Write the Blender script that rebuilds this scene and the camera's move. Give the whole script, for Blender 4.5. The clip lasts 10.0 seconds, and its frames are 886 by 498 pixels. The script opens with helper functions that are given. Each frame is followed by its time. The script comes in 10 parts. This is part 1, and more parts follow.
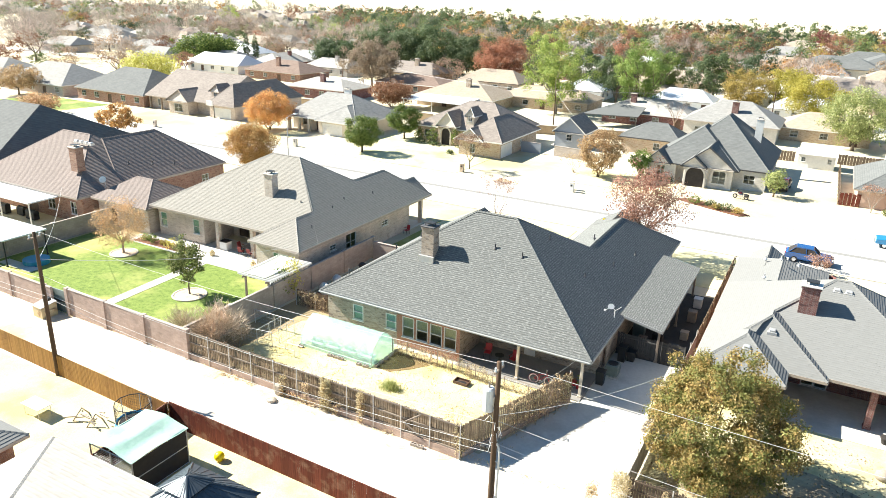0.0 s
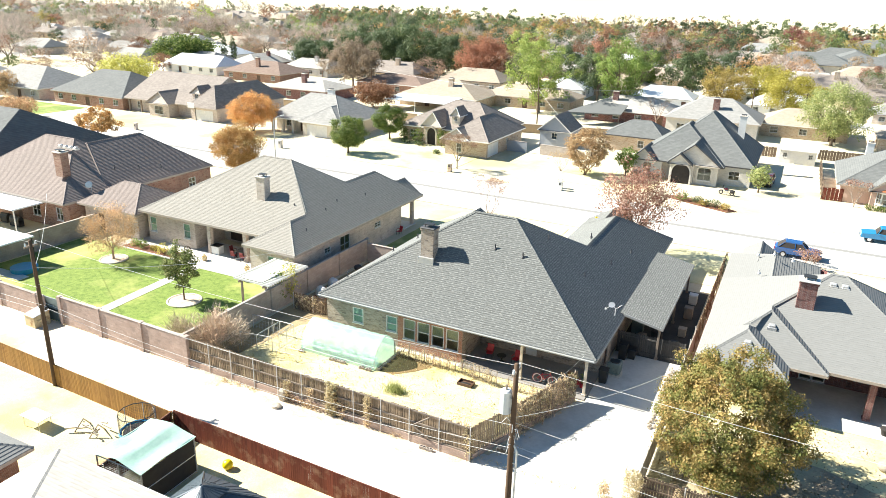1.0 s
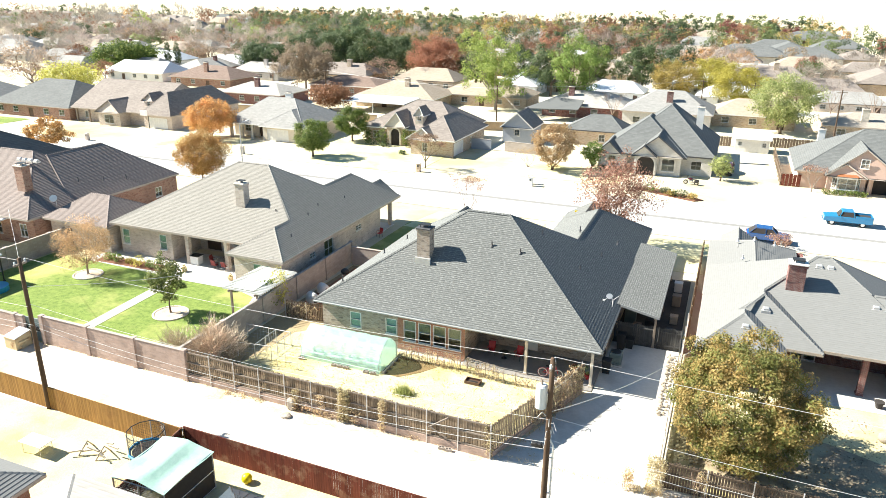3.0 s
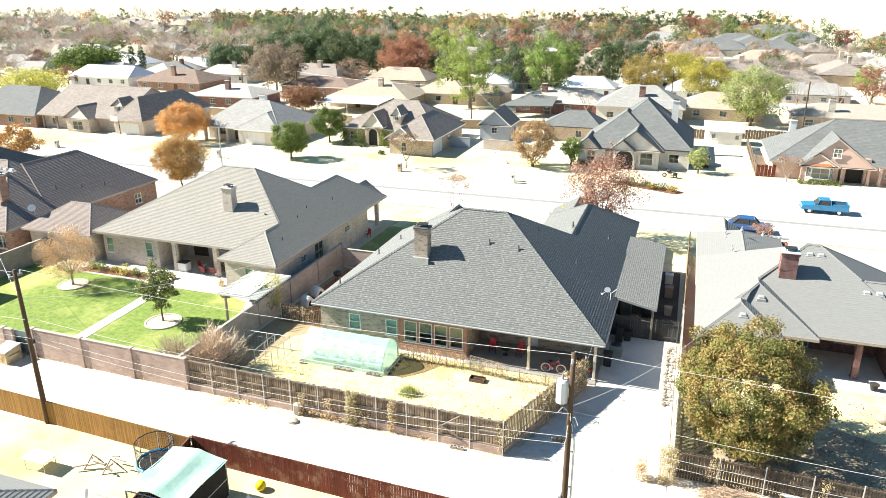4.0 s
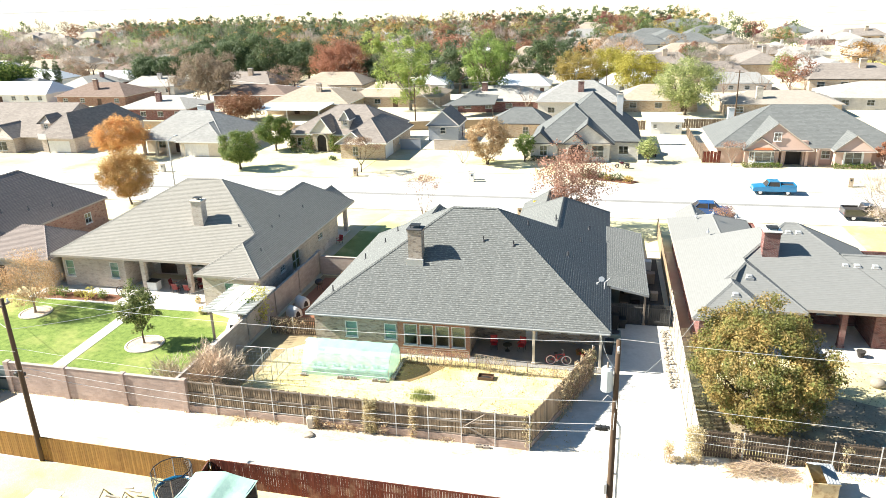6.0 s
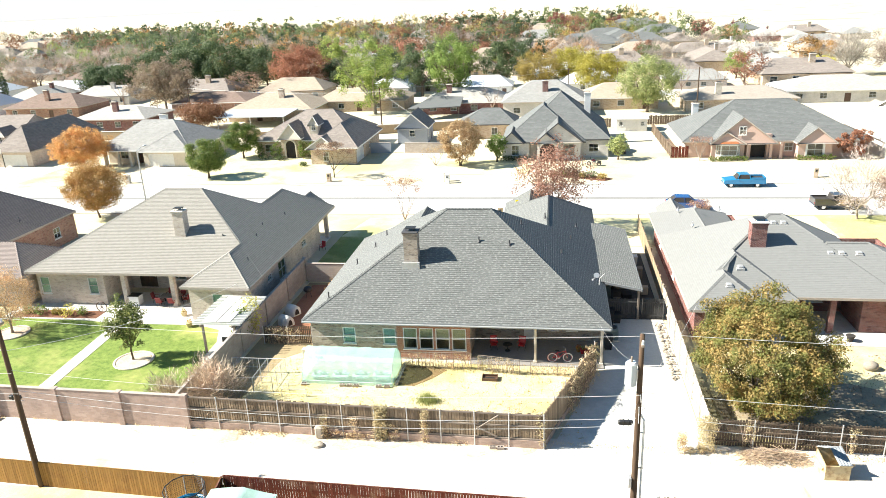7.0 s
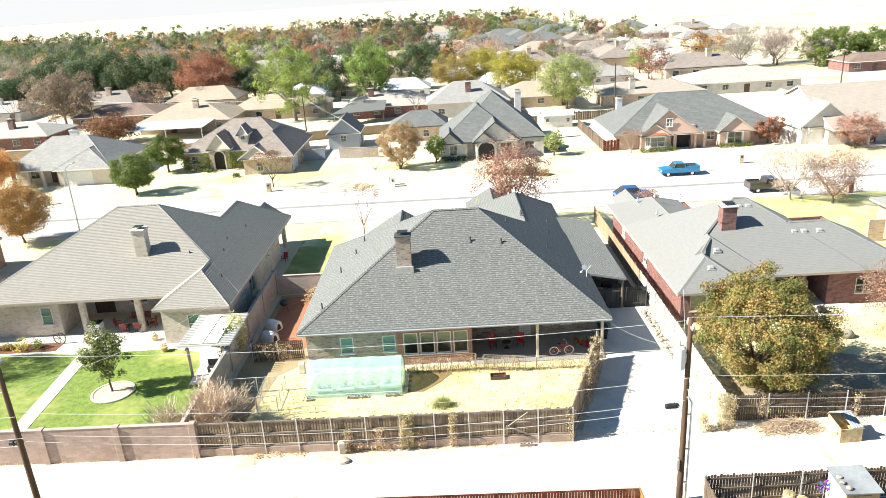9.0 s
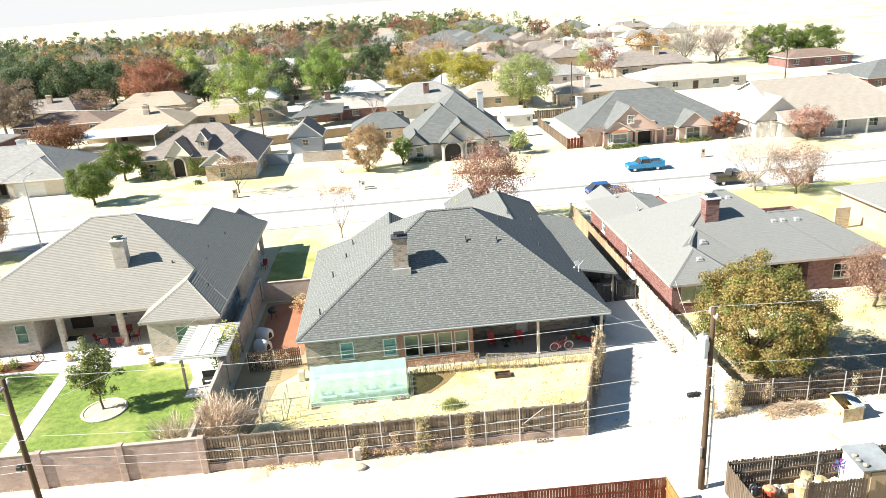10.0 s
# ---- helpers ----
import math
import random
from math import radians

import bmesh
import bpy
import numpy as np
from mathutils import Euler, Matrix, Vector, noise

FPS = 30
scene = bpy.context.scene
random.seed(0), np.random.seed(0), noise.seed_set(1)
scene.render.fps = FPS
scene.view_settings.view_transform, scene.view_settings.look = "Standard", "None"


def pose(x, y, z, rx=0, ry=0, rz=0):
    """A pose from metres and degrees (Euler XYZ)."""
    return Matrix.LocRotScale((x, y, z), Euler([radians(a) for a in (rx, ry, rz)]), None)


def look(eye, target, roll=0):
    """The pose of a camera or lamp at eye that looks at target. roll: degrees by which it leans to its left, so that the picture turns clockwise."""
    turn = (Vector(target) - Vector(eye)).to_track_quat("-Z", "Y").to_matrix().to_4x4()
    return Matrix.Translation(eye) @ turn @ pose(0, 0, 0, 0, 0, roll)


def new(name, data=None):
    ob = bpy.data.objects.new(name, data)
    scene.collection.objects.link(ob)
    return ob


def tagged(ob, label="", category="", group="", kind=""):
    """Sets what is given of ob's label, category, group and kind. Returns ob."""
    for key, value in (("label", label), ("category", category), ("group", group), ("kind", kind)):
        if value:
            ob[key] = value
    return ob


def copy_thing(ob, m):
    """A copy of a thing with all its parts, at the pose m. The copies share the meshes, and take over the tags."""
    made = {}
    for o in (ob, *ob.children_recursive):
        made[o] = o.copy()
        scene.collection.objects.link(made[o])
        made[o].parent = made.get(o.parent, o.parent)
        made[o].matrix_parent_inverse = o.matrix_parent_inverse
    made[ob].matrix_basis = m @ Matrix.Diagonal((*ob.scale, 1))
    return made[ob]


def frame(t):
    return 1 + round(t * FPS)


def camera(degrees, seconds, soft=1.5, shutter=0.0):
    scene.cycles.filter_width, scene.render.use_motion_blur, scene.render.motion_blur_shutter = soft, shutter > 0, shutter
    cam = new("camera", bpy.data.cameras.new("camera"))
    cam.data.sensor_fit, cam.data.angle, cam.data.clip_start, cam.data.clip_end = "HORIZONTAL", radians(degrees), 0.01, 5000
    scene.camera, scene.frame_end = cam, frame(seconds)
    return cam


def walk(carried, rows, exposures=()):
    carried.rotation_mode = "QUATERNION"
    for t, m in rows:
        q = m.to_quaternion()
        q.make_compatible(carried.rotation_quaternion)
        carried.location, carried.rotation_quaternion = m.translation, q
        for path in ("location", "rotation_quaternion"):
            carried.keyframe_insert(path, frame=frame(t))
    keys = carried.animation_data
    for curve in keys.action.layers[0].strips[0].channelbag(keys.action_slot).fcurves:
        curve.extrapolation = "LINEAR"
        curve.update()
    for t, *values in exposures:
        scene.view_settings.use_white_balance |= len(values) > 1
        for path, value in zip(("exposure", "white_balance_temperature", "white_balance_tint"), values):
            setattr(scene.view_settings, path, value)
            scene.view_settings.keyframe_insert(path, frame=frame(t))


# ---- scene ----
cam = camera(64.1, 10.0, 0.75)
PATH = [
    (0, (-0.406, 0.769, 25.4), (-1.293, 2.429, 24.722), 1.9),
    (0.5, (-1.157, 0.427, 25.505), (-2.013, 2.102, 24.825), 2.0),
    (1, (-1.923, 0.133, 25.5), (-2.755, 1.82, 24.821), 1.6),
    (1.5, (-2.694, -0.18, 25.432), (-3.495, 1.522, 24.755), 1.4),
    (2, (-3.5, -0.538, 25.432), (-4.27, 1.18, 24.755), 1.1),
    (2.5, (-4.375, -0.91, 25.386), (-5.111, 0.823, 24.71), 0.9),
    (4, (-7.35, -2.037, 25.347), (-7.967, -0.26, 24.668), -0.2),
    (4.5, (-8.521, -2.352, 25.269), (-9.092, -0.559, 24.591), -0.5),
    (5, (-9.731, -2.642, 25.213), (-10.253, -0.834, 24.535), -0.9),
    (5.5, (-10.926, -2.853, 25.114), (-11.401, -1.032, 24.438), -1.3),
    (7, (-15.054, -3.301, 24.967), (-15.362, -1.442, 24.297), -2.6),
    (7.5, (-16.627, -3.381, 24.958), (-16.87, -1.512, 24.289), -2.9),
    (8, (-18.161, -3.428, 24.959), (-18.343, -1.552, 24.289), -3.1),
    (8.5, (-19.892, -3.397, 24.972), (-20.004, -1.517, 24.3), -3.4),
    (9, (-21.742, -3.369, 25.014), (-21.777, -1.487, 24.34), -3.5),
    (9.5, (-23.519, -3.179, 24.997), (-23.483, -1.296, 24.322), -3.7),
    (10, (-25.426, -3.006, 25.031), (-25.31, -1.128, 24.353), -3.9),
]
walk(cam, [(t, look(eye, target, roll)) for t, eye, target, roll in PATH], [(0, 1.65), (5, 1.61), (7.5, 1.55), (10, 1.47)])

# ---- world, sun, exposure ----
SUN_EL, SUN_FROM = 39.0, Vector((-1.0, -0.14, 0.0)).normalized()
world = bpy.data.worlds.new("sky")
scene.world = world
world.use_nodes = True
wn = world.node_tree.nodes
sky = wn.new("ShaderNodeTexSky")
sky.sky_type, sky.sun_disc = "NISHITA", False
sky.sun_elevation, sky.sun_rotation = radians(SUN_EL), math.atan2(SUN_FROM.x, SUN_FROM.y)
sky.air_density, sky.dust_density, sky.ozone_density = 1.0, 0.4, 3.0
tint = wn.new("ShaderNodeMix")
tint.data_type, tint.blend_type = "RGBA", "MULTIPLY"
tint.inputs[0].default_value, tint.inputs[7].default_value = 1.0, (0.72, 1.04, 1.10, 1)
world.node_tree.links.new(sky.outputs[0], tint.inputs[6])
world.node_tree.links.new(tint.outputs[2], wn["Background"].inputs[0])
wn["Background"].inputs[1].default_value = 0.046
sun_data = bpy.data.lights.new("sun", "SUN")
sun_data.energy, sun_data.angle, sun_data.color = 5.0, radians(0.53), (1.0, 0.958, 0.845)
sun_from = (SUN_FROM * math.cos(radians(SUN_EL)) + Vector((0, 0, math.sin(radians(SUN_EL))))) * 300
new("sun", sun_data).matrix_world = look(sun_from, (0, 0, 0))

# ---- materials ----
def node_mat(name):
    m = bpy.data.materials.new(name)
    m.use_nodes = True
    n, l = m.node_tree.nodes, m.node_tree.links
    return m, n, l, n["Principled BSDF"]


def ramp(n, l, fac, stops):
    r = n.new("ShaderNodeValToRGB")
    while len(r.color_ramp.elements) < len(stops):
        r.color_ramp.elements.new(0.5)
    for e, (p, c) in zip(r.color_ramp.elements, stops):
        e.position, e.color = p, (*c, 1)
    l.new(fac, r.inputs[0])
    return r.outputs[0]


def mix(n, l, fac, a, b, how="MIX"):
    x = n.new("ShaderNodeMix")
    x.data_type, x.blend_type = "RGBA", how
    for sock, v in ((x.inputs[0], fac), (x.inputs[6], a), (x.inputs[7], b)):
        if isinstance(v, (int, float)):
            sock.default_value = v
        elif isinstance(v, tuple):
            sock.default_value = (*v, 1)
        else:
            l.new(v, sock)
    return x.outputs[2]


def noise_of(n, l, vec, scale, detail=4, rough=0.6, stretch=None):
    t = n.new("ShaderNodeTexNoise")
    t.inputs["Scale"].default_value, t.inputs["Detail"].default_value, t.inputs["Roughness"].default_value = scale, detail, rough
    if stretch:
        mp = n.new("ShaderNodeMapping")
        mp.inputs["Scale"].default_value = stretch
        l.new(vec, mp.inputs[0])
        vec = mp.outputs[0]
    l.new(vec, t.inputs["Vector"])
    return t.outputs["Fac"]


def bump(n, l, bsdf, height, strength, dist):
    b = n.new("ShaderNodeBump")
    b.inputs["Strength"].default_value, b.inputs["Distance"].default_value = strength, dist
    l.new(height, b.inputs["Height"])
    l.new(b.outputs[0], bsdf.inputs["Normal"])


def rough_mat(name, dark, light, rough=0.85, coarse=0.3, fine=6.0, relief=0.02, stain=None, stain_scale=0.1, metal=0.0, stretch=None, spec=0.3, piece=0.0):
    """A worn surface: two scales of mottling, a stain and fine relief. piece: how much each piece differs from the next."""
    m, n, l, b = node_mat(name)
    pos = n.new("ShaderNodeNewGeometry").outputs["Position"]
    a, f = noise_of(n, l, pos, coarse, 5, 0.6, stretch), noise_of(n, l, pos, fine, 3, 0.7, stretch)
    mid = tuple((p + q) / 2 for p, q in zip(dark, light))
    col = ramp(n, l, a, [(0.3, dark), (0.5, mid), (0.7, light)])
    col = mix(n, l, 0.45, col, ramp(n, l, f, [(0.3, dark), (0.7, light)]))
    if stain:
        s = noise_of(n, l, pos, stain_scale, 6, 0.62)
        sf = ramp(n, l, s, [(0.5, (0, 0, 0)), (0.66, (1, 1, 1))])
        col = mix(n, l, sf, col, stain)
    if piece:
        rnd = n.new("ShaderNodeObjectInfo").outputs["Random"]
        tone = ramp(n, l, rnd, [(0.0, (1 - piece,) * 3), (1.0, (1 + 0.6 * piece,) * 3)])
        col = mix(n, l, 1.0, col, tone, "MULTIPLY")
    l.new(col, b.inputs["Base Color"])
    b.inputs["Roughness"].default_value, b.inputs["Metallic"].default_value = rough, metal
    b.inputs["Specular IOR Level"].default_value = spec
    if relief:
        bump(n, l, b, f, 0.6, relief)
    return m


def plain_mat(name, colour, rough=0.5, metal=0.0, wear=0.12, coat=0.0):
    m, n, l, b = node_mat(name)
    pos = n.new("ShaderNodeNewGeometry").outputs["Position"]
    f = noise_of(n, l, pos, 2.5, 5, 0.65)
    lo, hi = tuple(c * (1 - wear) for c in colour), tuple(min(1, c * (1 + wear)) for c in colour)
    l.new(ramp(n, l, f, [(0.3, lo), (0.7, hi)]), b.inputs["Base Color"])
    b.inputs["Roughness"].default_value, b.inputs["Metallic"].default_value, b.inputs["Coat Weight"].default_value = rough, metal, coat
    return m


def shingle_mat(name, dark, mid, light, row=0.165, tab=0.32, patch=0.25, speck=0.0, lap_shade=0.35):
    """Asphalt shingles laid out along the roof's own u (eave) and v (slope): tabs of three shades, pale tabs strewn
    among them, and darker granules along each course that also paint in the lap's shadow line.
    """
    m, n, l, b = node_mat(name)
    uv = n.new("ShaderNodeTexCoord").outputs["UV"]
    br = n.new("ShaderNodeTexBrick")
    br.offset, br.squash = 0.37, 1.0
    for k, v in (("Scale", 1.0), ("Mortar Size", 0.004), ("Mortar Smooth", 0.3), ("Bias", 0.0), ("Brick Width", tab), ("Row Height", row)):
        br.inputs[k].default_value = v
    br.inputs["Color1"].default_value, br.inputs["Color2"].default_value, br.inputs["Mortar"].default_value = (0, 0, 0, 1), (1, 1, 1, 1), (0.3, 0.3, 0.3, 1)
    l.new(uv, br.inputs["Vector"])
    tabs = noise_of(n, l, uv, 2.3, 2, 0.5, (1.0, 2.2, 1.0))
    grain = noise_of(n, l, uv, 60.0, 2, 0.7)
    wash = noise_of(n, l, uv, 0.22, 5, 0.6)
    col = ramp(n, l, br.outputs["Color"], [(0.0, dark), (0.5, mid), (1.0, light)] if not speck else [(0.0, dark), (0.35, mid), (1.0, mid)])
    col = mix(n, l, 0.3 if not speck else 0.15, col, ramp(n, l, tabs, [(0.38, dark), (0.62, light)]))
    col = mix(n, l, patch, col, ramp(n, l, wash, [(0.35, dark), (0.65, light)]))
    col = mix(n, l, 0.2, col, ramp(n, l, grain, [(0.3, dark), (0.7, light)]))
    if speck:
        fine = noise_of(n, l, uv, 9.0, 1, 0.4, (0.5, 1.0, 1.0))
        col = mix(n, l, ramp(n, l, fine, [(0.54, (0, 0, 0)), (0.62, (speck,) * 3)]), col, light)
    if lap_shade:
        sep, mul, fr = n.new("ShaderNodeSeparateXYZ"), n.new("ShaderNodeMath"), n.new("ShaderNodeMath")
        l.new(uv, sep.inputs[0])
        mul.operation, fr.operation = "MULTIPLY", "FRACT"
        mul.inputs[1].default_value = 1.0 / row
        l.new(sep.outputs[1], mul.inputs[0])
        l.new(mul.outputs[0], fr.inputs[0])
        col = mix(n, l, 1.0, col, ramp(n, l, fr.outputs[0], [(0.52, (1, 1, 1)), (0.66, (1 - lap_shade,) * 3), (0.9, (1 - lap_shade,) * 3), (1.0, (1 - 0.6 * lap_shade,) * 3)]), "MULTIPLY")
    l.new(col, b.inputs["Base Color"])
    b.inputs["Roughness"].default_value, b.inputs["Specular IOR Level"].default_value = 0.9, 0.25
    bump(n, l, b, br.outputs["Color"], 0.5, 0.012)
    return m


def brick_mat(name, c1, c2, mortar, patch=None, length=0.22, row=0.075):
    m, n, l, b = node_mat(name)
    pos = n.new("ShaderNodeNewGeometry").outputs["Position"]
    sep, com, add = n.new("ShaderNodeSeparateXYZ"), n.new("ShaderNodeCombineXYZ"), n.new("ShaderNodeMath")
    l.new(pos, sep.inputs[0])
    l.new(sep.outputs[0], add.inputs[0])
    l.new(sep.outputs[1], add.inputs[1])
    l.new(add.outputs[0], com.inputs[0])
    l.new(sep.outputs[2], com.inputs[1])
    br = n.new("ShaderNodeTexBrick")
    for k, v in (("Scale", 1.0), ("Mortar Size", 0.008), ("Mortar Smooth", 0.2), ("Brick Width", length), ("Row Height", row)):
        br.inputs[k].default_value = v
    br.inputs["Color1"].default_value, br.inputs["Color2"].default_value, br.inputs["Mortar"].default_value = (*c1, 1), (*c2, 1), (*mortar, 1)
    l.new(com.outputs[0], br.inputs["Vector"])
    w = noise_of(n, l, com.outputs[0], 1.6, 4, 0.7, (1.0, 3.0, 1.0))
    col = br.outputs["Color"]
    if patch:
        col = mix(n, l, ramp(n, l, w, [(0.52, (0, 0, 0)), (0.62, (0.85, 0.85, 0.85))]), col, patch)
    g = noise_of(n, l, pos, 0.5, 5, 0.6)
    col = mix(n, l, 1.0, col, ramp(n, l, g, [(0.3, (0.82, 0.82, 0.82)), (0.7, (1.12, 1.12, 1.12))]), "MULTIPLY")
    l.new(col, b.inputs["Base Color"])
    b.inputs["Roughness"].default_value = 0.9
    bump(n, l, b, br.outputs["Fac"], 0.5, -0.01)
    return m


def leaf_mat(name, dark, mid, light, through_light=0.45, between=0.06, second=None):
    """Leaves: each one its own tone, some light passing through."""
    m, n, l, b = node_mat(name)
    geo = n.new("ShaderNodeNewGeometry")
    obj = n.new("ShaderNodeObjectInfo")
    col = ramp(n, l, geo.outputs["Random Per Island"], [(0.0, dark), (0.5, mid), (1.0, light)])
    if second:
        patches = noise_of(n, l, geo.outputs["Position"], 1.0, 3, 0.6)
        col = mix(n, l, ramp(n, l, patches, [(0.46, (0, 0, 0)), (0.58, (0.85, 0.85, 0.85))]), col, second)
    tone = ramp(n, l, obj.outputs["Random"], [(0.0, (0.8, 0.84, 0.8)), (1.0, (1.2, 1.12, 1.15))])
    col = mix(n, l, 1.0, col, tone, "MULTIPLY")
    big = noise_of(n, l, geo.outputs["Position"], 0.7, 3, 0.5)
    col = mix(n, l, 1.0, col, ramp(n, l, big, [(0.3, (0.75, 0.78, 0.75)), (0.7, (1.25, 1.2, 1.2))]), "MULTIPLY")
    tree = noise_of(n, l, geo.outputs["Position"], 0.045, 2, 0.5)
    col = mix(n, l, 1.0, col, ramp(n, l, tree, [(0.35, (1 - between,) * 3), (0.65, (1 + between,) * 3)]), "MULTIPLY")
    l.new(col, b.inputs["Base Color"])
    b.inputs["Roughness"].default_value, b.inputs["Specular IOR Level"].default_value = 0.55, 0.3
    tr = n.new("ShaderNodeBsdfTranslucent")
    l.new(col, tr.inputs[0])
    mx = n.new("ShaderNodeMixShader")
    mx.inputs[0].default_value = through_light
    l.new(b.outputs[0], mx.inputs[1])
    l.new(tr.outputs[0], mx.inputs[2])
    l.new(mx.outputs[0], n["Material Output"].inputs[0])
    return m


def glass_mat(name, tint=(0.75, 0.85, 0.85), rough=0.03):
    m, n, l, b = node_mat(name)
    b.inputs["Base Color"].default_value = (*tint, 1)
    b.inputs["Roughness"].default_value, b.inputs["IOR"].default_value, b.inputs["Transmission Weight"].default_value = rough, 1.45, 1.0
    return m


def film_mat(name, tint):
    """Thin milky plastic sheet: part of the light goes straight through."""
    m, n, l, b = node_mat(name)
    pos = n.new("ShaderNodeNewGeometry").outputs["Position"]
    f = noise_of(n, l, pos, 1.3, 5, 0.65, (1.0, 1.0, 2.5))
    l.new(ramp(n, l, f, [(0.3, tuple(c * 0.8 for c in tint)), (0.65, tint)]), b.inputs["Base Color"])
    b.inputs["Roughness"].default_value, b.inputs["Coat Weight"].default_value = 0.35, 0.3
    clear, tl, m1, m2 = n.new("ShaderNodeBsdfTransparent"), n.new("ShaderNodeBsdfTranslucent"), n.new("ShaderNodeMixShader"), n.new("ShaderNodeMixShader")
    tl.inputs[0].default_value = (*tint, 1)
    clear.inputs[0].default_value = (0.9, 1.0, 0.96, 1)
    m1.inputs[0].default_value, m2.inputs[0].default_value = 0.4, 0.46
    l.new(b.outputs[0], m1.inputs[1])
    l.new(tl.outputs[0], m1.inputs[2])
    l.new(m1.outputs[0], m2.inputs[1])
    l.new(clear.outputs[0], m2.inputs[2])
    l.new(m2.outputs[0], n["Material Output"].inputs[0])
    bump(n, l, b, f, 0.8, 0.05)
    return m


M = {}
# ground
M["earth"] = rough_mat("bleached_earth", (0.50, 0.44, 0.31), (0.66, 0.60, 0.46), 0.95, 0.06, 1.5, 0.03, (0.42, 0.36, 0.20), 0.035)
M["drygrass"] = rough_mat("dry_grass", (0.48, 0.41, 0.22), (0.72, 0.645, 0.40), 0.95, 0.5, 10.0, 0.05, (0.46, 0.40, 0.18), 0.2)
M["palegrass"] = rough_mat("pale_winter_lawn", (0.55, 0.50, 0.28), (0.70, 0.65, 0.42), 0.95, 0.35, 8.0, 0.05, (0.44, 0.43, 0.18), 0.12)
M["greengrass"] = rough_mat("green_lawn", (0.05, 0.105, 0.014), (0.275, 0.35, 0.08), 0.9, 2.2, 16.0, 0.08, (0.40, 0.39, 0.135), 0.13)
M["dimgrass"] = rough_mat("side_yard_grass", (0.20, 0.23, 0.06), (0.36, 0.36, 0.12), 0.95, 0.5, 9.0, 0.05, (0.46, 0.42, 0.18), 0.25)
M["concrete"] = rough_mat("concrete", (0.50, 0.48, 0.44), (0.64, 0.62, 0.58), 0.85, 0.25, 4.0, 0.006, (0.44, 0.42, 0.38), 0.3)
M["asphalt"] = rough_mat("worn_pale_street", (0.46, 0.45, 0.42), (0.58, 0.57, 0.53), 0.9, 0.15, 5.0, 0.008, (0.42, 0.41, 0.39), 0.08)
# patio concrete greyed down to paint in the shade of its roof
M["patioshade"] = rough_mat("shaded_patio_slab", (0.20, 0.19, 0.18), (0.29, 0.275, 0.26), 0.85, 0.4, 5.0, 0.006)
# near-black puts the carport's shade into the slab's colour
M["carportshade"] = rough_mat("shaded_carport_slab", (0.045, 0.043, 0.04), (0.09, 0.085, 0.08), 0.85, 0.6, 5.0, 0.01)
M["streetstrip"] = rough_mat("street_dark_strip", (0.20, 0.20, 0.19), (0.28, 0.27, 0.26), 0.85, 0.3, 5.0, 0.006)
M["caliche"] = rough_mat("caliche_alley", (0.54, 0.49, 0.42), (0.70, 0.65, 0.58), 0.95, 0.15, 3.0, 0.03, (0.50, 0.40, 0.26), 0.16)
M["dirt"] = rough_mat("brown_dirt", (0.17, 0.115, 0.05), (0.26, 0.18, 0.085), 0.95, 0.5, 6.0, 0.04)
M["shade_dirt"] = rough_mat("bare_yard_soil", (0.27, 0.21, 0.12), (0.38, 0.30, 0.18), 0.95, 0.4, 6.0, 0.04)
M["redpatio"] = rough_mat("red_paver", (0.26, 0.11, 0.06), (0.36, 0.17, 0.10), 0.9, 0.5, 5.0, 0.02)
M["mulch"] = rough_mat("brown_mulch", (0.12, 0.05, 0.03), (0.21, 0.10, 0.06), 0.95, 1.0, 9.0, 0.05)
M["gravel"] = rough_mat("ring_gravel", (0.42, 0.30, 0.20), (0.66, 0.56, 0.44), 0.95, 1.2, 12.0, 0.03)
M["olivegrass"] = rough_mat("olive_winter_lawn", (0.36, 0.37, 0.13), (0.58, 0.56, 0.27), 0.95, 0.4, 9.0, 0.05, (0.62, 0.56, 0.34), 0.2)
# roofs
M["roofA"] = shingle_mat("slate_grey_shingle", (0.112, 0.116, 0.112), (0.14, 0.146, 0.142), (0.25, 0.256, 0.247), patch=0.08, speck=0.75, lap_shade=0.25)
M["roofB"] = shingle_mat("weathered_grey_shingle", (0.25, 0.236, 0.21), (0.285, 0.27, 0.242), (0.32, 0.303, 0.272), patch=0.15, lap_shade=0.2)
M["roofC"] = shingle_mat("blue_grey_shingle", (0.195, 0.196, 0.19), (0.21, 0.212, 0.206), (0.225, 0.226, 0.22), patch=0.12, lap_shade=0.06)
M["roofF"] = shingle_mat("brown_shingle", (0.215, 0.178, 0.16), (0.26, 0.216, 0.197), (0.305, 0.255, 0.233), lap_shade=0.35)
M["roofCharcoal"] = shingle_mat("charcoal_shingle", (0.115, 0.12, 0.118), (0.145, 0.151, 0.149), (0.18, 0.186, 0.183), 0.3, 0.6, lap_shade=0.12)
M["roofGrey"] = shingle_mat("mid_grey_shingle", (0.22, 0.216, 0.207), (0.28, 0.275, 0.263), (0.345, 0.338, 0.322), 0.3, 0.6, lap_shade=0.1)
M["roofTaupe"] = shingle_mat("taupe_shingle", (0.185, 0.158, 0.14), (0.25, 0.215, 0.19), (0.32, 0.28, 0.25), 0.3, 0.6, lap_shade=0.1)
M["roofTan"] = shingle_mat("tan_shingle", (0.31, 0.25, 0.19), (0.37, 0.305, 0.24), (0.44, 0.37, 0.30), 0.3, 0.6, lap_shade=0.1)
M["roofBrown"] = shingle_mat("faded_brown_shingle", (0.15, 0.105, 0.084), (0.205, 0.15, 0.122), (0.27, 0.20, 0.165), 0.3, 0.6, lap_shade=0.1)
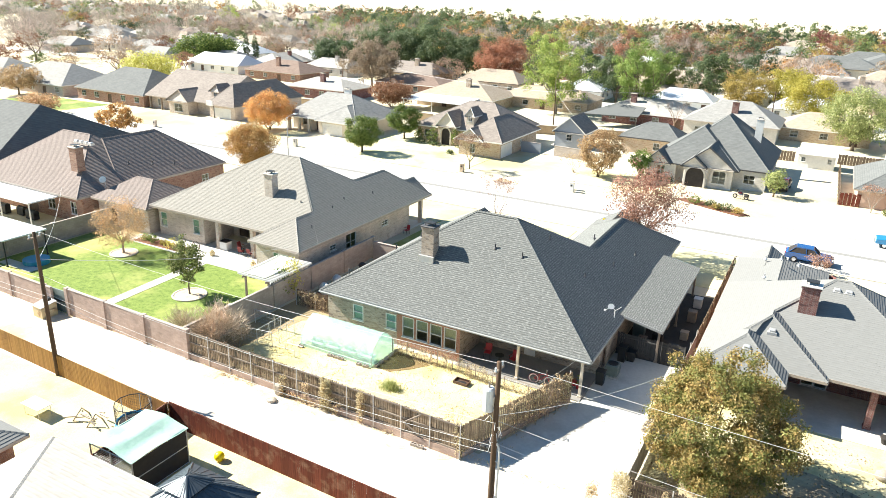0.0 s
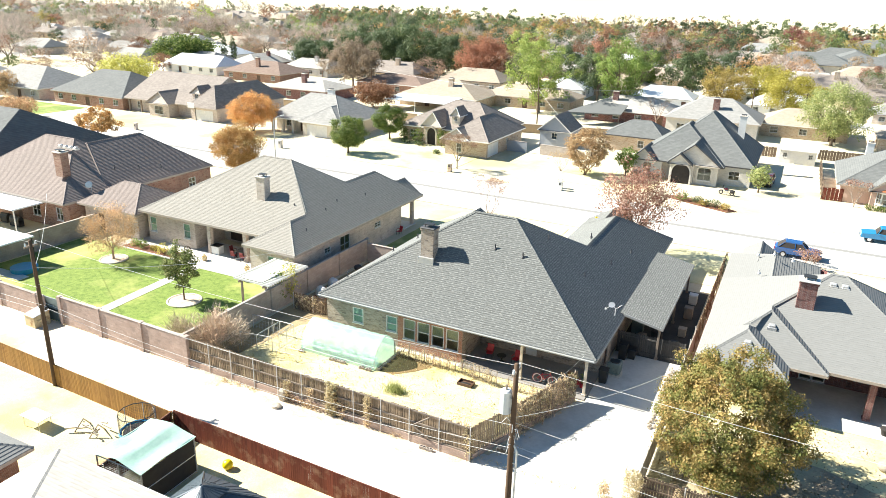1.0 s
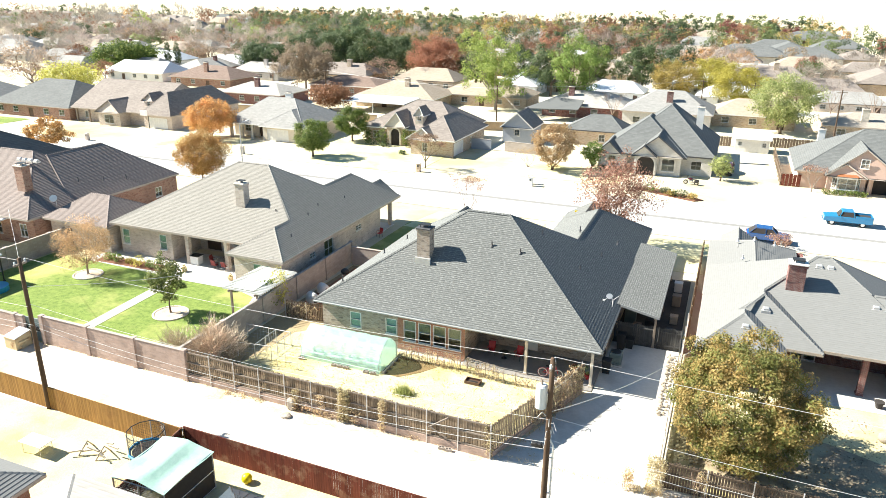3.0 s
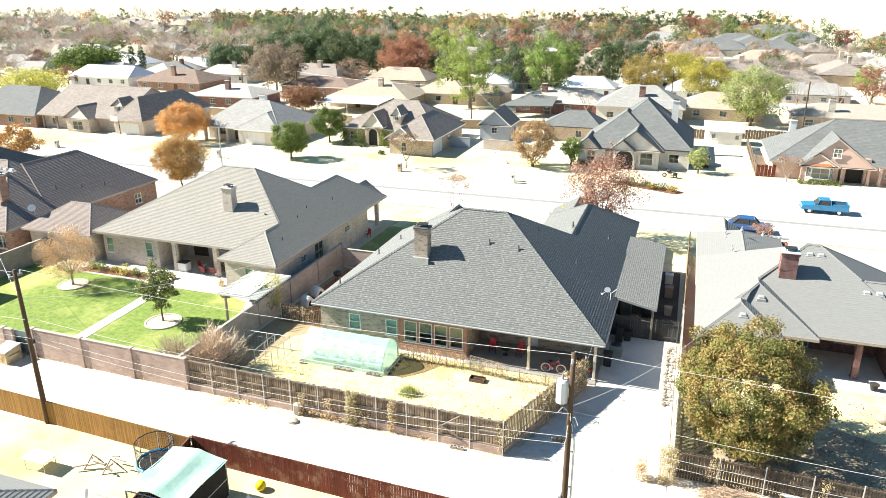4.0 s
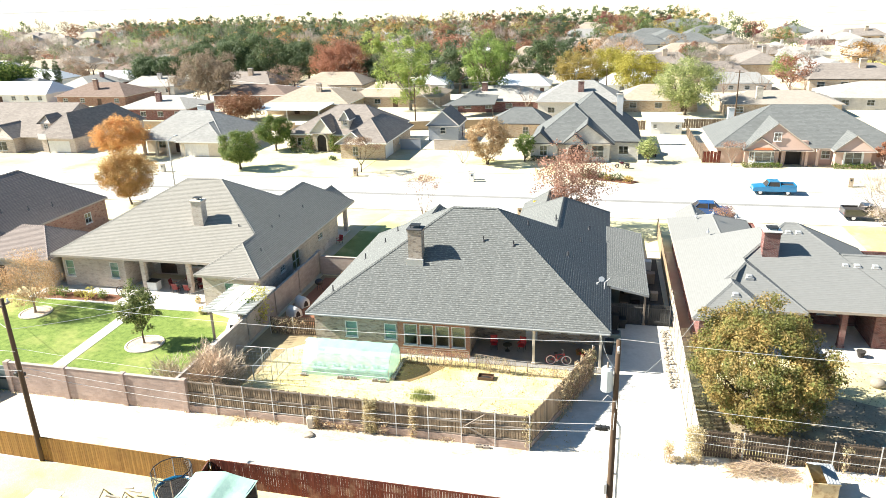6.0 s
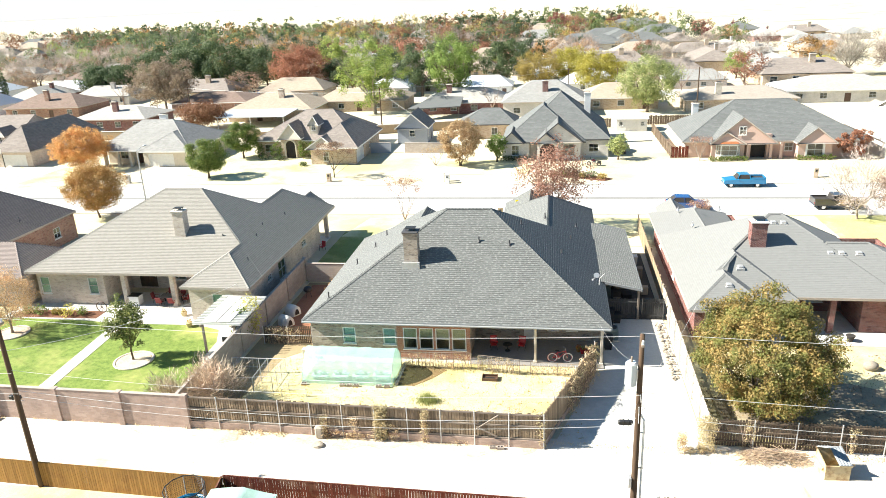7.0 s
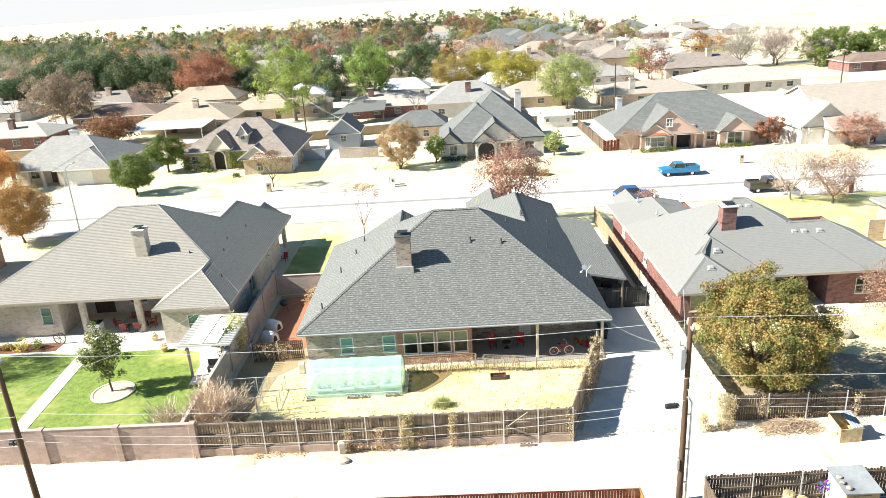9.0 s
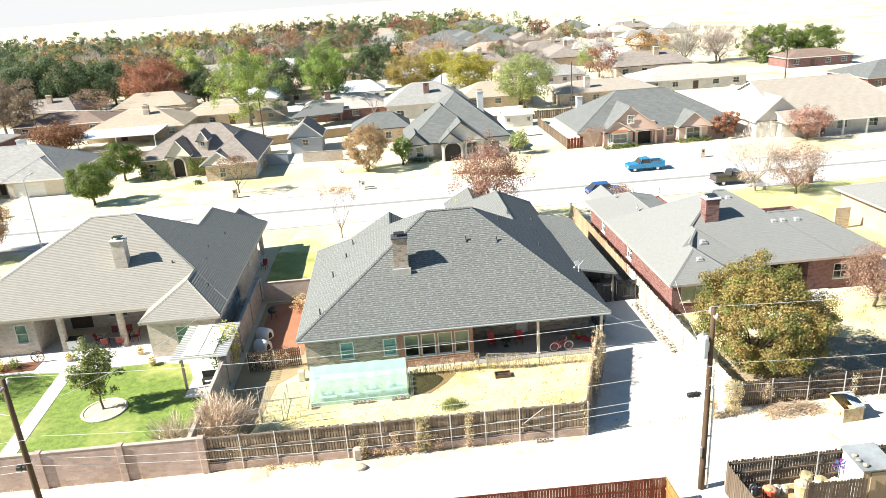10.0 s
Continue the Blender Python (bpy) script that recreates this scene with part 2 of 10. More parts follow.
M["roofPale"] = shingle_mat("pale_grey_shingle", (0.30, 0.28, 0.255), (0.38, 0.36, 0.33), (0.46, 0.44, 0.405), 0.3, 0.6, lap_shade=0.1)
M["roofBeige"] = shingle_mat("beige_shingle", (0.30, 0.265, 0.225), (0.345, 0.305, 0.26), (0.39, 0.345, 0.295), 0.3, 0.6, lap_shade=0.1)
M["metalroof"] = plain_mat("white_metal_roof", (0.72, 0.74, 0.76), 0.4, 0.0, 0.06)
# walls
M["brickA"] = brick_mat("mixed_brick", (0.33, 0.25, 0.19), (0.44, 0.36, 0.29), (0.42, 0.39, 0.35), (0.16, 0.13, 0.115))
M["brickAred"] = brick_mat("red_orange_brick", (0.34, 0.13, 0.07), (0.42, 0.19, 0.11), (0.40, 0.34, 0.29))
M["litterfloor"] = rough_mat("leaf_litter", (0.15, 0.125, 0.08), (0.27, 0.23, 0.15), 0.95, 0.05, 1.0, 0.0, (0.36, 0.31, 0.2), 0.03)
M["field"] = rough_mat("grey_winter_field", (0.26, 0.25, 0.23), (0.36, 0.35, 0.32), 0.95, 0.01, 0.2, 0.0)
M["brickB"] = brick_mat("pink_tan_brick", (0.56, 0.45, 0.37), (0.66, 0.56, 0.48), (0.60, 0.56, 0.51), (0.44, 0.35, 0.29))
M["brickC"] = brick_mat("dark_red_brick", (0.17, 0.055, 0.045), (0.25, 0.09, 0.07), (0.34, 0.29, 0.27), (0.10, 0.05, 0.05))
M["brickF"] = brick_mat("orange_brown_brick", (0.30, 0.15, 0.10), (0.40, 0.22, 0.15), (0.40, 0.34, 0.29), (0.20, 0.10, 0.07))
M["brickWhite"] = brick_mat("cream_brick", (0.56, 0.52, 0.47), (0.66, 0.62, 0.57), (0.60, 0.57, 0.53))
M["brickRose"] = brick_mat("rose_brick", (0.42, 0.25, 0.19), (0.52, 0.34, 0.27), (0.50, 0.43, 0.37))
M["brickTan"] = brick_mat("tan_brick", (0.48, 0.36, 0.25), (0.58, 0.46, 0.34), (0.52, 0.47, 0.40), (0.36, 0.22, 0.15))
M["cmu"] = brick_mat("block_wall", (0.36, 0.31, 0.27), (0.43, 0.375, 0.33), (0.33, 0.29, 0.26), None, 0.4, 0.2)
M["cmuPink"] = brick_mat("pinkish_block_wall", (0.40, 0.29, 0.235), (0.47, 0.35, 0.29), (0.37, 0.29, 0.25), (0.33, 0.25, 0.21), 0.4, 0.2)
M["stone"] = brick_mat("pale_flagstone", (0.56, 0.50, 0.42), (0.66, 0.60, 0.52), (0.5, 0.46, 0.4), None, 0.5, 0.3)
M["white"] = plain_mat("white_paint", (0.76, 0.75, 0.72), 0.5, 0, 0.06)
M["cream"] = plain_mat("cream_paint", (0.62, 0.55, 0.45), 0.6, 0, 0.08)
M["fasciaA"] = plain_mat("grey_fascia", (0.30, 0.31, 0.31), 0.6, 0, 0.08)
M["fasciaD"] = plain_mat("dark_trim", (0.06, 0.06, 0.065), 0.6, 0, 0.1)
M["fasciaT"] = plain_mat("taupe_trim", (0.42, 0.36, 0.31), 0.6, 0, 0.1)
M["soffit"] = plain_mat("soffit", (0.40, 0.37, 0.34), 0.7, 0, 0.06)
M["siding_blue"] = rough_mat("blue_grey_siding", (0.30, 0.33, 0.38), (0.36, 0.39, 0.44), 0.7, 0.5, 5.0, 0.0)
M["stucco_rose"] = rough_mat("rose_stucco", (0.50, 0.35, 0.29), (0.58, 0.42, 0.35), 0.9, 0.4, 12.0, 0.005)
M["copper"] = plain_mat("copper_roof", (0.50, 0.20, 0.09), 0.45, 0.4, 0.15)
M["glass"] = glass_mat("window_glass")
M["blind"] = plain_mat("drawn_blind", (0.55, 0.50, 0.30), 0.8, 0, 0.1)
M["dark"] = plain_mat("dark_interior", (0.035, 0.03, 0.028), 0.9, 0, 0.2)
M["door"] = plain_mat("dark_wood_door", (0.10, 0.055, 0.035), 0.5, 0, 0.2)
# wood, metal
M["picketA"] = rough_mat("weathered_picket", (0.20, 0.145, 0.095), (0.44, 0.34, 0.235), 0.9, 0.6, 8.0, 0.006, None, 0.1, 0, (1, 1, 0.15), 0.2, 0.35)
M["picketOrange"] = rough_mat("raw_cedar_picket", (0.26, 0.14, 0.045), (0.40, 0.23, 0.08), 0.85, 0.6, 6.0, 0.006, (0.25, 0.13, 0.05), 0.5, 0, (1, 1, 0.15), 0.2, 0.2)
M["picketRed"] = rough_mat("red_stained_picket", (0.10, 0.026, 0.018), (0.175, 0.048, 0.031), 0.8, 0.6, 6.0, 0.006, (0.24, 0.13, 0.09), 0.9, 0, (1, 1, 0.2), 0.2, 0.22)
M["picketSlate"] = rough_mat("slate_grey_board", (0.05, 0.05, 0.05), (0.11, 0.108, 0.105), 0.9, 0.6, 7.0, 0.006, None, 0.1, 0, (1, 1, 0.15), 0.2, 0.2)
M["navymetal"] = plain_mat("dark_slate_metal_roof", (0.075, 0.095, 0.115), 0.35, 0.3, 0.12)
M["picketDark"] = rough_mat("dark_weathered_picket", (0.10, 0.075, 0.055), (0.20, 0.15, 0.11), 0.9, 0.6, 7.0, 0.006, None, 0.1, 0, (1, 1, 0.15), 0.2, 0.25)
M["picketTan"] = rough_mat("tan_picket", (0.30, 0.22, 0.14), (0.42, 0.33, 0.22), 0.9, 0.6, 7.0, 0.006, None, 0.1, 0, (1, 1, 0.15), 0.2, 0.2)
M["pole"] = rough_mat("creosoted_pole", (0.055, 0.032, 0.02), (0.13, 0.085, 0.055), 0.9, 0.8, 9.0, 0.01, None, 0.1, 0, (1, 1, 0.1))
M["timber"] = rough_mat("grey_timber", (0.20, 0.16, 0.13), (0.32, 0.27, 0.22), 0.9, 0.8, 8.0, 0.006)
M["galv"] = plain_mat("galvanised_steel", (0.55, 0.55, 0.55), 0.45, 0.5, 0.12)
M["wire"] = plain_mat("wire_aluminium", (0.62, 0.62, 0.60), 0.5, 0.0, 0.05)
M["black"] = plain_mat("black_iron", (0.03, 0.03, 0.03), 0.5, 0.2, 0.2)
M["rubber"] = plain_mat("tyre_rubber", (0.025, 0.025, 0.027), 0.85, 0, 0.2)
M["chrome"] = plain_mat("chrome", (0.6, 0.6, 0.62), 0.2, 0.9, 0.05)
M["transformer"] = plain_mat("pale_grey_enamel", (0.58, 0.62, 0.64), 0.4, 0, 0.06)
M["bark"] = rough_mat("bark", (0.09, 0.065, 0.045), (0.19, 0.145, 0.105), 0.95, 1.2, 12.0, 0.03)
M["barkpale"] = rough_mat("pale_bark", (0.22, 0.18, 0.145), (0.36, 0.31, 0.26), 0.95, 1.2, 12.0, 0.02)
M["twig"] = rough_mat("bare_twigs", (0.20, 0.14, 0.11), (0.33, 0.25, 0.20), 0.95, 1.0, 9.0, 0.0)
M["film"] = film_mat("milky_greenhouse_film", (0.62, 0.91, 0.86))
M["maroon"] = plain_mat("faded_maroon_cushion", (0.20, 0.028, 0.026), 0.7, 0, 0.15)
M["purple"] = plain_mat("purple_foil", (0.30, 0.05, 0.42), 0.4, 0, 0.1)
M["tarp"] = rough_mat("faded_green_tarp", (0.36, 0.56, 0.46), (0.50, 0.68, 0.59), 0.6, 0.4, 3.0, 0.03)
M["red"] = plain_mat("red_paint", (0.42, 0.022, 0.03), 0.4, 0, 0.12)
M["truckblue"] = plain_mat("turquoise_blue_car_paint", (0.012, 0.19, 0.38), 0.3, 0, 0.05, 0.6)
M["carblue"] = plain_mat("royal_blue_car_paint", (0.012, 0.085, 0.29), 0.25, 0.2, 0.05, 0.8)
M["carred"] = plain_mat("dark_red_car_paint", (0.09, 0.012, 0.018), 0.25, 0.2, 0.05, 0.8)
M["cargrey"] = plain_mat("grey_brown_car_paint", (0.055, 0.048, 0.045), 0.3, 0.2, 0.05, 0.8)
M["carwhite"] = plain_mat("white_car_paint", (0.72, 0.73, 0.74), 0.3, 0, 0.05, 0.6)
M["carsilver"] = plain_mat("silver_car_paint", (0.42, 0.43, 0.44), 0.3, 0.5, 0.05, 0.6)
M["lamp_red"] = plain_mat("red_lens", (0.35, 0.02, 0.02), 0.2)
M["lamp_white"] = plain_mat("clear_lens", (0.75, 0.75, 0.72), 0.15)
M["dumpster"] = rough_mat("yellowed_dumpster_paint", (0.50, 0.40, 0.22), (0.62, 0.52, 0.33), 0.7, 0.8, 6.0, 0.005, (0.30, 0.18, 0.09), 1.4)
M["yellow"] = plain_mat("yellow_plastic", (0.80, 0.60, 0.0), 0.4, 0, 0.05)
M["bluetarp"] = plain_mat("pool_blue", (0.02, 0.28, 0.45), 0.4)
M["acgreen"] = plain_mat("grey_green_enamel", (0.16, 0.20, 0.19), 0.5)
M["rock"] = rough_mat("stacked_rock", (0.33, 0.28, 0.22), (0.52, 0.46, 0.38), 0.9, 2.0, 12.0, 0.03, None, 0.1, 0, None, 0.3, 0.3)
M["vine"] = leaf_mat("dead_vine", (0.54, 0.43, 0.25), (0.68, 0.57, 0.36), (0.80, 0.70, 0.48), 0.5)

def glow_mat(name, low, high, strength):
    """The bright hazy sky low over the horizon."""
    m, n, l, b = node_mat(name)
    pos = n.new("ShaderNodeNewGeometry").outputs["Position"]
    f = noise_of(n, l, pos, 0.0012, 4, 0.6, (1, 1, 5))
    e = n.new("ShaderNodeEmission")
    l.new(ramp(n, l, f, [(0.3, low), (0.7, high)]), e.inputs[0])
    e.inputs[1].default_value = strength
    l.new(e.outputs[0], n["Material Output"].inputs[0])
    return m


M["haze"] = glow_mat("hazy_sky", (0.97, 0.98, 1.0), (1.0, 1.0, 1.0), 0.345)
# leaves
L = {}
L["olive"] = leaf_mat("olive_gold_leaves", (0.15, 0.13, 0.042), (0.285, 0.23, 0.075), (0.44, 0.32, 0.125), 0.38, second=(0.16, 0.195, 0.055))
L["orange"] = leaf_mat("orange_leaves", (0.36, 0.20, 0.07), (0.50, 0.30, 0.11), (0.64, 0.45, 0.20))
L["rust"] = leaf_mat("rust_red_leaves", (0.20, 0.09, 0.05), (0.30, 0.145, 0.085), (0.43, 0.24, 0.15))
L["pinkred"] = leaf_mat("faded_red_leaves", (0.27, 0.14, 0.105), (0.39, 0.235, 0.18), (0.54, 0.385, 0.31))
L["evergreen"] = leaf_mat("evergreen_leaves", (0.045, 0.09, 0.018), (0.115, 0.175, 0.036), (0.25, 0.30, 0.08), 0.4)
L["dark"] = leaf_mat("dark_oak_leaves", (0.045, 0.08, 0.035), (0.095, 0.14, 0.06), (0.18, 0.225, 0.10), 0.35)
L["lime"] = leaf_mat("lime_leaves", (0.16, 0.24, 0.05), (0.29, 0.375, 0.09), (0.47, 0.53, 0.18))
L["bright"] = leaf_mat("bright_green_leaves", (0.14, 0.23, 0.05), (0.25, 0.35, 0.085), (0.42, 0.49, 0.16))
L["gold"] = leaf_mat("golden_leaves", (0.27, 0.24, 0.04), (0.44, 0.39, 0.07), (0.60, 0.54, 0.13))
L["goldbrown"] = leaf_mat("gold_brown_leaves", (0.29, 0.22, 0.06), (0.44, 0.335, 0.10), (0.60, 0.47, 0.17))
L["sage"] = leaf_mat("sage_green_leaves", (0.196, 0.252, 0.084), (0.336, 0.392, 0.154), (0.532, 0.560, 0.266))
L["brown"] = leaf_mat("sparse_brown_leaves", (0.21, 0.16, 0.115), (0.31, 0.24, 0.175), (0.42, 0.335, 0.255))
L["tan"] = leaf_mat("tan_leaves", (0.36, 0.225, 0.115), (0.52, 0.36, 0.205), (0.66, 0.51, 0.33))
L["greyfar"] = leaf_mat("bare_crown_twigs", (0.22, 0.19, 0.165), (0.30, 0.265, 0.235), (0.40, 0.36, 0.325), 0.0)
L["paletwig"] = leaf_mat("pale_bare_crown_twigs", (0.34, 0.30, 0.26), (0.43, 0.385, 0.34), (0.54, 0.49, 0.435), 0.0)
L["magnolia"] = leaf_mat("magnolia_leaves", (0.10, 0.135, 0.04), (0.22, 0.25, 0.08), (0.46, 0.44, 0.18), 0.4)
L["shrub"] = leaf_mat("shrub_leaves", (0.084, 0.126, 0.028), (0.168, 0.238, 0.056), (0.336, 0.378, 0.126))
L["yellowgreen"] = leaf_mat("yellow_green_leaves", (0.392, 0.378, 0.084), (0.588, 0.560, 0.140), (0.700, 0.700, 0.252))
# the far woods: distance haze put into the colours as quieter tones, leaf by leaf nearly alike
def hazy_woods_mat(name, c, spread=0.16, between=0.2):
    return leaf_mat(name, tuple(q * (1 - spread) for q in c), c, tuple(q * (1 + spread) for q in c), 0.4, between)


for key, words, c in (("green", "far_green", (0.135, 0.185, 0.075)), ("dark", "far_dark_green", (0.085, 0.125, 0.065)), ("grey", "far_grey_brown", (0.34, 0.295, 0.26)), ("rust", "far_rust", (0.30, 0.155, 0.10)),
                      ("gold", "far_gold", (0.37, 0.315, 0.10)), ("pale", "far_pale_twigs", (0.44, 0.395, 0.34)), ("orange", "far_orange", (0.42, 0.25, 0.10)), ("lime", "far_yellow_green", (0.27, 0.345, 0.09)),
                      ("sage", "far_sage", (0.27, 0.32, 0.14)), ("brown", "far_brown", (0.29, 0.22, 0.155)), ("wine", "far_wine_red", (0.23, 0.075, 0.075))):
    L["woods_" + key] = hazy_woods_mat(words, c)
L["straw"] = leaf_mat("dry_grass_blades", (0.58, 0.50, 0.28), (0.70, 0.62, 0.38), (0.80, 0.73, 0.50), 0.5)
L["litter"] = leaf_mat("fallen_leaves", (0.20, 0.13, 0.06), (0.34, 0.23, 0.11), (0.52, 0.38, 0.19), 0.1)
M["plastic"] = plain_mat("off_white_plastic", (0.66, 0.66, 0.62), 0.5, 0, 0.08)
M["tarpwhite"] = rough_mat("sun_bleached_tarp", (0.24, 0.39, 0.33), (0.38, 0.53, 0.46), 0.6, 0.5, 3.0, 0.03)
M["straw_twig"] = rough_mat("dry_tan_twigs", (0.40, 0.29, 0.20), (0.60, 0.47, 0.34), 0.95, 1.0, 9.0, 0.0)
M["picketGrey"] = rough_mat("silvered_picket", (0.38, 0.335, 0.28), (0.55, 0.50, 0.43), 0.9, 0.6, 7.0, 0.006, None, 0.1, 0, (1, 1, 0.15), 0.2, 0.22)
M["pot_red"] = plain_mat("red_clay_pot", (0.42, 0.09, 0.045), 0.7, 0, 0.15)
M["shadelitter"] = rough_mat("shaded_leaf_litter", (0.20, 0.16, 0.11), (0.37, 0.305, 0.21), 0.95, 0.9, 9.0, 0.04, (0.45, 0.39, 0.25), 0.35)
M["shedroof"] = rough_mat("dull_galvanised_sheet", (0.30, 0.32, 0.33), (0.42, 0.44, 0.45), 0.55, 1.2, 6.0, 0.004, (0.24, 0.25, 0.26), 0.6, 0.3)
M["lidgrey"] = plain_mat("ribbed_grey_lid", (0.30, 0.32, 0.34), 0.5, 0, 0.15)
L["russet"] = leaf_mat("thin_russet_leaves", (0.20, 0.12, 0.08), (0.30, 0.195, 0.14), (0.43, 0.31, 0.235), 0.35)
L["brushtwig"] = leaf_mat("dry_brush_twigs", (0.46, 0.35, 0.25), (0.60, 0.48, 0.36), (0.74, 0.62, 0.49), 0.0)
L["oakred"] = leaf_mat("rust_brown_oak_leaves", (0.23, 0.11, 0.075), (0.36, 0.20, 0.145), (0.54, 0.37, 0.28), 0.4)
M["verge"] = rough_mat("alley_verge_soil", (0.36, 0.28, 0.18), (0.66, 0.57, 0.44), 0.95, 0.8, 7.0, 0.04, (0.68, 0.62, 0.53), 0.5)


# ---- geometry ----
class G:
    """Vertices, faces and texture places of one mesh, in world metres."""

    def __init__(self):
        self.v, self.f, self.uv = [], [], {}

    def add(self, verts, faces, uvs=None):
        k, f0 = len(self.v), len(self.f)
        self.v += [tuple(p) for p in verts]
        self.f += [tuple(i + k for i in f) for f in faces]
        if uvs:
            for i, u in enumerate(uvs):
                self.uv[f0 + i] = u
        return self

    def box(self, x0, y0, z0, x1, y1, z1, c=0.0):
        x0, x1, y0, y1, z0, z1 = min(x0, x1), max(x0, x1), min(y0, y1), max(y0, y1), min(z0, z1), max(z0, z1)
        if not c:
            p = [(x, y, z) for z in (z0, z1) for y in (y0, y1) for x in (x0, x1)]
            return self.add(p, [(0, 2, 3, 1), (4, 5, 7, 6), (0, 1, 5, 4), (2, 6, 7, 3), (0, 4, 6, 2), (1, 3, 7, 5)])
        c = min(c, (x1 - x0) / 2.1, (y1 - y0) / 2.1, (z1 - z0) / 2.1)
        rings = []
        for z, i in ((z0, c), (z0 + c, 0), (z1 - c, 0), (z1, c)):
            a, b, d, e = x0 + i, x1 - i, y0 + i, y1 - i
            k = c if i == 0 else c * 0.6
            rings.append([(a + k, d, z), (b - k, d, z), (b, d + k, z), (b, e - k, z), (b - k, e, z), (a + k, e, z), (a, e - k, z), (a, d + k, z)])
        return self.loft(rings)

    def loft(self, rings, closed=True, caps=True):
        n = len(rings[0])
        v = [p for r in rings for p in r]
        f = []
        for a in range(len(rings) - 1):
            for i in range(n if closed else n - 1):
                j = (i + 1) % n
                f.append((a * n + i, a * n + j, (a + 1) * n + j, (a + 1) * n + i))
        if caps:
            f.append(tuple(reversed(range(n))))
            f.append(tuple((len(rings) - 1) * n + i for i in range(n)))
        return self.add(v, f)

    def tube(self, p, q, r0, r1=None, n=8, caps=True):
        p, q = Vector(p), Vector(q)
        r1 = r0 if r1 is None else r1
        d = (q - p).normalized()
        a = d.orthogonal().normalized()
        b = d.cross(a)
        ring = lambda o, r: [o + (a * math.cos(2 * math.pi * i / n) + b * math.sin(2 * math.pi * i / n)) * r for i in range(n)]
        return self.loft([ring(p, r0), ring(q, r1)], True, caps)

    def path(self, pts, r, n=6, r_end=None):
        """A bent round bar through the given places, in one piece."""
        pts = [Vector(q) for q in pts]
        shut = (pts[0] - pts[-1]).length < 1e-4
        r_end = r if r_end is None else r_end
        rings, a = [], None
        for i, q in enumerate(pts):
            back = pts[i] - pts[i - 1] if i else (pts[-1] - pts[-2] if shut else pts[1] - pts[0])
            ahead = pts[i + 1] - pts[i] if i + 1 < len(pts) else (pts[1] - pts[0] if shut else back)
            d = (back.normalized() + ahead.normalized())
            d = d.normalized() if d.length > 1e-6 else ahead.normalized()
            a = d.orthogonal().normalized() if a is None else (a - d * a.dot(d)).normalized()
            b = d.cross(a)
            rr = r + (r_end - r) * i / (len(pts) - 1)
            rings.append([q + (a * math.cos(2 * math.pi * k / n) + b * math.sin(2 * math.pi * k / n)) * rr for k in range(n)])
        return self.loft(rings)

    def lattice(self, us, zs, holes, place, s, e):
        """A slab with openings, in one piece. us, zs: grid lines; holes: (u0, u1, z0, z1); place(u, depth, z) gives the world place."""
        us, zs = sorted(us), sorted(zs)
        solid_at = {}
        for i in range(len(us) - 1):
            for j in range(len(zs) - 1):
                u, z = (us[i] + us[i + 1]) / 2, (zs[j] + zs[j + 1]) / 2
                solid_at[i, j] = not any(h[0] < u < h[1] and h[2] < z < h[3] for h in holes)
        idx, verts, faces = {}, [], []

        def at(i, j, k):
            if (i, j, k) not in idx:
                idx[i, j, k] = len(verts)
                verts.append(place(us[i], (s, e)[k], zs[j]))
            return idx[i, j, k]

        for (i, j), on in solid_at.items():
            if not on:
                continue
            faces.append((at(i, j, 0), at(i + 1, j, 0), at(i + 1, j + 1, 0), at(i, j + 1, 0)))
            faces.append((at(i, j + 1, 1), at(i + 1, j + 1, 1), at(i + 1, j, 1), at(i, j, 1)))
            for (di, dj), (p, q) in (((0, -1), ((i, j), (i + 1, j))), ((1, 0), ((i + 1, j), (i + 1, j + 1))), ((0, 1), ((i + 1, j + 1), (i, j + 1))), ((-1, 0), ((i, j + 1), (i, j)))):
                if not solid_at.get((i + di, j + dj), False):
                    faces.append((at(*q, 0), at(*p, 0), at(*p, 1), at(*q, 1)))
        return self.add(verts, faces)

    def disc_y(self, x, y, z, r, w, n=16):
        """A wheel-like cylinder that turns about the y axis."""
        return self.tube((x, y - w / 2, z), (x, y + w / 2, z), r, r, n)

    def ball(self, c, rx, ry, rz, n=12, m=7, jag=0.0, seed=1):
        rnd = random.Random(seed)
        v, f = [(c[0], c[1], c[2] - rz)], []
        for j in range(1, m):
            a = math.pi * j / m
            for i in range(n):
                b, k = 2 * math.pi * i / n, 1 + jag * rnd.uniform(-1, 1)
                v.append((c[0] + rx * k * math.sin(a) * math.cos(b), c[1] + ry * k * math.sin(a) * math.sin(b), c[2] - rz * k * math.cos(a)))
        v.append((c[0], c[1], c[2] + rz))
        for i in range(n):
            f.append((0, 1 + (i + 1) % n, 1 + i))
            f.append((len(v) - 1, 1 + (m - 2) * n + i, 1 + (m - 2) * n + (i + 1) % n))
        for j in range(m - 2):
            for i in range(n):
                a, b = 1 + j * n + i, 1 + j * n + (i + 1) % n
                f.append((a, b, b + n, a + n))
        return self.add(v, f)

    def prism(self, poly, z0, z1):
        n = len(poly)
        area = sum(poly[i][0] * poly[(i + 1) % n][1] - poly[(i + 1) % n][0] * poly[i][1] for i in range(n))
        poly = poly if area > 0 else poly[::-1]
        return self.loft([[(x, y, z0) for x, y in poly], [(x, y, z1) for x, y in poly]])

    def move(self, m):
        self.v = [tuple(m @ Vector(p)) for p in self.v]
        return self


ORIGIN = {}


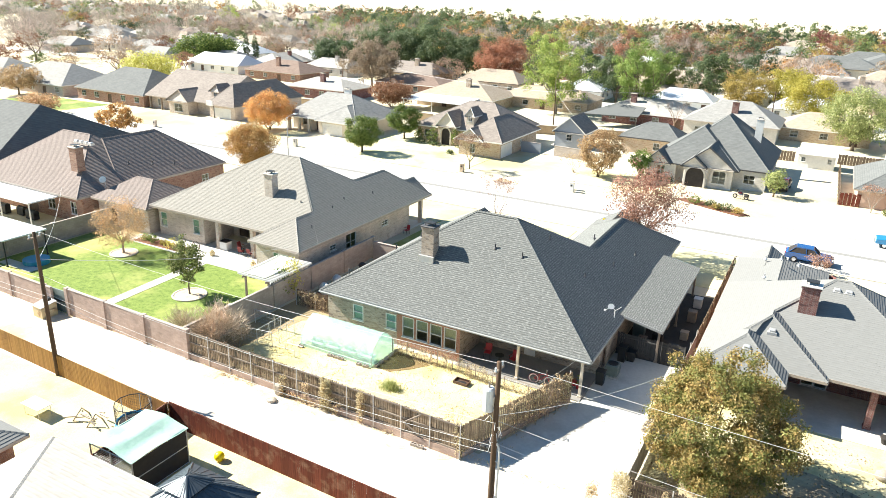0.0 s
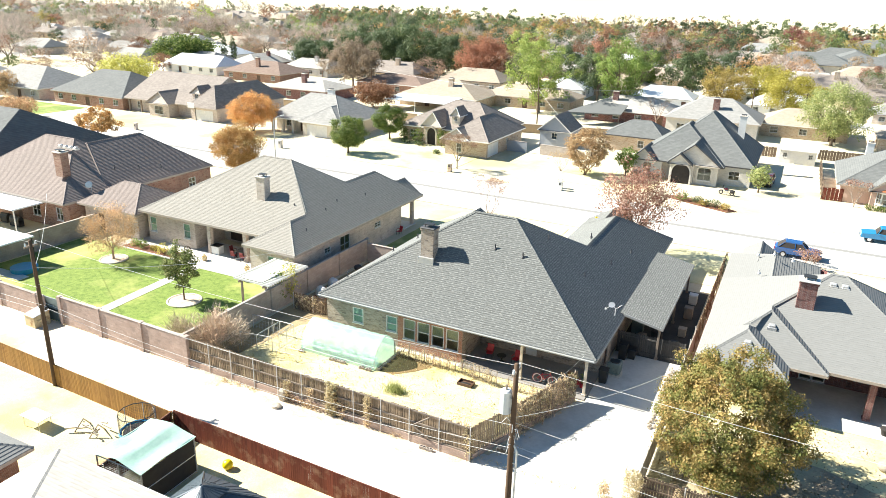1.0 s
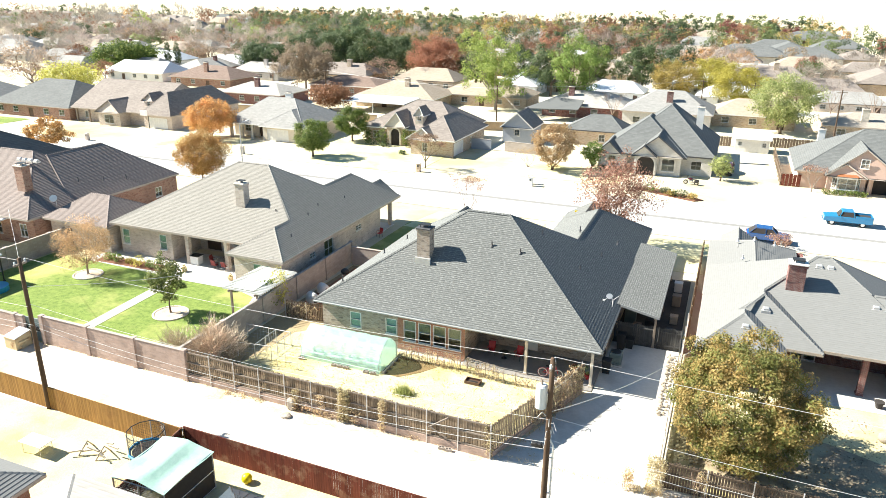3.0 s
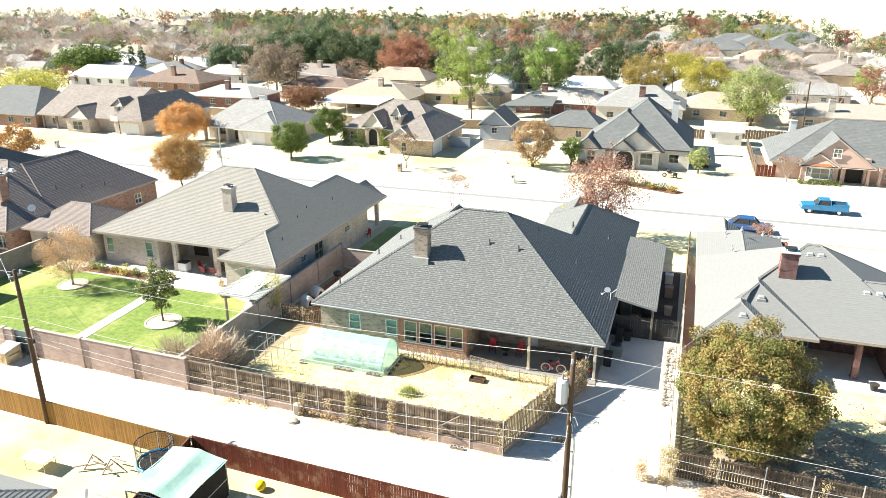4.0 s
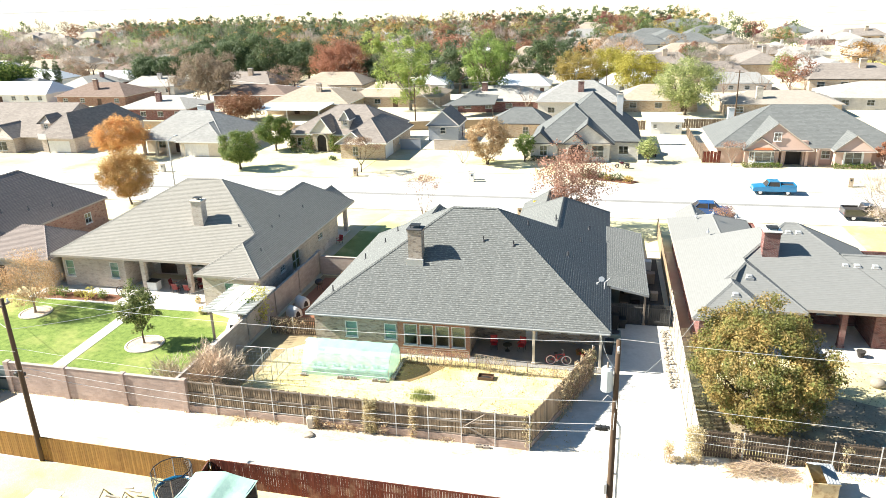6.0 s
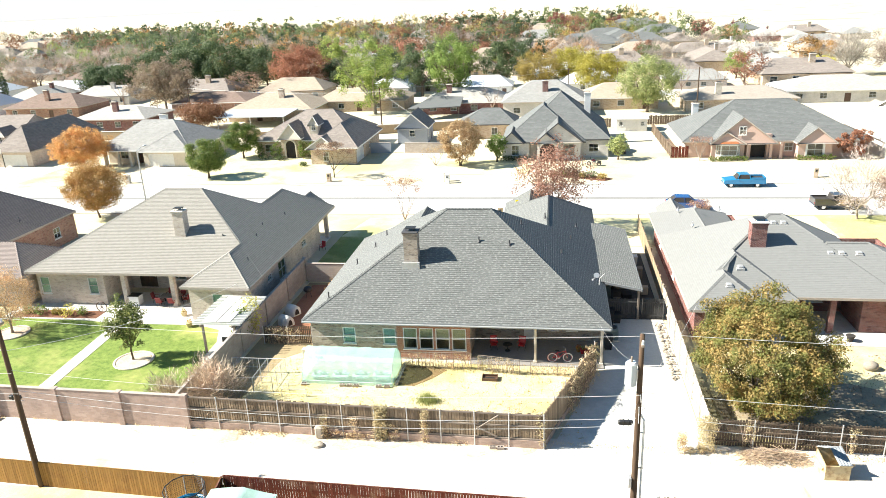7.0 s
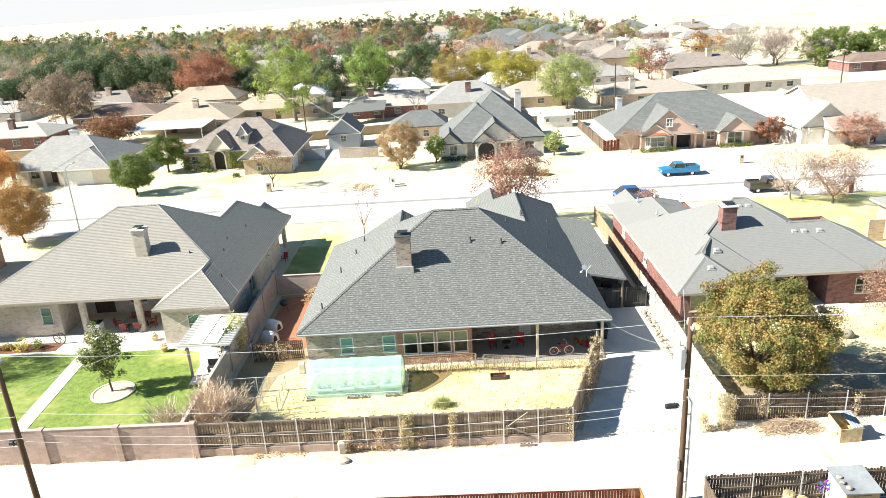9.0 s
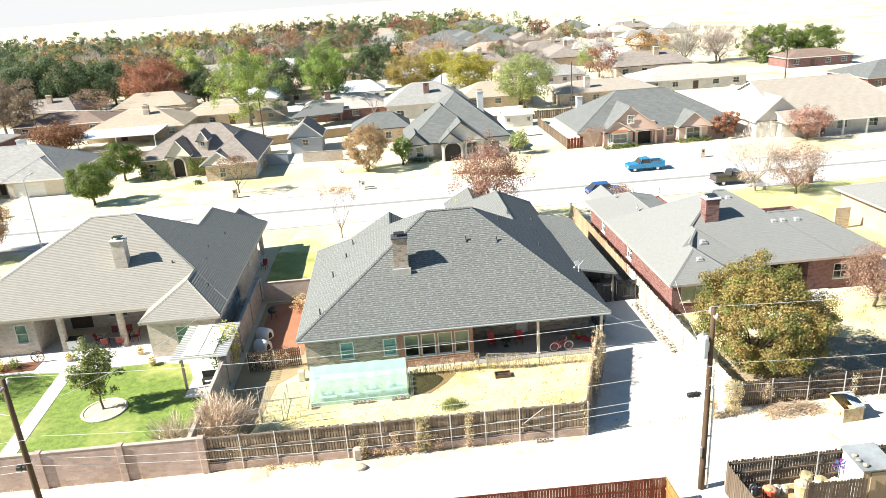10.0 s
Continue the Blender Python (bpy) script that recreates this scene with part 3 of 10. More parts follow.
def plan(x, y):
    """Shifts and scales a ground place so that it lines up in the camera's view: the fitted place, and the scale there.
    """
    dx, dy = x + 11.0, y + 2.4
    k = 1.0047 / (1 - 0.000206 * dx + 0.00042 * dy)
    return k * dx - 11.0, k * dy - 2.4, k


def thing(name, at, label, category, group="", kind="", as_placed=False):
    """An Empty at the base of a thing, which parents its parts. as_placed: its places skip the fit to the camera's
    view.
    """
    ob = new(name)
    ob.empty_display_size = 0.3
    ob.location = at
    if not as_placed:
        x, y, k = plan(at[0], at[1])
        ob.location, ob.scale = (x, y, at[2] * k), (k, k, k)
    ORIGIN[ob] = Vector(at)
    return tagged(ob, label, category, group, kind)


def mesh_of(name, g, mat, at=(0, 0, 0), smooth=False):
    me = bpy.data.meshes.new(name)
    at = Vector(at)
    me.from_pydata([(p[0] - at.x, p[1] - at.y, p[2] - at.z) for p in g.v] if at.length else g.v, [], g.f)
    if g.uv:
        lay = me.uv_layers.new(name="uv")
        for i, poly in enumerate(me.polygons):
            if i in g.uv:
                for k, li in enumerate(poly.loop_indices):
                    lay.data[li].uv = g.uv[i][k]
    if smooth:
        me.polygons.foreach_set("use_smooth", [True] * len(me.polygons))
    me.materials.append(mat)
    me.update()
    return me


def part(name, g, mat, parent, label="", smooth=False, kind=""):
    """One mesh under a thing, or under one of its parts."""
    ob = new(name, mesh_of(name, g, mat, ORIGIN[parent], smooth))
    ob.parent = parent
    ORIGIN[ob] = ORIGIN[parent]
    return tagged(ob, label, "", "", kind)


def solid(name, g, mat, label, category, at=None, group="", kind="", smooth=False):
    """A thing of one mesh."""
    at = Vector(at) if at else Vector((0, 0, 0))
    ob = new(name, mesh_of(name, g, mat, at, smooth))
    x, y, k = plan(at.x, at.y)
    ob.location, ob.scale = (x, y, at.z * k), (k, k, k)
    ORIGIN[ob] = at
    return tagged(ob, label, category, group, kind)


def structure(name, g, mat, label="", category=""):
    ob = new(name, mesh_of(name, g, mat))
    ORIGIN[ob] = Vector((0, 0, 0))
    return tagged(ob, label, category, "", "structure")


def piece(name, mesh, parent, at, rz=0.0, s=(1, 1, 1)):
    """A piece that shares its mesh with its like; at in world metres."""
    ob = new(name, mesh)
    ob.parent = parent
    ob.location = Vector(at) - ORIGIN[parent]
    ob.rotation_euler = (0, 0, rz)
    ob.scale = s
    ORIGIN[ob] = ORIGIN[parent]
    return ob


# ---- roofs ----
def clip(poly, k, lo):
    """The part of a convex polygon of (u, v) with v above lo (k = 1) or below it (k = -1)."""
    out = []
    for (a, b) in zip(poly, poly[1:] + poly[:1]):
        da, db = k * (a[1] - lo), k * (b[1] - lo)
        if da >= 0:
            out.append(a)
        if (da > 0) != (db > 0) and abs(da - db) > 1e-9:
            t = da / (da - db)
            out.append((a[0] + t * (b[0] - a[0]), a[1] + t * (b[1] - a[1])))
    return out


def slope(g, poly, course=0.165, lift=0.014):
    """A roof slope laid in courses, each lapping over the one below. poly: corners, the first two along the eave."""
    p = [Vector(q) for q in poly]
    u = (p[1] - p[0]).normalized()
    nrm = Vector((0, 0, 0))
    for i in range(len(p)):
        nrm += (p[i] - p[0]).cross(p[(i + 1) % len(p)] - p[0])
    nrm.normalize()
    if nrm.z < 0:
        nrm = -nrm
    v = nrm.cross(u)
    if v.z < 0:
        v = -v
    flat = [((q - p[0]).dot(u), (q - p[0]).dot(v)) for q in p]
    top = max(b for a, b in flat)
    k = 0
    while k * course < top - 0.02:
        lo, hi = k * course, min((k + 1) * course, top)
        strip = clip(clip(flat, 1, lo), -1, hi)
        k += 1
        if len(strip) < 3:
            continue
        pts = [p[0] + u * a + v * b + nrm * (lift * (1 - (b - lo) / course) + 0.003) for a, b in strip]
        g.add(pts, [tuple(range(len(pts)))], [[(a + p[0].x + p[0].y, b) for a, b in strip]])
        low = [(a, b) for a, b in strip if abs(b - lo) < 1e-5]
        if len(low) >= 2:
            a0, a1 = min(a for a, b in low), max(a for a, b in low)
            q0, q1 = p[0] + u * a0 + v * lo, p[0] + u * a1 + v * lo
            g.add([q0, q1, q1 + nrm * (lift + 0.003), q0 + nrm * (lift + 0.003)], [(0, 1, 2, 3)], [[(a0 + 9, lo), (a1 + 9, lo), (a1 + 9, lo + 0.02), (a0 + 9, lo + 0.02)]])


def ridge_caps(g, a, b, w=0.13, step=0.28):
    """Overlapping cap shingles along a hip or ridge."""
    a, b = Vector(a), Vector(b)
    d = b - a
    n = max(2, int(d.length / step))
    side = Vector((d.y, -d.x, 0)).normalized() * w
    for i in range(n):
        p, q = a + d * (i / n), a + d * ((i + 1.15) / n)
        up = Vector((0, 0, 0.065))
        lo = Vector((0, 0, -0.035))
        g.add([p + side + lo, p + up, p - side + lo, q + side + lo, q + up * 0.6, q - side + lo], [(0, 1, 4, 3), (1, 2, 5, 4), (0, 2, 1)],
              [[(0, i), (0.3, i), (0.3, i + 0.2), (0, i + 0.2)], [(0.3, i), (0.6, i), (0.6, i + 0.2), (0.3, i + 0.2)], [(0, 0), (0.1, 0), (0.1, 0.1)]])


class Roof:
    """Roof blocks of one house, gathered into its roof, fascia and soffit meshes and its gable walls."""

    def __init__(self, course=0.165, caps=True, board=0.2, lift=0.014):
        self.s, self.cap, self.soffit, self.boards, self.gables = G(), G(), G(), [], []
        self.course, self.caps, self.board, self.lift = course, caps, board, lift if course < 0.2 else 0.006

    def edge(self, a, b, inset=0.03):
        """A fascia board under the eave or rake from a to b."""
        a, b = Vector(a), Vector(b)
        d = (b - a).normalized()
        n = Vector((d.y, -d.x, 0)).normalized() * inset
        dn = Vector((0, 0, -self.board))
        self.boards.append(G())
        self.boards[-1].add([a + n, b + n, b - n, a - n, a + n + dn, b + n + dn, b - n + dn, a - n + dn],
                        [(0, 1, 2, 3), (7, 6, 5, 4), (0, 4, 5, 1), (1, 5, 6, 2), (2, 6, 7, 3), (3, 7, 4, 0)])

    def block(self, x0, y0, x1, y1, ze, r0, r1, zr, gables="", bare="", hips=()):
        """Eaves x0..x1, y0..y1 at ze; the ridge from r0 to r1 (plan) at zr. gables: letters of the sides (n e s w) that end in a gable.
        bare: corners whose hip runs under another block and has no caps; hips: the stretches of such hips that do show."""
        A, B, C, D = (x0, y0, ze), (x1, y0, ze), (x1, y1, ze), (x0, y1, ze)
        P, Q = (*r0, zr), (*r1, zr)
        along_x = abs(r1[0] - r0[0]) >= abs(r1[1] - r0[1])
        if along_x:
            sides = {"s": [A, B, Q, P], "n": [C, D, P, Q], "w": [D, A, P], "e": [B, C, Q]}
        else:
            sides = {"w": [D, A, P, Q], "e": [B, C, Q, P], "s": [A, B, P], "n": [C, D, Q]}
        for k, poly in sides.items():
            if k in gables:
                a, b, c = (Vector(q) for q in poly)
                inward = Vector((0, 0, 0))
                inward = {"s": Vector((0, 1, 0)), "n": Vector((0, -1, 0)), "w": Vector((1, 0, 0)), "e": Vector((-1, 0, 0))}[k] * 0.35
                dn = Vector((0, 0, -0.06))
                t = inward * 0.5
                self.gables.append(G().loft([[a + inward + dn, b + inward + dn, c + inward + dn * 2], [a + inward + t + dn, b + inward + t + dn, c + inward + t + dn * 2]]))
                self.edge(a, c)
                self.edge(c, b)
            else:
                q = [Vector(x) for x in poly]
                if len(q) == 4 and (q[2] - q[3]).length < 0.02:
                    q = q[:3]
                if k == "e" and self.course < 0.2:  # wider, higher laps on this side, shaped so grazing sun stripes them
                    slope(self.s, q, 0.215, 0.023)
                else:
                    slope(self.s, q, self.course, self.lift)
                self.edge(poly[0], poly[1])
        if self.caps:
            if (Vector(P) - Vector(Q)).length > 0.1:
                ridge_caps(self.cap, P, Q)
            for k, corner, end in (("sw", A, P), ("se", B, Q if along_x else P), ("ne", C, Q), ("nw", D, P if along_x else Q)):
                if k[0] not in gables and k[1] not in gables and k not in bare.split():
                    ridge_caps(self.cap, corner, end)
            for a, b in hips:
                ridge_caps(self.cap, a, b)
        z = ze - self.board * 0.8
        self.soffit.add([(x0, y0, z), (x0, y1, z), (x1, y1, z), (x1, y0, z)], [(0, 1, 2, 3)])
        return self

    def put(self, root, mat, fascia, wall, soffit=None):
        r = part("roof", self.soffit, soffit or M["soffit"], root)
        part("shingle_layer", self.s, mat, r, "", False, "stuff")
        if self.cap.f:
            part("ridge_cap", self.cap, mat, r, "", False, "stuff")
        for g in self.boards if fascia else ():
            part("fascia", g, fascia, r)
        for g in self.gables:
            part("gable_wall", g, wall, root)
        return r


# ---- walls and openings ----
def wall(root, p, q, z0, z1, mat, holes=(), thick=0.22, name="wall", label=""):
    """A wall from p to q (plan) with through openings (u0, u1, z0, z1)."""
    p, q = Vector((*p, 0)), Vector((*q, 0))
    d = (q - p).normalized()
    length = (q - p).length
    n = Vector((-d.y, d.x, 0)) * thick
    us = {0.004, length - 0.004, *(u for h in holes for u in h[:2])}
    zs = {z0, z1, *(z for h in holes for z in h[2:4])}
    u_n = Vector((-d.y, d.x, 0))
    g = G().lattice(us, zs, holes, lambda u, k, z: p + d * u + u_n * k + Vector((0, 0, z)), 0.0, thick)
    return part(name, g, mat, root, label)


def window(root, p, q, u0, u1, z0, z1, frame_mat=None, blind=None, bars=1, thick=0.22, name="window", rows=1):
    """A window in the wall from p to q: its frame with sill, a pane and, behind it, a drawn blind where there is one."""
    p, q = Vector((*p, 0)), Vector((*q, 0))
    d = (q - p).normalized()
    n = Vector((-d.y, d.x, 0))
    frame_mat = frame_mat or M["white"]

    def slab(g, a, b, lo, hi, s, e):
        c = [p + d * a + n * s, p + d * b + n * s, p + d * b + n * e, p + d * a + n * e]
        g.loft([[(k.x, k.y, lo) for k in c], [(k.x, k.y, hi) for k in c]])

    w = 0.07
    cu = [u0 + w] + [v for i in range(1, bars + 1) for v in (u0 + (u1 - u0) * i / (bars + 1) - 0.02, u0 + (u1 - u0) * i / (bars + 1) + 0.02)] + [u1 - w]
    cz = [z0 + w] + [v for i in range(1, rows + 1) for v in (z0 + (z1 - z0) * i / (rows + 1) - 0.025, z0 + (z1 - z0) * i / (rows + 1) + 0.025)] + [z1 - w]
    lights = [(cu[i], cu[i + 1], cz[j], cz[j + 1]) for i in range(0, len(cu), 2) for j in range(0, len(cz), 2)]
    g = G().lattice([u0, *cu, u1], [z0, *cz, z1], lights, lambda u, k, z: p + d * u + n * k + Vector((0, 0, z)), 0.03, 0.13)
    fr = part(name, g, frame_mat, root)
    g = G()
    slab(g, u0 - 0.05, u1 + 0.05, z0 - 0.07, z0 - 0.003, -0.05, 0.1)
    part("sill", g, frame_mat, fr)
    g = G()
    slab(g, u0 + w, u1 - w, z0 + w, z1 - w, 0.07, 0.085)
    pane = part("pane", g, M["glass"], fr)
    pane.visible_shadow = False
    if blind:
        g = G()
        slab(g, u0 + w, u1 - w, z0 + w + (z1 - z0) * blind[1], z1 - w, 0.14, 0.16)
        part("blind", g, blind[0], fr)
    return fr


def panel_door(root, p, q, u0, u1, z1, mat, name="door", z0=0.0, rows=4, cols=1, handle=True):
    """A door leaf with raised panels, set back in the wall from p to q."""
    p, q = Vector((*p, 0)), Vector((*q, 0))
    d = (q - p).normalized()
    n = Vector((-d.y, d.x, 0))

    def slab(g, a, b, lo, hi, s, e):
        c = [p + d * a + n * s, p + d * b + n * s, p + d * b + n * e, p + d * a + n * e]
        g.loft([[(k.x, k.y, lo) for k in c], [(k.x, k.y, hi) for k in c]])

    cu = [v for j in range(cols) for v in (u0 + (u1 - u0) * j / cols + 0.08, u0 + (u1 - u0) * (j + 1) / cols - 0.08)]
    cz = [v for i in range(rows) for v in (z0 + (z1 - z0) * i / rows + 0.06, z0 + (z1 - z0) * (i + 1) / rows - 0.06)]
    fields = [(cu[i], cu[i + 1], cz[j], cz[j + 1]) for i in range(0, len(cu), 2) for j in range(0, len(cz), 2)]
    g = G().lattice([u0, *cu, u1], [z0, *cz, z1], fields, lambda u, k, z: p + d * u + n * k + Vector((0, 0, z)), 0.08, 0.11)
    ob = part(name, g, mat, root)
    g = G()
    slab(g, u0, u1, z0, z1, 0.112, 0.15)
    part("panel", g, mat, ob)
    if handle:
        g = G()
        slab(g, u1 - 0.16, u1 - 0.1, z0 + 0.95, z0 + 1.08, 0.03, 0.08)
        part("handle", g, M["chrome"], ob)
    return ob


def chimney(root, x, y, w, d, z0, z1, mat, cap=None, label=""):
    g = G().box(x - w / 2, y - d / 2, z0, x + w / 2, y + d / 2, z1)
    g.box(x - w / 2 - 0.06, y - d / 2 - 0.06, z1 - 0.18, x + w / 2 + 0.06, y + d / 2 + 0.06, z1 - 0.04)
    c = part("chimney", g, mat, root, label)
    part("crown", G().box(x - w / 2 - 0.09, y - d / 2 - 0.09, z1 - 0.04, x + w / 2 + 0.09, y + d / 2 + 0.09, z1 + 0.07, 0.03), cap or M["stone"], c)
    g = G()
    for i in (-1, 1):
        for j in (-1, 1):
            g.box(x + i * w * 0.28 - 0.02, y + j * d * 0.28 - 0.02, z1 + 0.07, x + i * w * 0.28 + 0.02, y + j * d * 0.28 + 0.02, z1 + 0.25)
    g.box(x - w * 0.36, y - d * 0.36, z1 + 0.25, x + w * 0.36, y + d * 0.36, z1 + 0.3)
    part("flue_cap", g, M["black"], c)
    return c


def vent_pipe(root, x, y, z, h=0.45, mat=None, name="vent_pipe"):
    g = G().tube((x, y, z - 0.2), (x, y, z + h), 0.055, 0.055, 8).tube((x, y, z - 0.05), (x, y, z + 0.1), 0.16, 0.06, 8)
    return part(name, g, mat or M["fasciaD"], root)


def box_vent(root, x, y, z):
    g = G().box(x - 0.22, y - 0.2, z - 0.15, x + 0.22, y + 0.2, z + 0.16, 0.05).box(x - 0.3, y - 0.26, z - 0.2, x + 0.3, y + 0.26, z - 0.02)
    return part("roof_vent", g, M["galv"], root)


def post(root, x, y, z0, z1, w, mat, name="column"):
    g = G().box(x - w / 2, y - w / 2, z0, x + w / 2, y + w / 2, z1, 0.015)
    g.box(x - w / 2 - 0.04, y - w / 2 - 0.04, z0, x + w / 2 + 0.04, y + w / 2 + 0.04, z0 + 0.15, 0.01)
    g.box(x - w / 2 - 0.03, y - w / 2 - 0.03, z1 - 0.14, x + w / 2 + 0.03, y + w / 2 + 0.03, z1, 0.01)
    return part(name, g, mat, root)


# ---- trees ----
def branch(g, p, d, length, r, rnd, depth, tips, sides=6, spread=0.6, lift=0.15):
    """A tapered limb that bends and forks."""
    n = 3
    q, dirn = Vector(p), Vector(d).normalized()
    for i in range(n):
        dirn = (dirn + Vector((rnd.uniform(-1, 1), rnd.uniform(-1, 1), rnd.uniform(-0.3, 0.8))) * 0.16).normalized()
        e = q + dirn * (length / n)
        g.tube(q, e, r * (1 - 0.22 * i), r * (1 - 0.22 * (i + 1)), sides, False)
        q = e
    if depth <= 0:
        tips.append(q)
        return
    for i in range(rnd.choice((2, 3, 3))):
        side = Vector((rnd.uniform(-1, 1), rnd.uniform(-1, 1), rnd.uniform(-0.2, 1) * lift * 3)) * spread
        branch(g, q, (dirn + side), length * rnd.uniform(0.6, 0.8), r * 0.42, rnd, depth - 1, tips, max(3, sides - 1), spread, lift)


def leaves(g, centres, per, spread, size, rnd, flat=0.75, out=None, loose=0.75):
    """Clumps of small leaf sprays round the given places."""
    rs = np.random.RandomState(rnd.randint(0, 10 ** 6))
    c = np.repeat(np.array([tuple(q) for q in centres]), per, 0)
    n = len(c)
    ball = rs.normal(0, 1, (n, 3))
    ball /= np.linalg.norm(ball, axis=1, keepdims=True) + 1e-9
    ball *= rs.uniform(0.15, 1.0, (n, 1)) ** 0.45 * rs.uniform(1.1, 1.9, (n, 1))
    p = c + ball * np.array([spread, spread, spread * flat])
    nr = loose * rs.normal(0, 1, (n, 3)) + 0.8 * ball + np.array([0, 0, 0.35])
    if out is not None:
        nr += 0.7 * (p - np.array(out)) / (np.linalg.norm(p - np.array(out), axis=1, keepdims=True) + 1e-6)
    nr /= np.linalg.norm(nr, axis=1, keepdims=True) + 1e-9
    t = np.cross(nr, rs.normal(0, 1, (n, 3)))
    t /= np.linalg.norm(t, axis=1, keepdims=True) + 1e-9
    b = np.cross(nr, t)
    s = size * rs.uniform(0.55, 1.3, (n, 1))
    quad = np.stack([p - t * s * 0.5, p - b * s * 0.32 + nr * s * 0.1, p + t * s * 0.5, p + b * s * 0.32 + nr * s * 0.1], 1).reshape(-1, 3)
    k = len(g.v)
    g.v += [tuple(q) for q in quad.tolist()]
    g.f += [(k + 4 * i, k + 4 * i + 1, k + 4 * i + 2, k + 4 * i + 3) for i in range(n)]


def twigs(g, centres, per, spread, length, width, rnd, out):
    """Fine bare twigs fanning outward round the given places."""
    rs = np.random.RandomState(rnd.randint(0, 10 ** 6))
    c = np.repeat(np.array([tuple(q) for q in centres]), per, 0)
    n = len(c)
    p = c + rs.normal(0, 0.6, (n, 3)) * spread
    d = (p - np.array(out)) / (np.linalg.norm(p - np.array(out), axis=1, keepdims=True) + 1e-6) + rs.normal(0, 0.45, (n, 3)) + np.array([0, 0, 0.35])
    d /= np.linalg.norm(d, axis=1, keepdims=True)
    b = np.cross(d, rs.normal(0, 1, (n, 3)))
    b /= np.linalg.norm(b, axis=1, keepdims=True) + 1e-9
    s, w = length * rs.uniform(0.5, 1.3, (n, 1)), width * rs.uniform(0.6, 1.3, (n, 1))
    quad = np.stack([p - d * s * 0.5 - b * w * 0.5, p - d * s * 0.5 + b * w * 0.5, p + d * s * 0.5 + b * w * 0.15, p + d * s * 0.5 - b * w * 0.15], 1).reshape(-1, 3)
    k = len(g.v)
    g.v += [tuple(q) for q in quad.tolist()]
    g.f += [(k + 4 * i, k + 4 * i + 1, k + 4 * i + 2, k + 4 * i + 3) for i in range(n)]


def shell_points(n, rnd, w, h, z0, lean=0.0, top=1.0, ragged=0.18, inner=0.35, shape="round"):
    """Clump centres of a crown w wide and h high that starts at z0, denser towards its outside, with an uneven outline."""
    pts = []
    lob = [(rnd.uniform(0, 6.28), rnd.uniform(-0.9, 0.9), rnd.uniform(0.75, 1.15)) for _ in range(7)]
    while len(pts) < n:
        a, c = rnd.uniform(0, 2 * math.pi), rnd.uniform(-1, 1)
        k = rnd.uniform(inner, 1) ** 0.6
        s = math.sqrt(1 - c * c)
        for la, lc, lk in lob:
            if abs(math.cos(a - la)) > 0.8 and abs(c - lc) < 0.45:
                k *= lk ** 0.5
        k *= 1 + rnd.uniform(-ragged, ragged)
        zz = (c * k + 1) / 2
        wide = 1.0
        if shape == "cone":
            wide = 1.25 * (1.05 - zz)
        elif shape == "oval":
            wide = 0.95 + 0.25 * (0.5 - abs(zz - 0.42))
        elif shape == "vase":
            wide = 0.55 + 0.6 * zz
        pts.append((w / 2 * s * k * math.cos(a) * wide, w / 2 * s * k * math.sin(a) * wide, z0 + h * max(0.0, min(1.08, zz))))
    return pts


def make_tree(name, h, w, clear, mat, n_clump, per, size, seed, label, category="tree", shape="round", bark="bark", trunk_r=None, at=(0, 0, 0), group="", limbs=5, depth=1, spread=None, stems=1, ragged=0.18, inner=0.35, loose=0.6):
    """A tree h high and w wide, with clear trunk below the crown: a tapered trunk with limbs, and a crown of leaf sprays in clumps."""
    rnd = random.Random(seed)
    root = thing(name, at, label, category, group)
    o = Vector(at)
    r = trunk_r or 0.022 * h + 0.04
    g, tips = G(), []
    for s in range(stems):
        off = Vector((rnd.uniform(-0.25, 0.25), rnd.uniform(-0.25, 0.25), 0)) if stems > 1 else Vector((0, 0, 0))
        rr = r / math.sqrt(stems)
        base = o + off - Vector((0, 0, 0.05))
        mid = o + off * 2.2 + Vector((rnd.uniform(-0.1, 0.1), rnd.uniform(-0.1, 0.1), clear * 0.6))
        top = o + off * 3.5 + Vector((rnd.uniform(-0.15, 0.15), rnd.uniform(-0.15, 0.15), clear))
        g.tube(base, base + Vector((0, 0, 0.25)), rr * 1.5, rr * 1.1, 9, False).tube(base + Vector((0, 0, 0.25)), mid, rr * 1.1, rr * 0.9, 9, False).tube(mid, top, rr * 0.9, rr * 0.75, 9, False)
        for i in range(max(2, limbs // stems)):
            a = 2 * math.pi * (i + rnd.random() * 0.6) / max(2, limbs // stems) + s
            branch(g, top - Vector((0, 0, 0.1)), (math.cos(a) * w / h * 0.9, math.sin(a) * w / h * 0.9, 0.9), (h - clear) * 0.42, rr * 0.5, rnd, depth, tips)
    part("trunk", g, M[bark], root, "", True)
    c = G()
    pts = shell_points(n_clump, rnd, w, h - clear * 0.85, clear * 0.85, shape=shape, ragged=ragged, inner=inner)
    pts = [(x + o.x, y + o.y, z + o.z) for x, y, z in pts]
    core = (o.x, o.y, o.z + clear + (h - clear) * 0.35)
    if mat in ("greyfar", "paletwig", "brushtwig", "woods_grey", "woods_pale"):
        twigs(c, pts, per, spread or size * 1.25, size * 2.2, size * 0.13, rnd, core)
    else:
        leaves(c, pts, per, spread or size * 1.25, size, rnd, 0.8, core, loose)
    part("crown", c, L[mat], root)
    return root


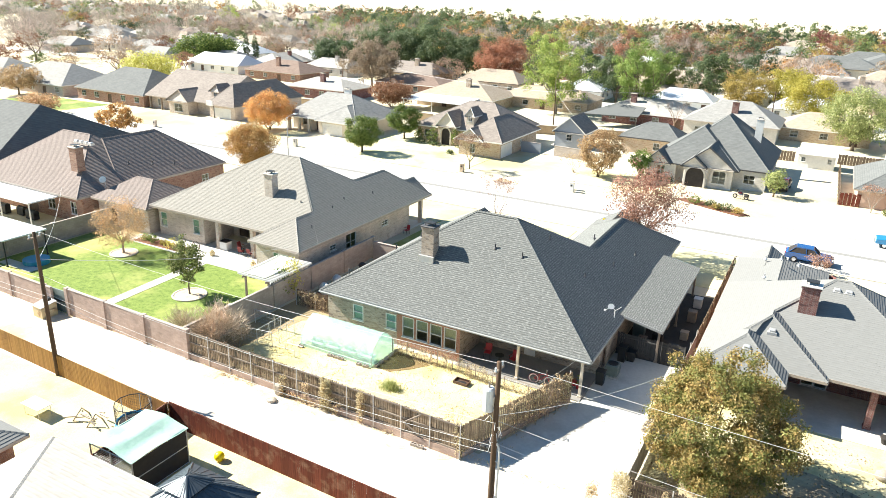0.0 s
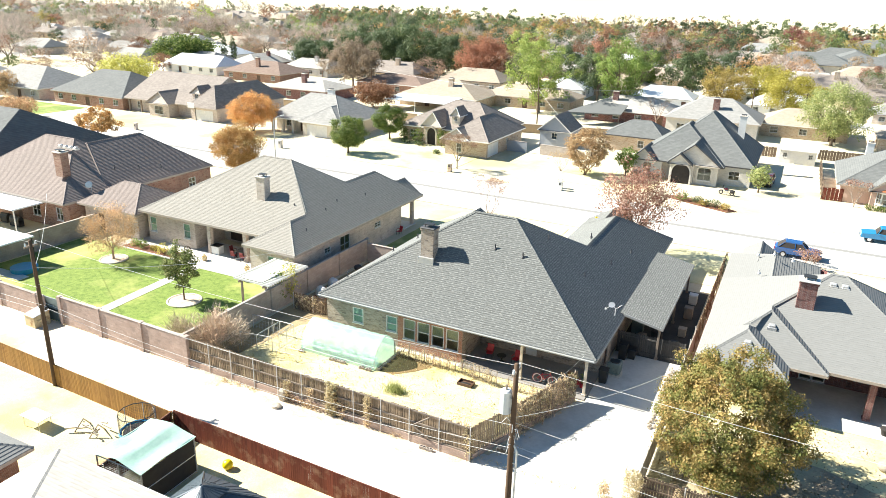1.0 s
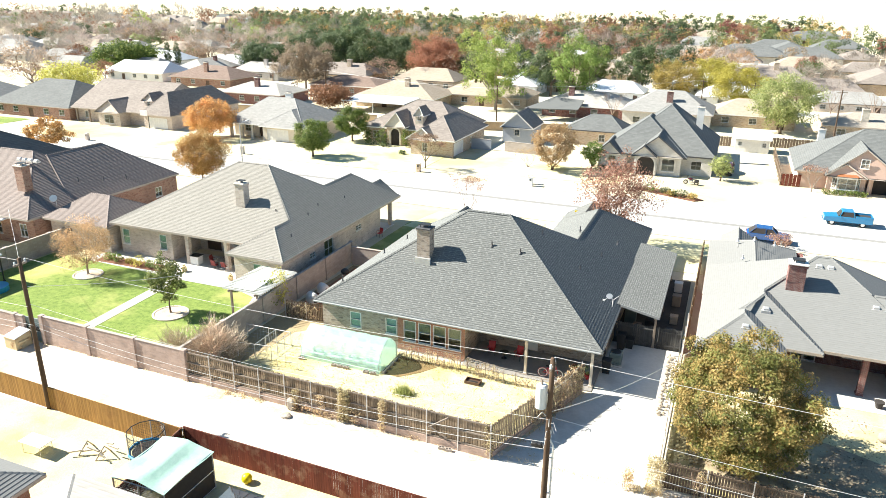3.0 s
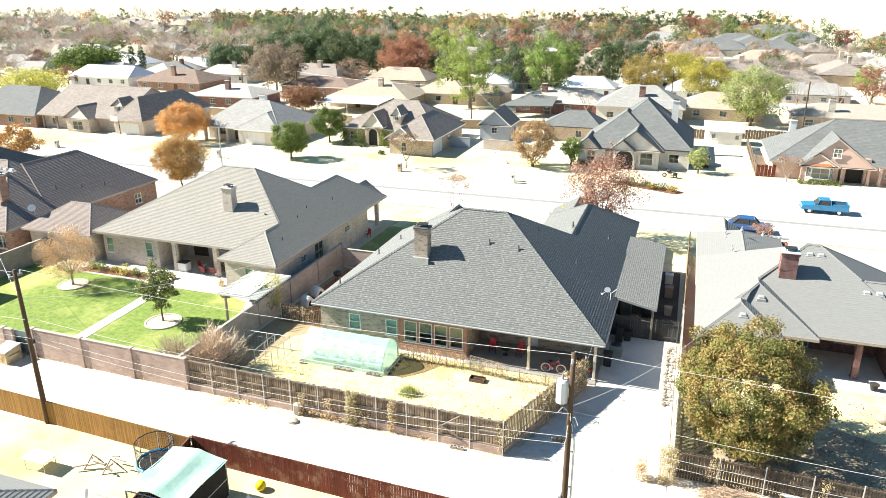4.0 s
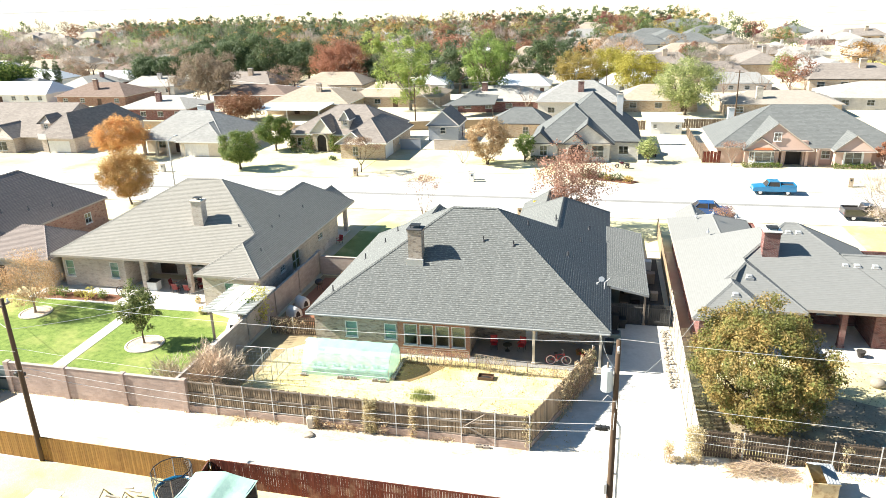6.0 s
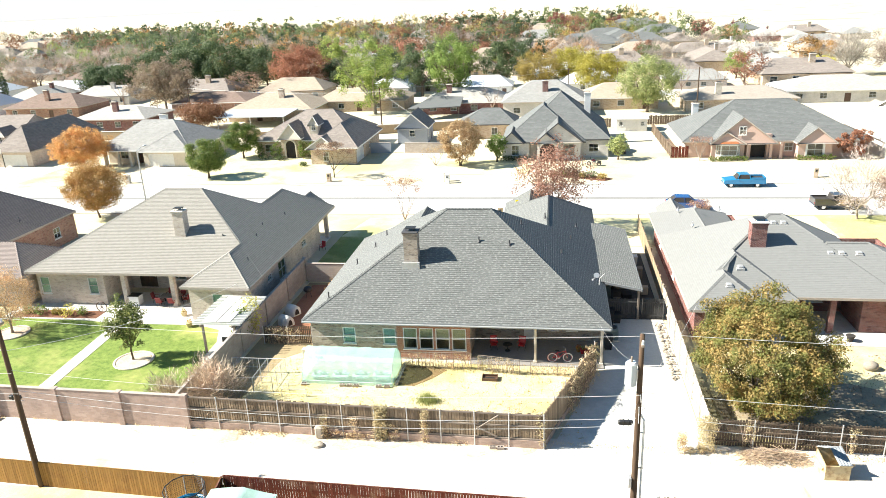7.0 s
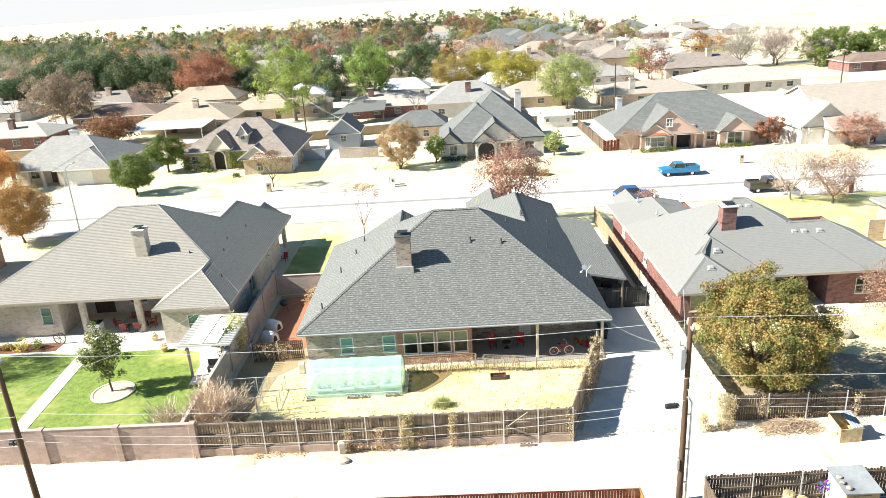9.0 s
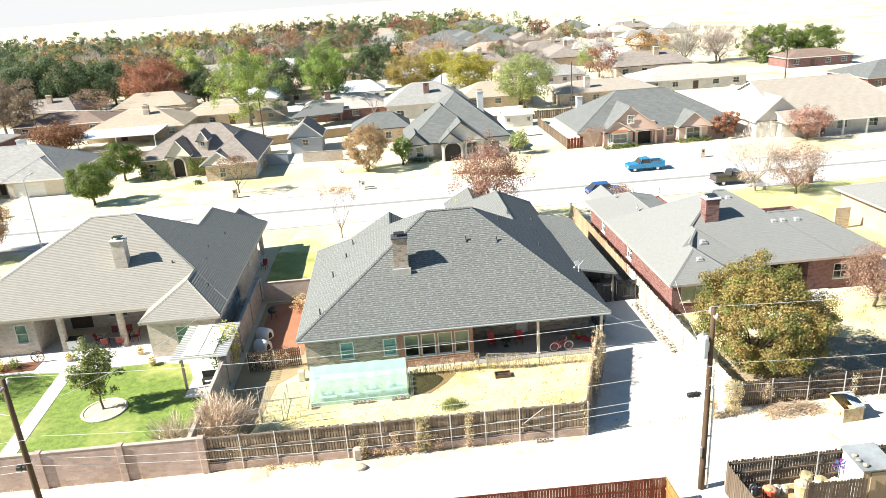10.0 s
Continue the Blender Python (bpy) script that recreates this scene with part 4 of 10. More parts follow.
def twig_tree(name, h, w, clear, seed, label, at=(0, 0, 0), leaf=None, n_leaf=0, size=0.16, bark="twig", stems=4, depth=3, group="", category="tree", r=0.07):
    """A bare or nearly bare tree: stems that fork into twigs, a few leaves left."""
    rnd = random.Random(seed)
    root = thing(name, at, label, category, group)
    o = Vector(at)
    g, tips = G(), []
    for s in range(stems):
        a = 2 * math.pi * s / stems + rnd.uniform(-0.4, 0.4)
        d = Vector((math.cos(a) * w / h * 0.55, math.sin(a) * w / h * 0.55, 1.0))
        branch(g, o + Vector((math.cos(a) * 0.05, math.sin(a) * 0.05, clear - 0.05 if clear > 0.3 else -0.05)), d, h * 0.36, r, rnd, depth, tips, 5, 0.75, 0.25)
    if clear > 0.3:
        g.tube(o - Vector((0, 0, 0.05)), o + Vector((0, 0, clear + 0.05)), r * 1.8, r * 1.3, 8, False)
    part("trunk", g, M[bark], root, "", True)
    if leaf and tips:
        c = G()
        leaves(c, [rnd.choice(tips) for _ in range(n_leaf // 4)], 4, size * 2.2, size, rnd)
        part("crown", c, L[leaf], root)
    return root


def shrub(name, x, y, w, h, mat, seed, label, n=260, size=0.16, category="shrub", z=0.0, group=""):
    rnd = random.Random(seed)
    root = thing(name, (x, y, z), label, category, group)
    g = G()
    for i in range(5):
        a = rnd.uniform(0, 6.28)
        g.tube((x, y, z), (x + math.cos(a) * w * 0.3, y + math.sin(a) * w * 0.3, z + h * 0.7), 0.03, 0.01, 4, False)
    part("stem", g, M["bark"], root)
    c = G()
    pts = [(x + a, y + b, z + k) for a, b, k in shell_points(max(8, n // 6), rnd, w, h, 0.02, inner=0.3)]
    leaves(c, pts, 6, size * 0.8, size, rnd)
    part("foliage", c, M[mat] if mat in M and mat not in L else L[mat], root)
    return root


# ---- ground, street, alley ----
def sheet(name, poly, top, mat, label, category, bottom=-0.05, as_placed=False):
    if not as_placed:
        poly = [plan(x, y)[:2] for x, y in poly]
    return structure(name, G().prism(poly, bottom, top), mat, label, category)


def rect(x0, y0, x1, y1):
    return [(x0, y0), (x1, y0), (x1, y1), (x0, y1)]


def big_ground():
    g, n, r = G(), 40, 9000.0
    xs = [-r + 2 * r * i / n for i in range(n + 1)]
    v = [(x, y, 0.0) for y in xs for x in xs]
    f = [(j * (n + 1) + i, j * (n + 1) + i + 1, (j + 1) * (n + 1) + i + 1, (j + 1) * (n + 1) + i) for j in range(n) for i in range(n)]
    g.add(v, f)
    return structure("ground", g, M["earth"], "bleached dry ground reaching to the horizon", "ground")


big_ground()
ring = [(4900 * math.cos(2 * math.pi * i / 64), 4900 * math.sin(2 * math.pi * i / 64)) for i in range(64)]
structure("backdrop", G().loft([[(x, y, -5.0) for x, y in ring], [(x, y, 330.0) for x, y in ring]], True, False), M["haze"], "bright hazy sky low over the horizon", "sky")
sheet("road", rect(-420, 78.6, 320, 92.4), 0.02, M["asphalt"], "pale sun-bleached residential street", "road", as_placed=True)
# darker strip running along the middle of the street
sheet("road_gutter", rect(-420, 85.3, 320, 86.1), 0.035, M["streetstrip"], "dark strip along the middle of the street", "road", as_placed=True)
for k, (y0, y1) in enumerate(((78.3, 78.6), (92.4, 92.7))):
    sheet(f"kerb_{k + 1}", rect(-420, y0, 320, y1), 0.1, M["concrete"], "concrete kerb beside the street", "kerb", as_placed=True)
for k, (x0, y0, x1, y1) in enumerate(((-3600, 1750, -500, 1800), (-4300, 2350, -700, 2480), (-2600, 3200, 300, 3400), (-1500, 1500, -420, 1530))):
    sheet(f"field_{k + 1}", rect(x0, y0, x1, y1), 0.05, M["field"], "grey winter field far out on the plain", "field", as_placed=True)
sheet("woodland_floor", [(-120, 262), (-30, 262), (-24, 300), (-34, 420), (40, 460), (30, 760), (-620, 760), (-360, 420), (-170, 300)], 0.03, M["litterfloor"], "leaf litter and dead grass under the far trees", "ground", as_placed=True)
sheet("road_far", rect(-420, 192, 320, 203), 0.03, M["asphalt"], "pale street behind the second row of houses", "road")
sheet("alley", rect(-220, 25.2, 140, 33.3), 0.02, M["caliche"], "white caliche alley between the back fences", "alley")
verge_edge = [(-37.5 + 0.55 * i, 31.55 + 0.28 * math.sin(i * 1.3) + 0.22 * math.sin(i * 0.47 + 2)) for i in range(40)]
sheet("verge", verge_edge + [(-15.8, 32.5), (-37.8, 32.7)], 0.032, M["verge"], "brown trampled soil along the fence foot", "verge")
sheet("lawn_back_A", [(-38.6, 32.7), (-15.5, 32.7), (-12.2, 41.9), (-12.2, 42.3), (-33, 42.3), (-33, 58), (-38.6, 58)], 0.035, M["drygrass"], "dry yellow winter lawn of the fenced backyard", "lawn")
# soil whose brown also paints the strip darkened by the block wall
sheet("soil_A", [(-38.5, 33.2), (-36.8, 33.2), (-35.8, 38.5), (-35.4, 42.2), (-33.0, 44.5), (-33.0, 57.6), (-38.5, 57.6)], 0.05, M["shade_dirt"], "bare brown soil with the block wall's shade painted in", "soil")
sheet("paving_red", rect(-38.0, 46.5, -34.0, 57.0), 0.07, M["redpatio"], "red paved side yard", "paving")
sheet("soil_patch", [(-26.0, 38.9), (-24.6, 38.8), (-23.4, 40.0), (-22.6, 41.2), (-23.6, 41.7), (-26.0, 41.7)], 0.055, M["dirt"], "dark bare earth beside the greenhouse", "soil")
sheet("driveway_A", [(-15.3, 31.6), (-6.3, 31.6), (-6.3, 50.6), (-11.4, 50.6), (-11.4, 42.0), (-12.0, 41.6)], 0.045, M["concrete"], "pale concrete back driveway", "driveway")
sheet("side_slab_A", rect(-11.4, 50.6, -6.4, 66.5), 0.04, M["carportshade"], "slab below the carport with its shade painted in", "paving")
sheet("lawn_B", rect(-69.3, 33.0, -39.1, 48.6), 0.035, M["greengrass"], "bright green mown lawn", "lawn")
sheet("patio_B", [(-64.5, 48.3), (-55.5, 48.0), (-53.2, 47.6), (-45.0, 47.6), (-42.8, 46.8), (-41.9, 44.5), (-41.8, 41.6), (-39.1, 41.6), (-39.1, 54.5), (-64.5, 54.5)], 0.07, M["concrete"], "pale concrete patio behind the house", "patio")
sheet("path_B", [(-52.9, 48.2), (-51.8, 48.2), (-50.7, 33.0), (-51.8, 33.0)], 0.06, M["concrete"], "concrete garden path across the lawn", "path")
sheet("side_lawn_B", [(-39.6, 58.2), (-33.6, 58.2), (-33.6, 69.5), (-34.8, 71.2), (-36.0, 71.6), (-37.2, 73.4), (-38.6, 73.0), (-39.6, 74.0)], 0.035, M["dimgrass"], "green grass strip between two houses", "lawn")
sheet("front_lawn_A", [(-39.6, 72.0), (-33.6, 72.0), (-33.6, 68.0), (-24, 70), (-24, 79.6), (-38.0, 79.6)], 0.04, M["palegrass"], "pale winter front lawn", "lawn")
sheet("front_lawn_oak", rect(-20.0, 69.0, -4.0, 79.4), 0.04, M["palegrass"], "pale winter lawn below a red oak", "lawn")
sheet("front_lawn_C", rect(14.5, 56.0, 38.0, 80.4), 0.04, M["olivegrass"], "yellow-green winter front lawn", "lawn")
sheet("front_lawn_B", rect(-86.0, 72.5, -62.0, 80.4), 0.04, M["palegrass"], "pale front lawn below orange trees", "lawn")
sheet("lawn_back_C", rect(-5.9, 33.5, 40.0, 48.0), 0.035, M["drygrass"], "dry backyard lawn scattered with leaves", "lawn")
sheet("patio_C", rect(0.6, 46.6, 9.6, 56.0), 0.09, M["concrete"], "shaded concrete patio of the red brick house", "patio")
sheet("lawn_back_south", rect(-90.0, 8.0, -13.4, 26.2), 0.03, M["drygrass"], "dry yellow yard behind the red fence", "lawn")
sheet("yard_south_east", rect(-9.8, 8.0, 30.0, 26.0), 0.03, M["shade_dirt"], "bare dusty yard with clutter", "yard")
sheet("lawn_H", rect(-76.0, 98.0, -50.0, 121.0), 0.04, M["palegrass"], "pale lawn with round evergreens", "lawn")
sheet("lawn_E", rect(-34.0, 103.0, -19.0, 113.5), 0.04, M["palegrass"], "pale lawn beside the driveway", "lawn")
sheet("lawn_D", rect(-104.0, 97.0, -90.0, 112.0), 0.04, M["palegrass"], "pale front lawn", "lawn")
sheet("lawn_I", rect(-176.0, 98.0, -150.0, 112.0), 0.04, M["greengrass"], "small green front lawn", "lawn")
sheet("mulch_bed", [(-17.2, 102.6), (-15.0, 104.0), (-10.0, 101.6), (-6.8, 99.2), (-8.0, 98.0), (-12.5, 100.0)], 0.08, M["mulch"], "red mulch bed with clipped shrubs", "flower bed")


# ---- houses ----
def box_walls(root, x0, y0, x1, y1, zt, mat, south=(), east=(), thick=0.22, north=(), west=(), blind=None):
    """Four walls; openings (u0, u1, z0, z1, kind) along the south (from x0) and east (from y0) sides: window, door, garage or void."""
    faces = (((x0, y0), (x1, y0), south), ((x1, y0), (x1, y1), east), ((x1, y1), (x0, y1), north), ((x0, y1), (x0, y0), west))
    for p, q, holes in faces:
        wall(root, p, q, 0.0, zt, mat, [h[:4] for h in holes], thick)
        for u0, u1, z0, z1, kind in holes:
            if kind == "window":
                window(root, p, q, u0, u1, z0, z1, None, blind)
            elif kind == "door":
                panel_door(root, p, q, u0, u1, z1, M["door"], "door", z0, 3, 2)
            elif kind == "garage":
                panel_door(root, p, q, u0, u1, z1, M["white"], "garage_door", z0, 4, 4, False)


def house_A():
    root = thing("house", (-22, 48, 0), "mixed brick house with a steep slate-grey shingle hip roof", "house", as_placed=True)
    r = Roof()
    r.block(-33.3, 41.8, -11.0, 60.3, 3.05, (-23.3, 49.1), (-19.9, 49.1), 9.45, "", "ne", (((-15.6, 54.55, 6.28), (-19.9, 49.1, 9.45)),))
    r.block(-20.2, 49.5, -11.04, 70.6, 3.02, (-15.6, 54.3), (-15.6, 64.4), 6.27, "", "sw se")
    r.block(-33.27, 49.0, -19.4, 57.4, 3.02, (-26.25, 50.5), (-26.25, 56.9), 7.3, "n")
    r.block(-20.3, 65.0, -14.8, 73.0, 3.0, (-17.55, 66.5), (-17.55, 73.0), 4.6, "n", "sw se")
    # carport slope
    slope(r.s, [(-8.1, 49.6, 2.7), (-8.1, 64.8, 2.7), (-11.9, 64.8, 3.3), (-11.9, 49.6, 3.5)])
    for a, b in (((-8.1, 49.6, 2.7), (-8.1, 64.8, 2.7)), ((-11.0, 49.6, 3.3), (-8.1, 49.6, 2.7)), ((-8.1, 64.8, 2.7), (-11.0, 64.8, 3.3))):
        r.edge(a, b)
    r.soffit.add([(-8.1, 49.6, 2.57), (-8.1, 64.8, 2.57), (-11.1, 64.8, 3.2), (-11.1, 49.6, 3.2)], [(0, 1, 2, 3)])
    roof = r.put(root, M["roofA"], M["fasciaA"], M["brickA"])
    part("rain_gutter", G().box(-33.25, 41.55, 2.9, -11.05, 41.67, 3.03, 0.03), M["fasciaA"], roof)
    # south front: grey brick, red brick with four windows, then the open patio
    y, z = 42.2, 2.9
    a, b, c, d = (-32.8, y), (-26.3, y), (-20.9, y), (-11.5, y)
    wall(root, a, b, 0, z, M["brickA"], [(2.4, 3.4, 1.05, 2.35), (5.45, 6.4, 1.05, 2.35)])
    for u in (2.4, 5.45):
        window(root, a, b, u, u + 0.97, 1.05, 2.35, M["white"], (M["tarp"], 0.0), 0, rows=1)
    holes = [(0.45 + 1.2 * i, 1.5 + 1.2 * i, 0.75, 2.45) for i in range(4)]
    wall(root, b, c, 0, z, M["brickAred"], holes, label="red brick wall with four windows")
    for h in holes:
        window(root, b, c, *h, M["white"], (M["blind"], 0.45), 0, rows=1)
    wall(root, (-20.9, y), (-20.9, 45.6), 0, z, M["brickA"])
    holes = [(3.7, 4.6, 0.1, 2.15), (5.5, 6.3, 0.9, 2.3), (6.9, 7.7, 0.9, 2.3), (0.9, 2.3, 1.1, 2.3)]
    wall(root, (-20.9, 45.6), (-11.5, 45.6), 0, z, M["brickA"], holes)
    panel_door(root, (-20.9, 45.6), (-11.5, 45.6), 3.7, 4.6, 2.15, M["white"], "door", 0.1, 3, 2)
    for h in holes[1:]:
        window(root, (-20.9, 45.6), (-11.5, 45.6), *h, M["white"], (M["blind"], 0.0), 0)
    # east side
    e0, e1 = (-11.5, 45.6), (-11.5, 69.9)
    wall(root, e0, e1, 0, z, M["brickA"], [(0.9, 1.8, 0.1, 2.15), (12.0, 13.2, 1.0, 2.3)])
    panel_door(root, e0, e1, 0.9, 1.8, 2.15, M["door"], "door", 0.1, 3, 2)
    window(root, e0, e1, 12.0, 13.2, 1.0, 2.3)
    wall(root, (-32.8, 59.6), (-32.8, y), 0, z, M["brickA"], [(6.0, 7.2, 1.0, 2.3)])
    window(root, (-32.8, 59.6), (-32.8, y), 6.0, 7.2, 1.0, 2.3)
    wall(root, (-11.5, 69.9), (-20.0, 69.9), 0, z, M["brickA"])
    wall(root, (-20.0, 69.9), (-20.0, 59.6), 0, z, M["brickA"])
    wall(root, (-20.0, 59.6), (-32.8, 59.6), 0, z, M["brickA"])
    part("patio_slab", G().box(-20.9, 41.5, -0.05, -11.45, 45.6, 0.1, 0.02), M["patioshade"], root)
    for x in (-16.25, -11.65):
        post(root, x, 42.0, 0.1, 2.87, 0.18, M["cream"], "patio_post")
    for yy in (49.8, 57.0, 64.5):
        post(root, -8.35, yy, 0.04, 2.55, 0.16, M["timber"], "carport_post")
    chimney(root, -25.55, 45.7, 1.05, 0.85, 5.9, 8.7, M["brickA"], M["fasciaD"])
    part("chimney_flashing", G().box(-26.2, 45.05, 5.85, -24.9, 45.25, 6.42), M["galv"], root)
    for x, yy, h in ((-18.3, 46.7, 0.35), (-31.6, 43.4, 0.5), (-31.0, 49.5, 0.5), (-29.5, 54.2, 0.45), (-30.0, 52.0, 0.4), (-20.6, 46.9, 0.35)):
        zr = min(3.05 + (yy - 41.8) * 0.88, 3.05 + (x + 33.3) * 0.64)
        vent_pipe(root, x, yy, zr, h)
    for x, yy in ((-17.6, 50.4), (-15.8, 56.5), (-13.6, 55.2), (-14.4, 50.0), (-13.0, 60.0)):
        vent_pipe(root, x, yy, 3.05 + (-11.0 - x) * 0.72, 0.35)
    # satellite dish on the east eave
    g = G().tube((-11.5, 48.6, 3.4), (-11.5, 48.6, 4.0), 0.03).tube((-11.5, 48.6, 4.0), (-11.75, 48.35, 4.3), 0.02)
    ring = [Vector((math.cos(k * math.pi / 8) * 0.24, math.sin(k * math.pi / 8) * 0.2, 0.0)) for k in range(16)]
    dish = G().loft([[q * 0.35 + Vector((0, 0, -0.07)) for q in ring], [q for q in ring], [q * 1.02 + Vector((0, 0, 0.02)) for q in ring]])
    dish.move(pose(-11.75, 48.3, 4.35, 62, 0, 25))
    g.tube((-11.75, 48.35, 4.3), (-12.05, 47.85, 4.15), 0.018).tube((-11.5, 48.6, 3.95), (-11.1, 48.9, 4.25), 0.018).box(-12.12, 47.78, 4.1, -12.0, 47.9, 4.22, 0.01)
    arm = part("satellite_arm", g, M["white"], root)
    part("satellite_dish", dish, M["white"], arm, "white satellite dish")
    return root


def house_B():
    root = thing("house", (-50, 56, 0), "pink-tan brick house with a weathered grey shingle roof", "house", as_placed=True)
    r = Roof()
    ze = 3.4
    r.block(-61.9, 49.4, -39.4, 65.2, ze, (-51.7, 57.6), (-48.1, 57.6), 8.9, "", "se ne", (((-42.35, 52.4, 5.28), (-48.1, 57.6, 8.9)), ((-44.0, 61.3, 6.3), (-48.1, 57.6, 8.9))))
    r.block(-45.5, 46.7, -39.43, 60.0, ze - 0.03, (-42.35, 49.9), (-42.35, 52.6), 5.25, "", "nw ne")
    r.block(-48.6, 54.0, -39.46, 70.6, ze - 0.03, (-44.0, 61.0), (-44.0, 67.2), 6.28, "", "sw se")
    r.block(-44.4, 64.0, -40.2, 71.2, ze - 0.05, (-42.3, 66.0), (-42.3, 71.2), 4.9, "n", "sw se")
    r.put(root, M["roofB"], M["fasciaT"], M["brickB"])
    z = 3.25
    a, b = (-61.4, 50.1), (-54.8, 50.1)
    holes = [(0.25, 1.2, 1.05, 2.65), (5.0, 5.95, 1.05, 2.65)]
    wall(root, a, b, 0, z, M["brickB"], holes)
    for h in holes:
        window(root, a, b, *h, M["white"], (M["tarp"], 0.0), 0)
    for p, q in (((-54.8, 50.1), (-54.8, 54.2)), ((-45.2, 54.2), (-45.2, 47.4))):
        wall(root, p, q, 0, z, M["brickB"])
    holes = [(0.8, 2.6, 0.1, 2.2), (4.0, 5.6, 0.9, 2.3)]
    wall(root, (-54.8, 54.2), (-45.2, 54.2), 0, z, M["brickB"], holes)
    panel_door(root, (-54.8, 54.2), (-45.2, 54.2), 0.8, 2.6, 2.2, M["door"], "door", 0.1, 3, 2)
    window(root, (-54.8, 54.2), (-45.2, 54.2), *holes[1])
    p, q = (-45.2, 47.4), (-40.1, 47.4)
    wall(root, p, q, 0, z, M["brickB"], [(2.0, 3.9, 0.9, 2.5)])
    window(root, p, q, 2.0, 3.9, 0.9, 2.5, M["white"], (M["tarp"], 0.0), 1)
    p, q = (-40.1, 47.4), (-40.1, 66.6)
    holes = [(4.6, 5.6, 1.7, 2.3), (7.2, 8.9, 0.8, 2.7), (13.6, 14.8, 1.8, 2.4)]
    wall(root, p, q, 0, z, M["brickB"], holes)
    for h in holes:
        window(root, p, q, *h, M["white"], None, 1)
    wall(root, (-40.1, 66.6), (-61.4, 66.6), 0, z, M["brickB"])
    wall(root, (-61.4, 66.6), (-61.4, 50.1), 0, z, M["brickB"])
    for x in (-52.85, -48.2):
        post(root, x, 50.2, 0.07, z, 0.42, M["brickB"])
    for x in (-40.2, -46.5):
        post(root, x, 69.3, 0.0, z, 0.4, M["brickB"])
    part("porch_slab", G().box(-47.0, 66.6, -0.05, -39.9, 69.7, 0.12, 0.02), M["concrete"], root)
    chimney(root, -48.2, 53.2, 1.0, 0.85, 5.4, 8.0, M["brickB"])
    for x, y, zz in ((-44.2, 52.9, 5.6), (-42.4, 57.5, 5.2), (-41.9, 62.0, 4.9), (-42.0, 55.0, 4.95), (-52.5, 60.0, 6.9), (-41.0, 50.5, 4.3)):
        vent_pipe(root, x, y, zz, 0.35)
    return root


def house_C():
    root = thing("house", (2, 55, 0), "dark red brick house with a blue-grey shingle roof", "house", as_placed=True)
    r = Roof(lift=0.004)
    ze = 3.05
    r.block(-5.3, 47.8, 10.2, 61.9, ze, (2.2, 54.9), (3.1, 54.9), 7.35, "", "sw se nw", (((-1.25, 51.5, 5.4), (2.2, 54.9, 7.35)), ((5.7, 52.4, 5.8), (3.1, 54.9, 7.35))))
    r.block(5.4, 47.86, 14.2, 57.0, ze - 0.03, (5.9, 52.4), (8.9, 52.4), 5.78, "", "sw nw")
    r.block(-5.32, 47.2, 2.7, 54.6, ze - 0.01, (-1.25, 50.4), (-1.25, 51.2), 5.5, "", "sw nw ne", (((-2.4, 48.9, 4.85), (-1.25, 50.4, 5.52)),))
    r.block(-5.34, 45.2, 0.4, 51.4, ze - 0.02, (-2.45, 48.0), (-2.45, 48.7), 4.8, "", "nw ne")
    r.block(-5.36, 55.0, 2.2, 69.2, ze - 0.03, (-1.58, 59.0), (-1.58, 66.0), 4.55, "", "sw se")
    r.block(-4.4, 64.0, -1.4, 71.4, ze - 0.03, (-2.9, 65.0), (-2.9, 71.4), 4.0, "n", "sw se")
    r.put(root, M["roofC"], M["fasciaT"], M["brickC"])
    z = 2.9
    p, q = (-4.7, 46.3), (0.1, 46.3)
    wall(root, p, q, 0, z, M["brickC"], [(0.7, 3.2, 1.0, 2.4)])
    window(root, p, q, 0.7, 3.2, 1.0, 2.4, M["cream"], (M["blind"], 0.0), 1, rows=0)
    wall(root, (0.1, 46.3), (0.1, 52.0), 0, z, M["brickC"])
    p, q = (0.1, 52.0), (7.5, 52.0)
    holes = [(1.2, 2.9, 0.12, 2.25), (4.6, 6.0, 0.9, 2.2)]
    wall(root, p, q, 0, z, M["brickC"], holes)
    for u in (1.2, 2.05):
        window(root, p, q, u, u + 0.84, 0.12, 2.25, M["white"], (M["blind"], 0.1), 0, name="french_door", rows=0)
    window(root, p, q, *holes[1])
    wall(root, (7.5, 52.0), (7.5, 48.3), 0, z, M["brickC"])
    wall(root, (7.5, 48.3), (13.7, 48.3), 0, z, M["brickC"], [(2.2, 3.6, 0.9, 2.2)])
    window(root, (7.5, 48.3), (13.7, 48.3), 2.2, 3.6, 0.9, 2.2)
    wall(root, (13.7, 48.3), (13.7, 61.9), 0, z, M["brickC"])
    wall(root, (13.7, 61.9), (2.8, 61.9), 0, z, M["brickC"])
    wall(root, (2.8, 61.9), (2.8, 69.0), 0, z, M["brickC"])
    wall(root, (2.8, 69.0), (-4.7, 69.0), 0, z, M["brickC"])
    p, q = (-4.7, 69.0), (-4.7, 46.3)
    holes = [(4.0, 5.2, 1.0, 2.3), (12.0, 13.2, 1.0, 2.3)]
    wall(root, p, q, 0, z, M["brickC"], holes)
    for h in holes:
        window(root, p, q, *h)
    post(root, 5.4, 48.2, 0.09, z, 0.4, M["brickC"], "patio_post")
    chimney(root, 0.75, 52.3, 1.15, 0.95, 4.8, 7.5, M["brickC"], M["white"])
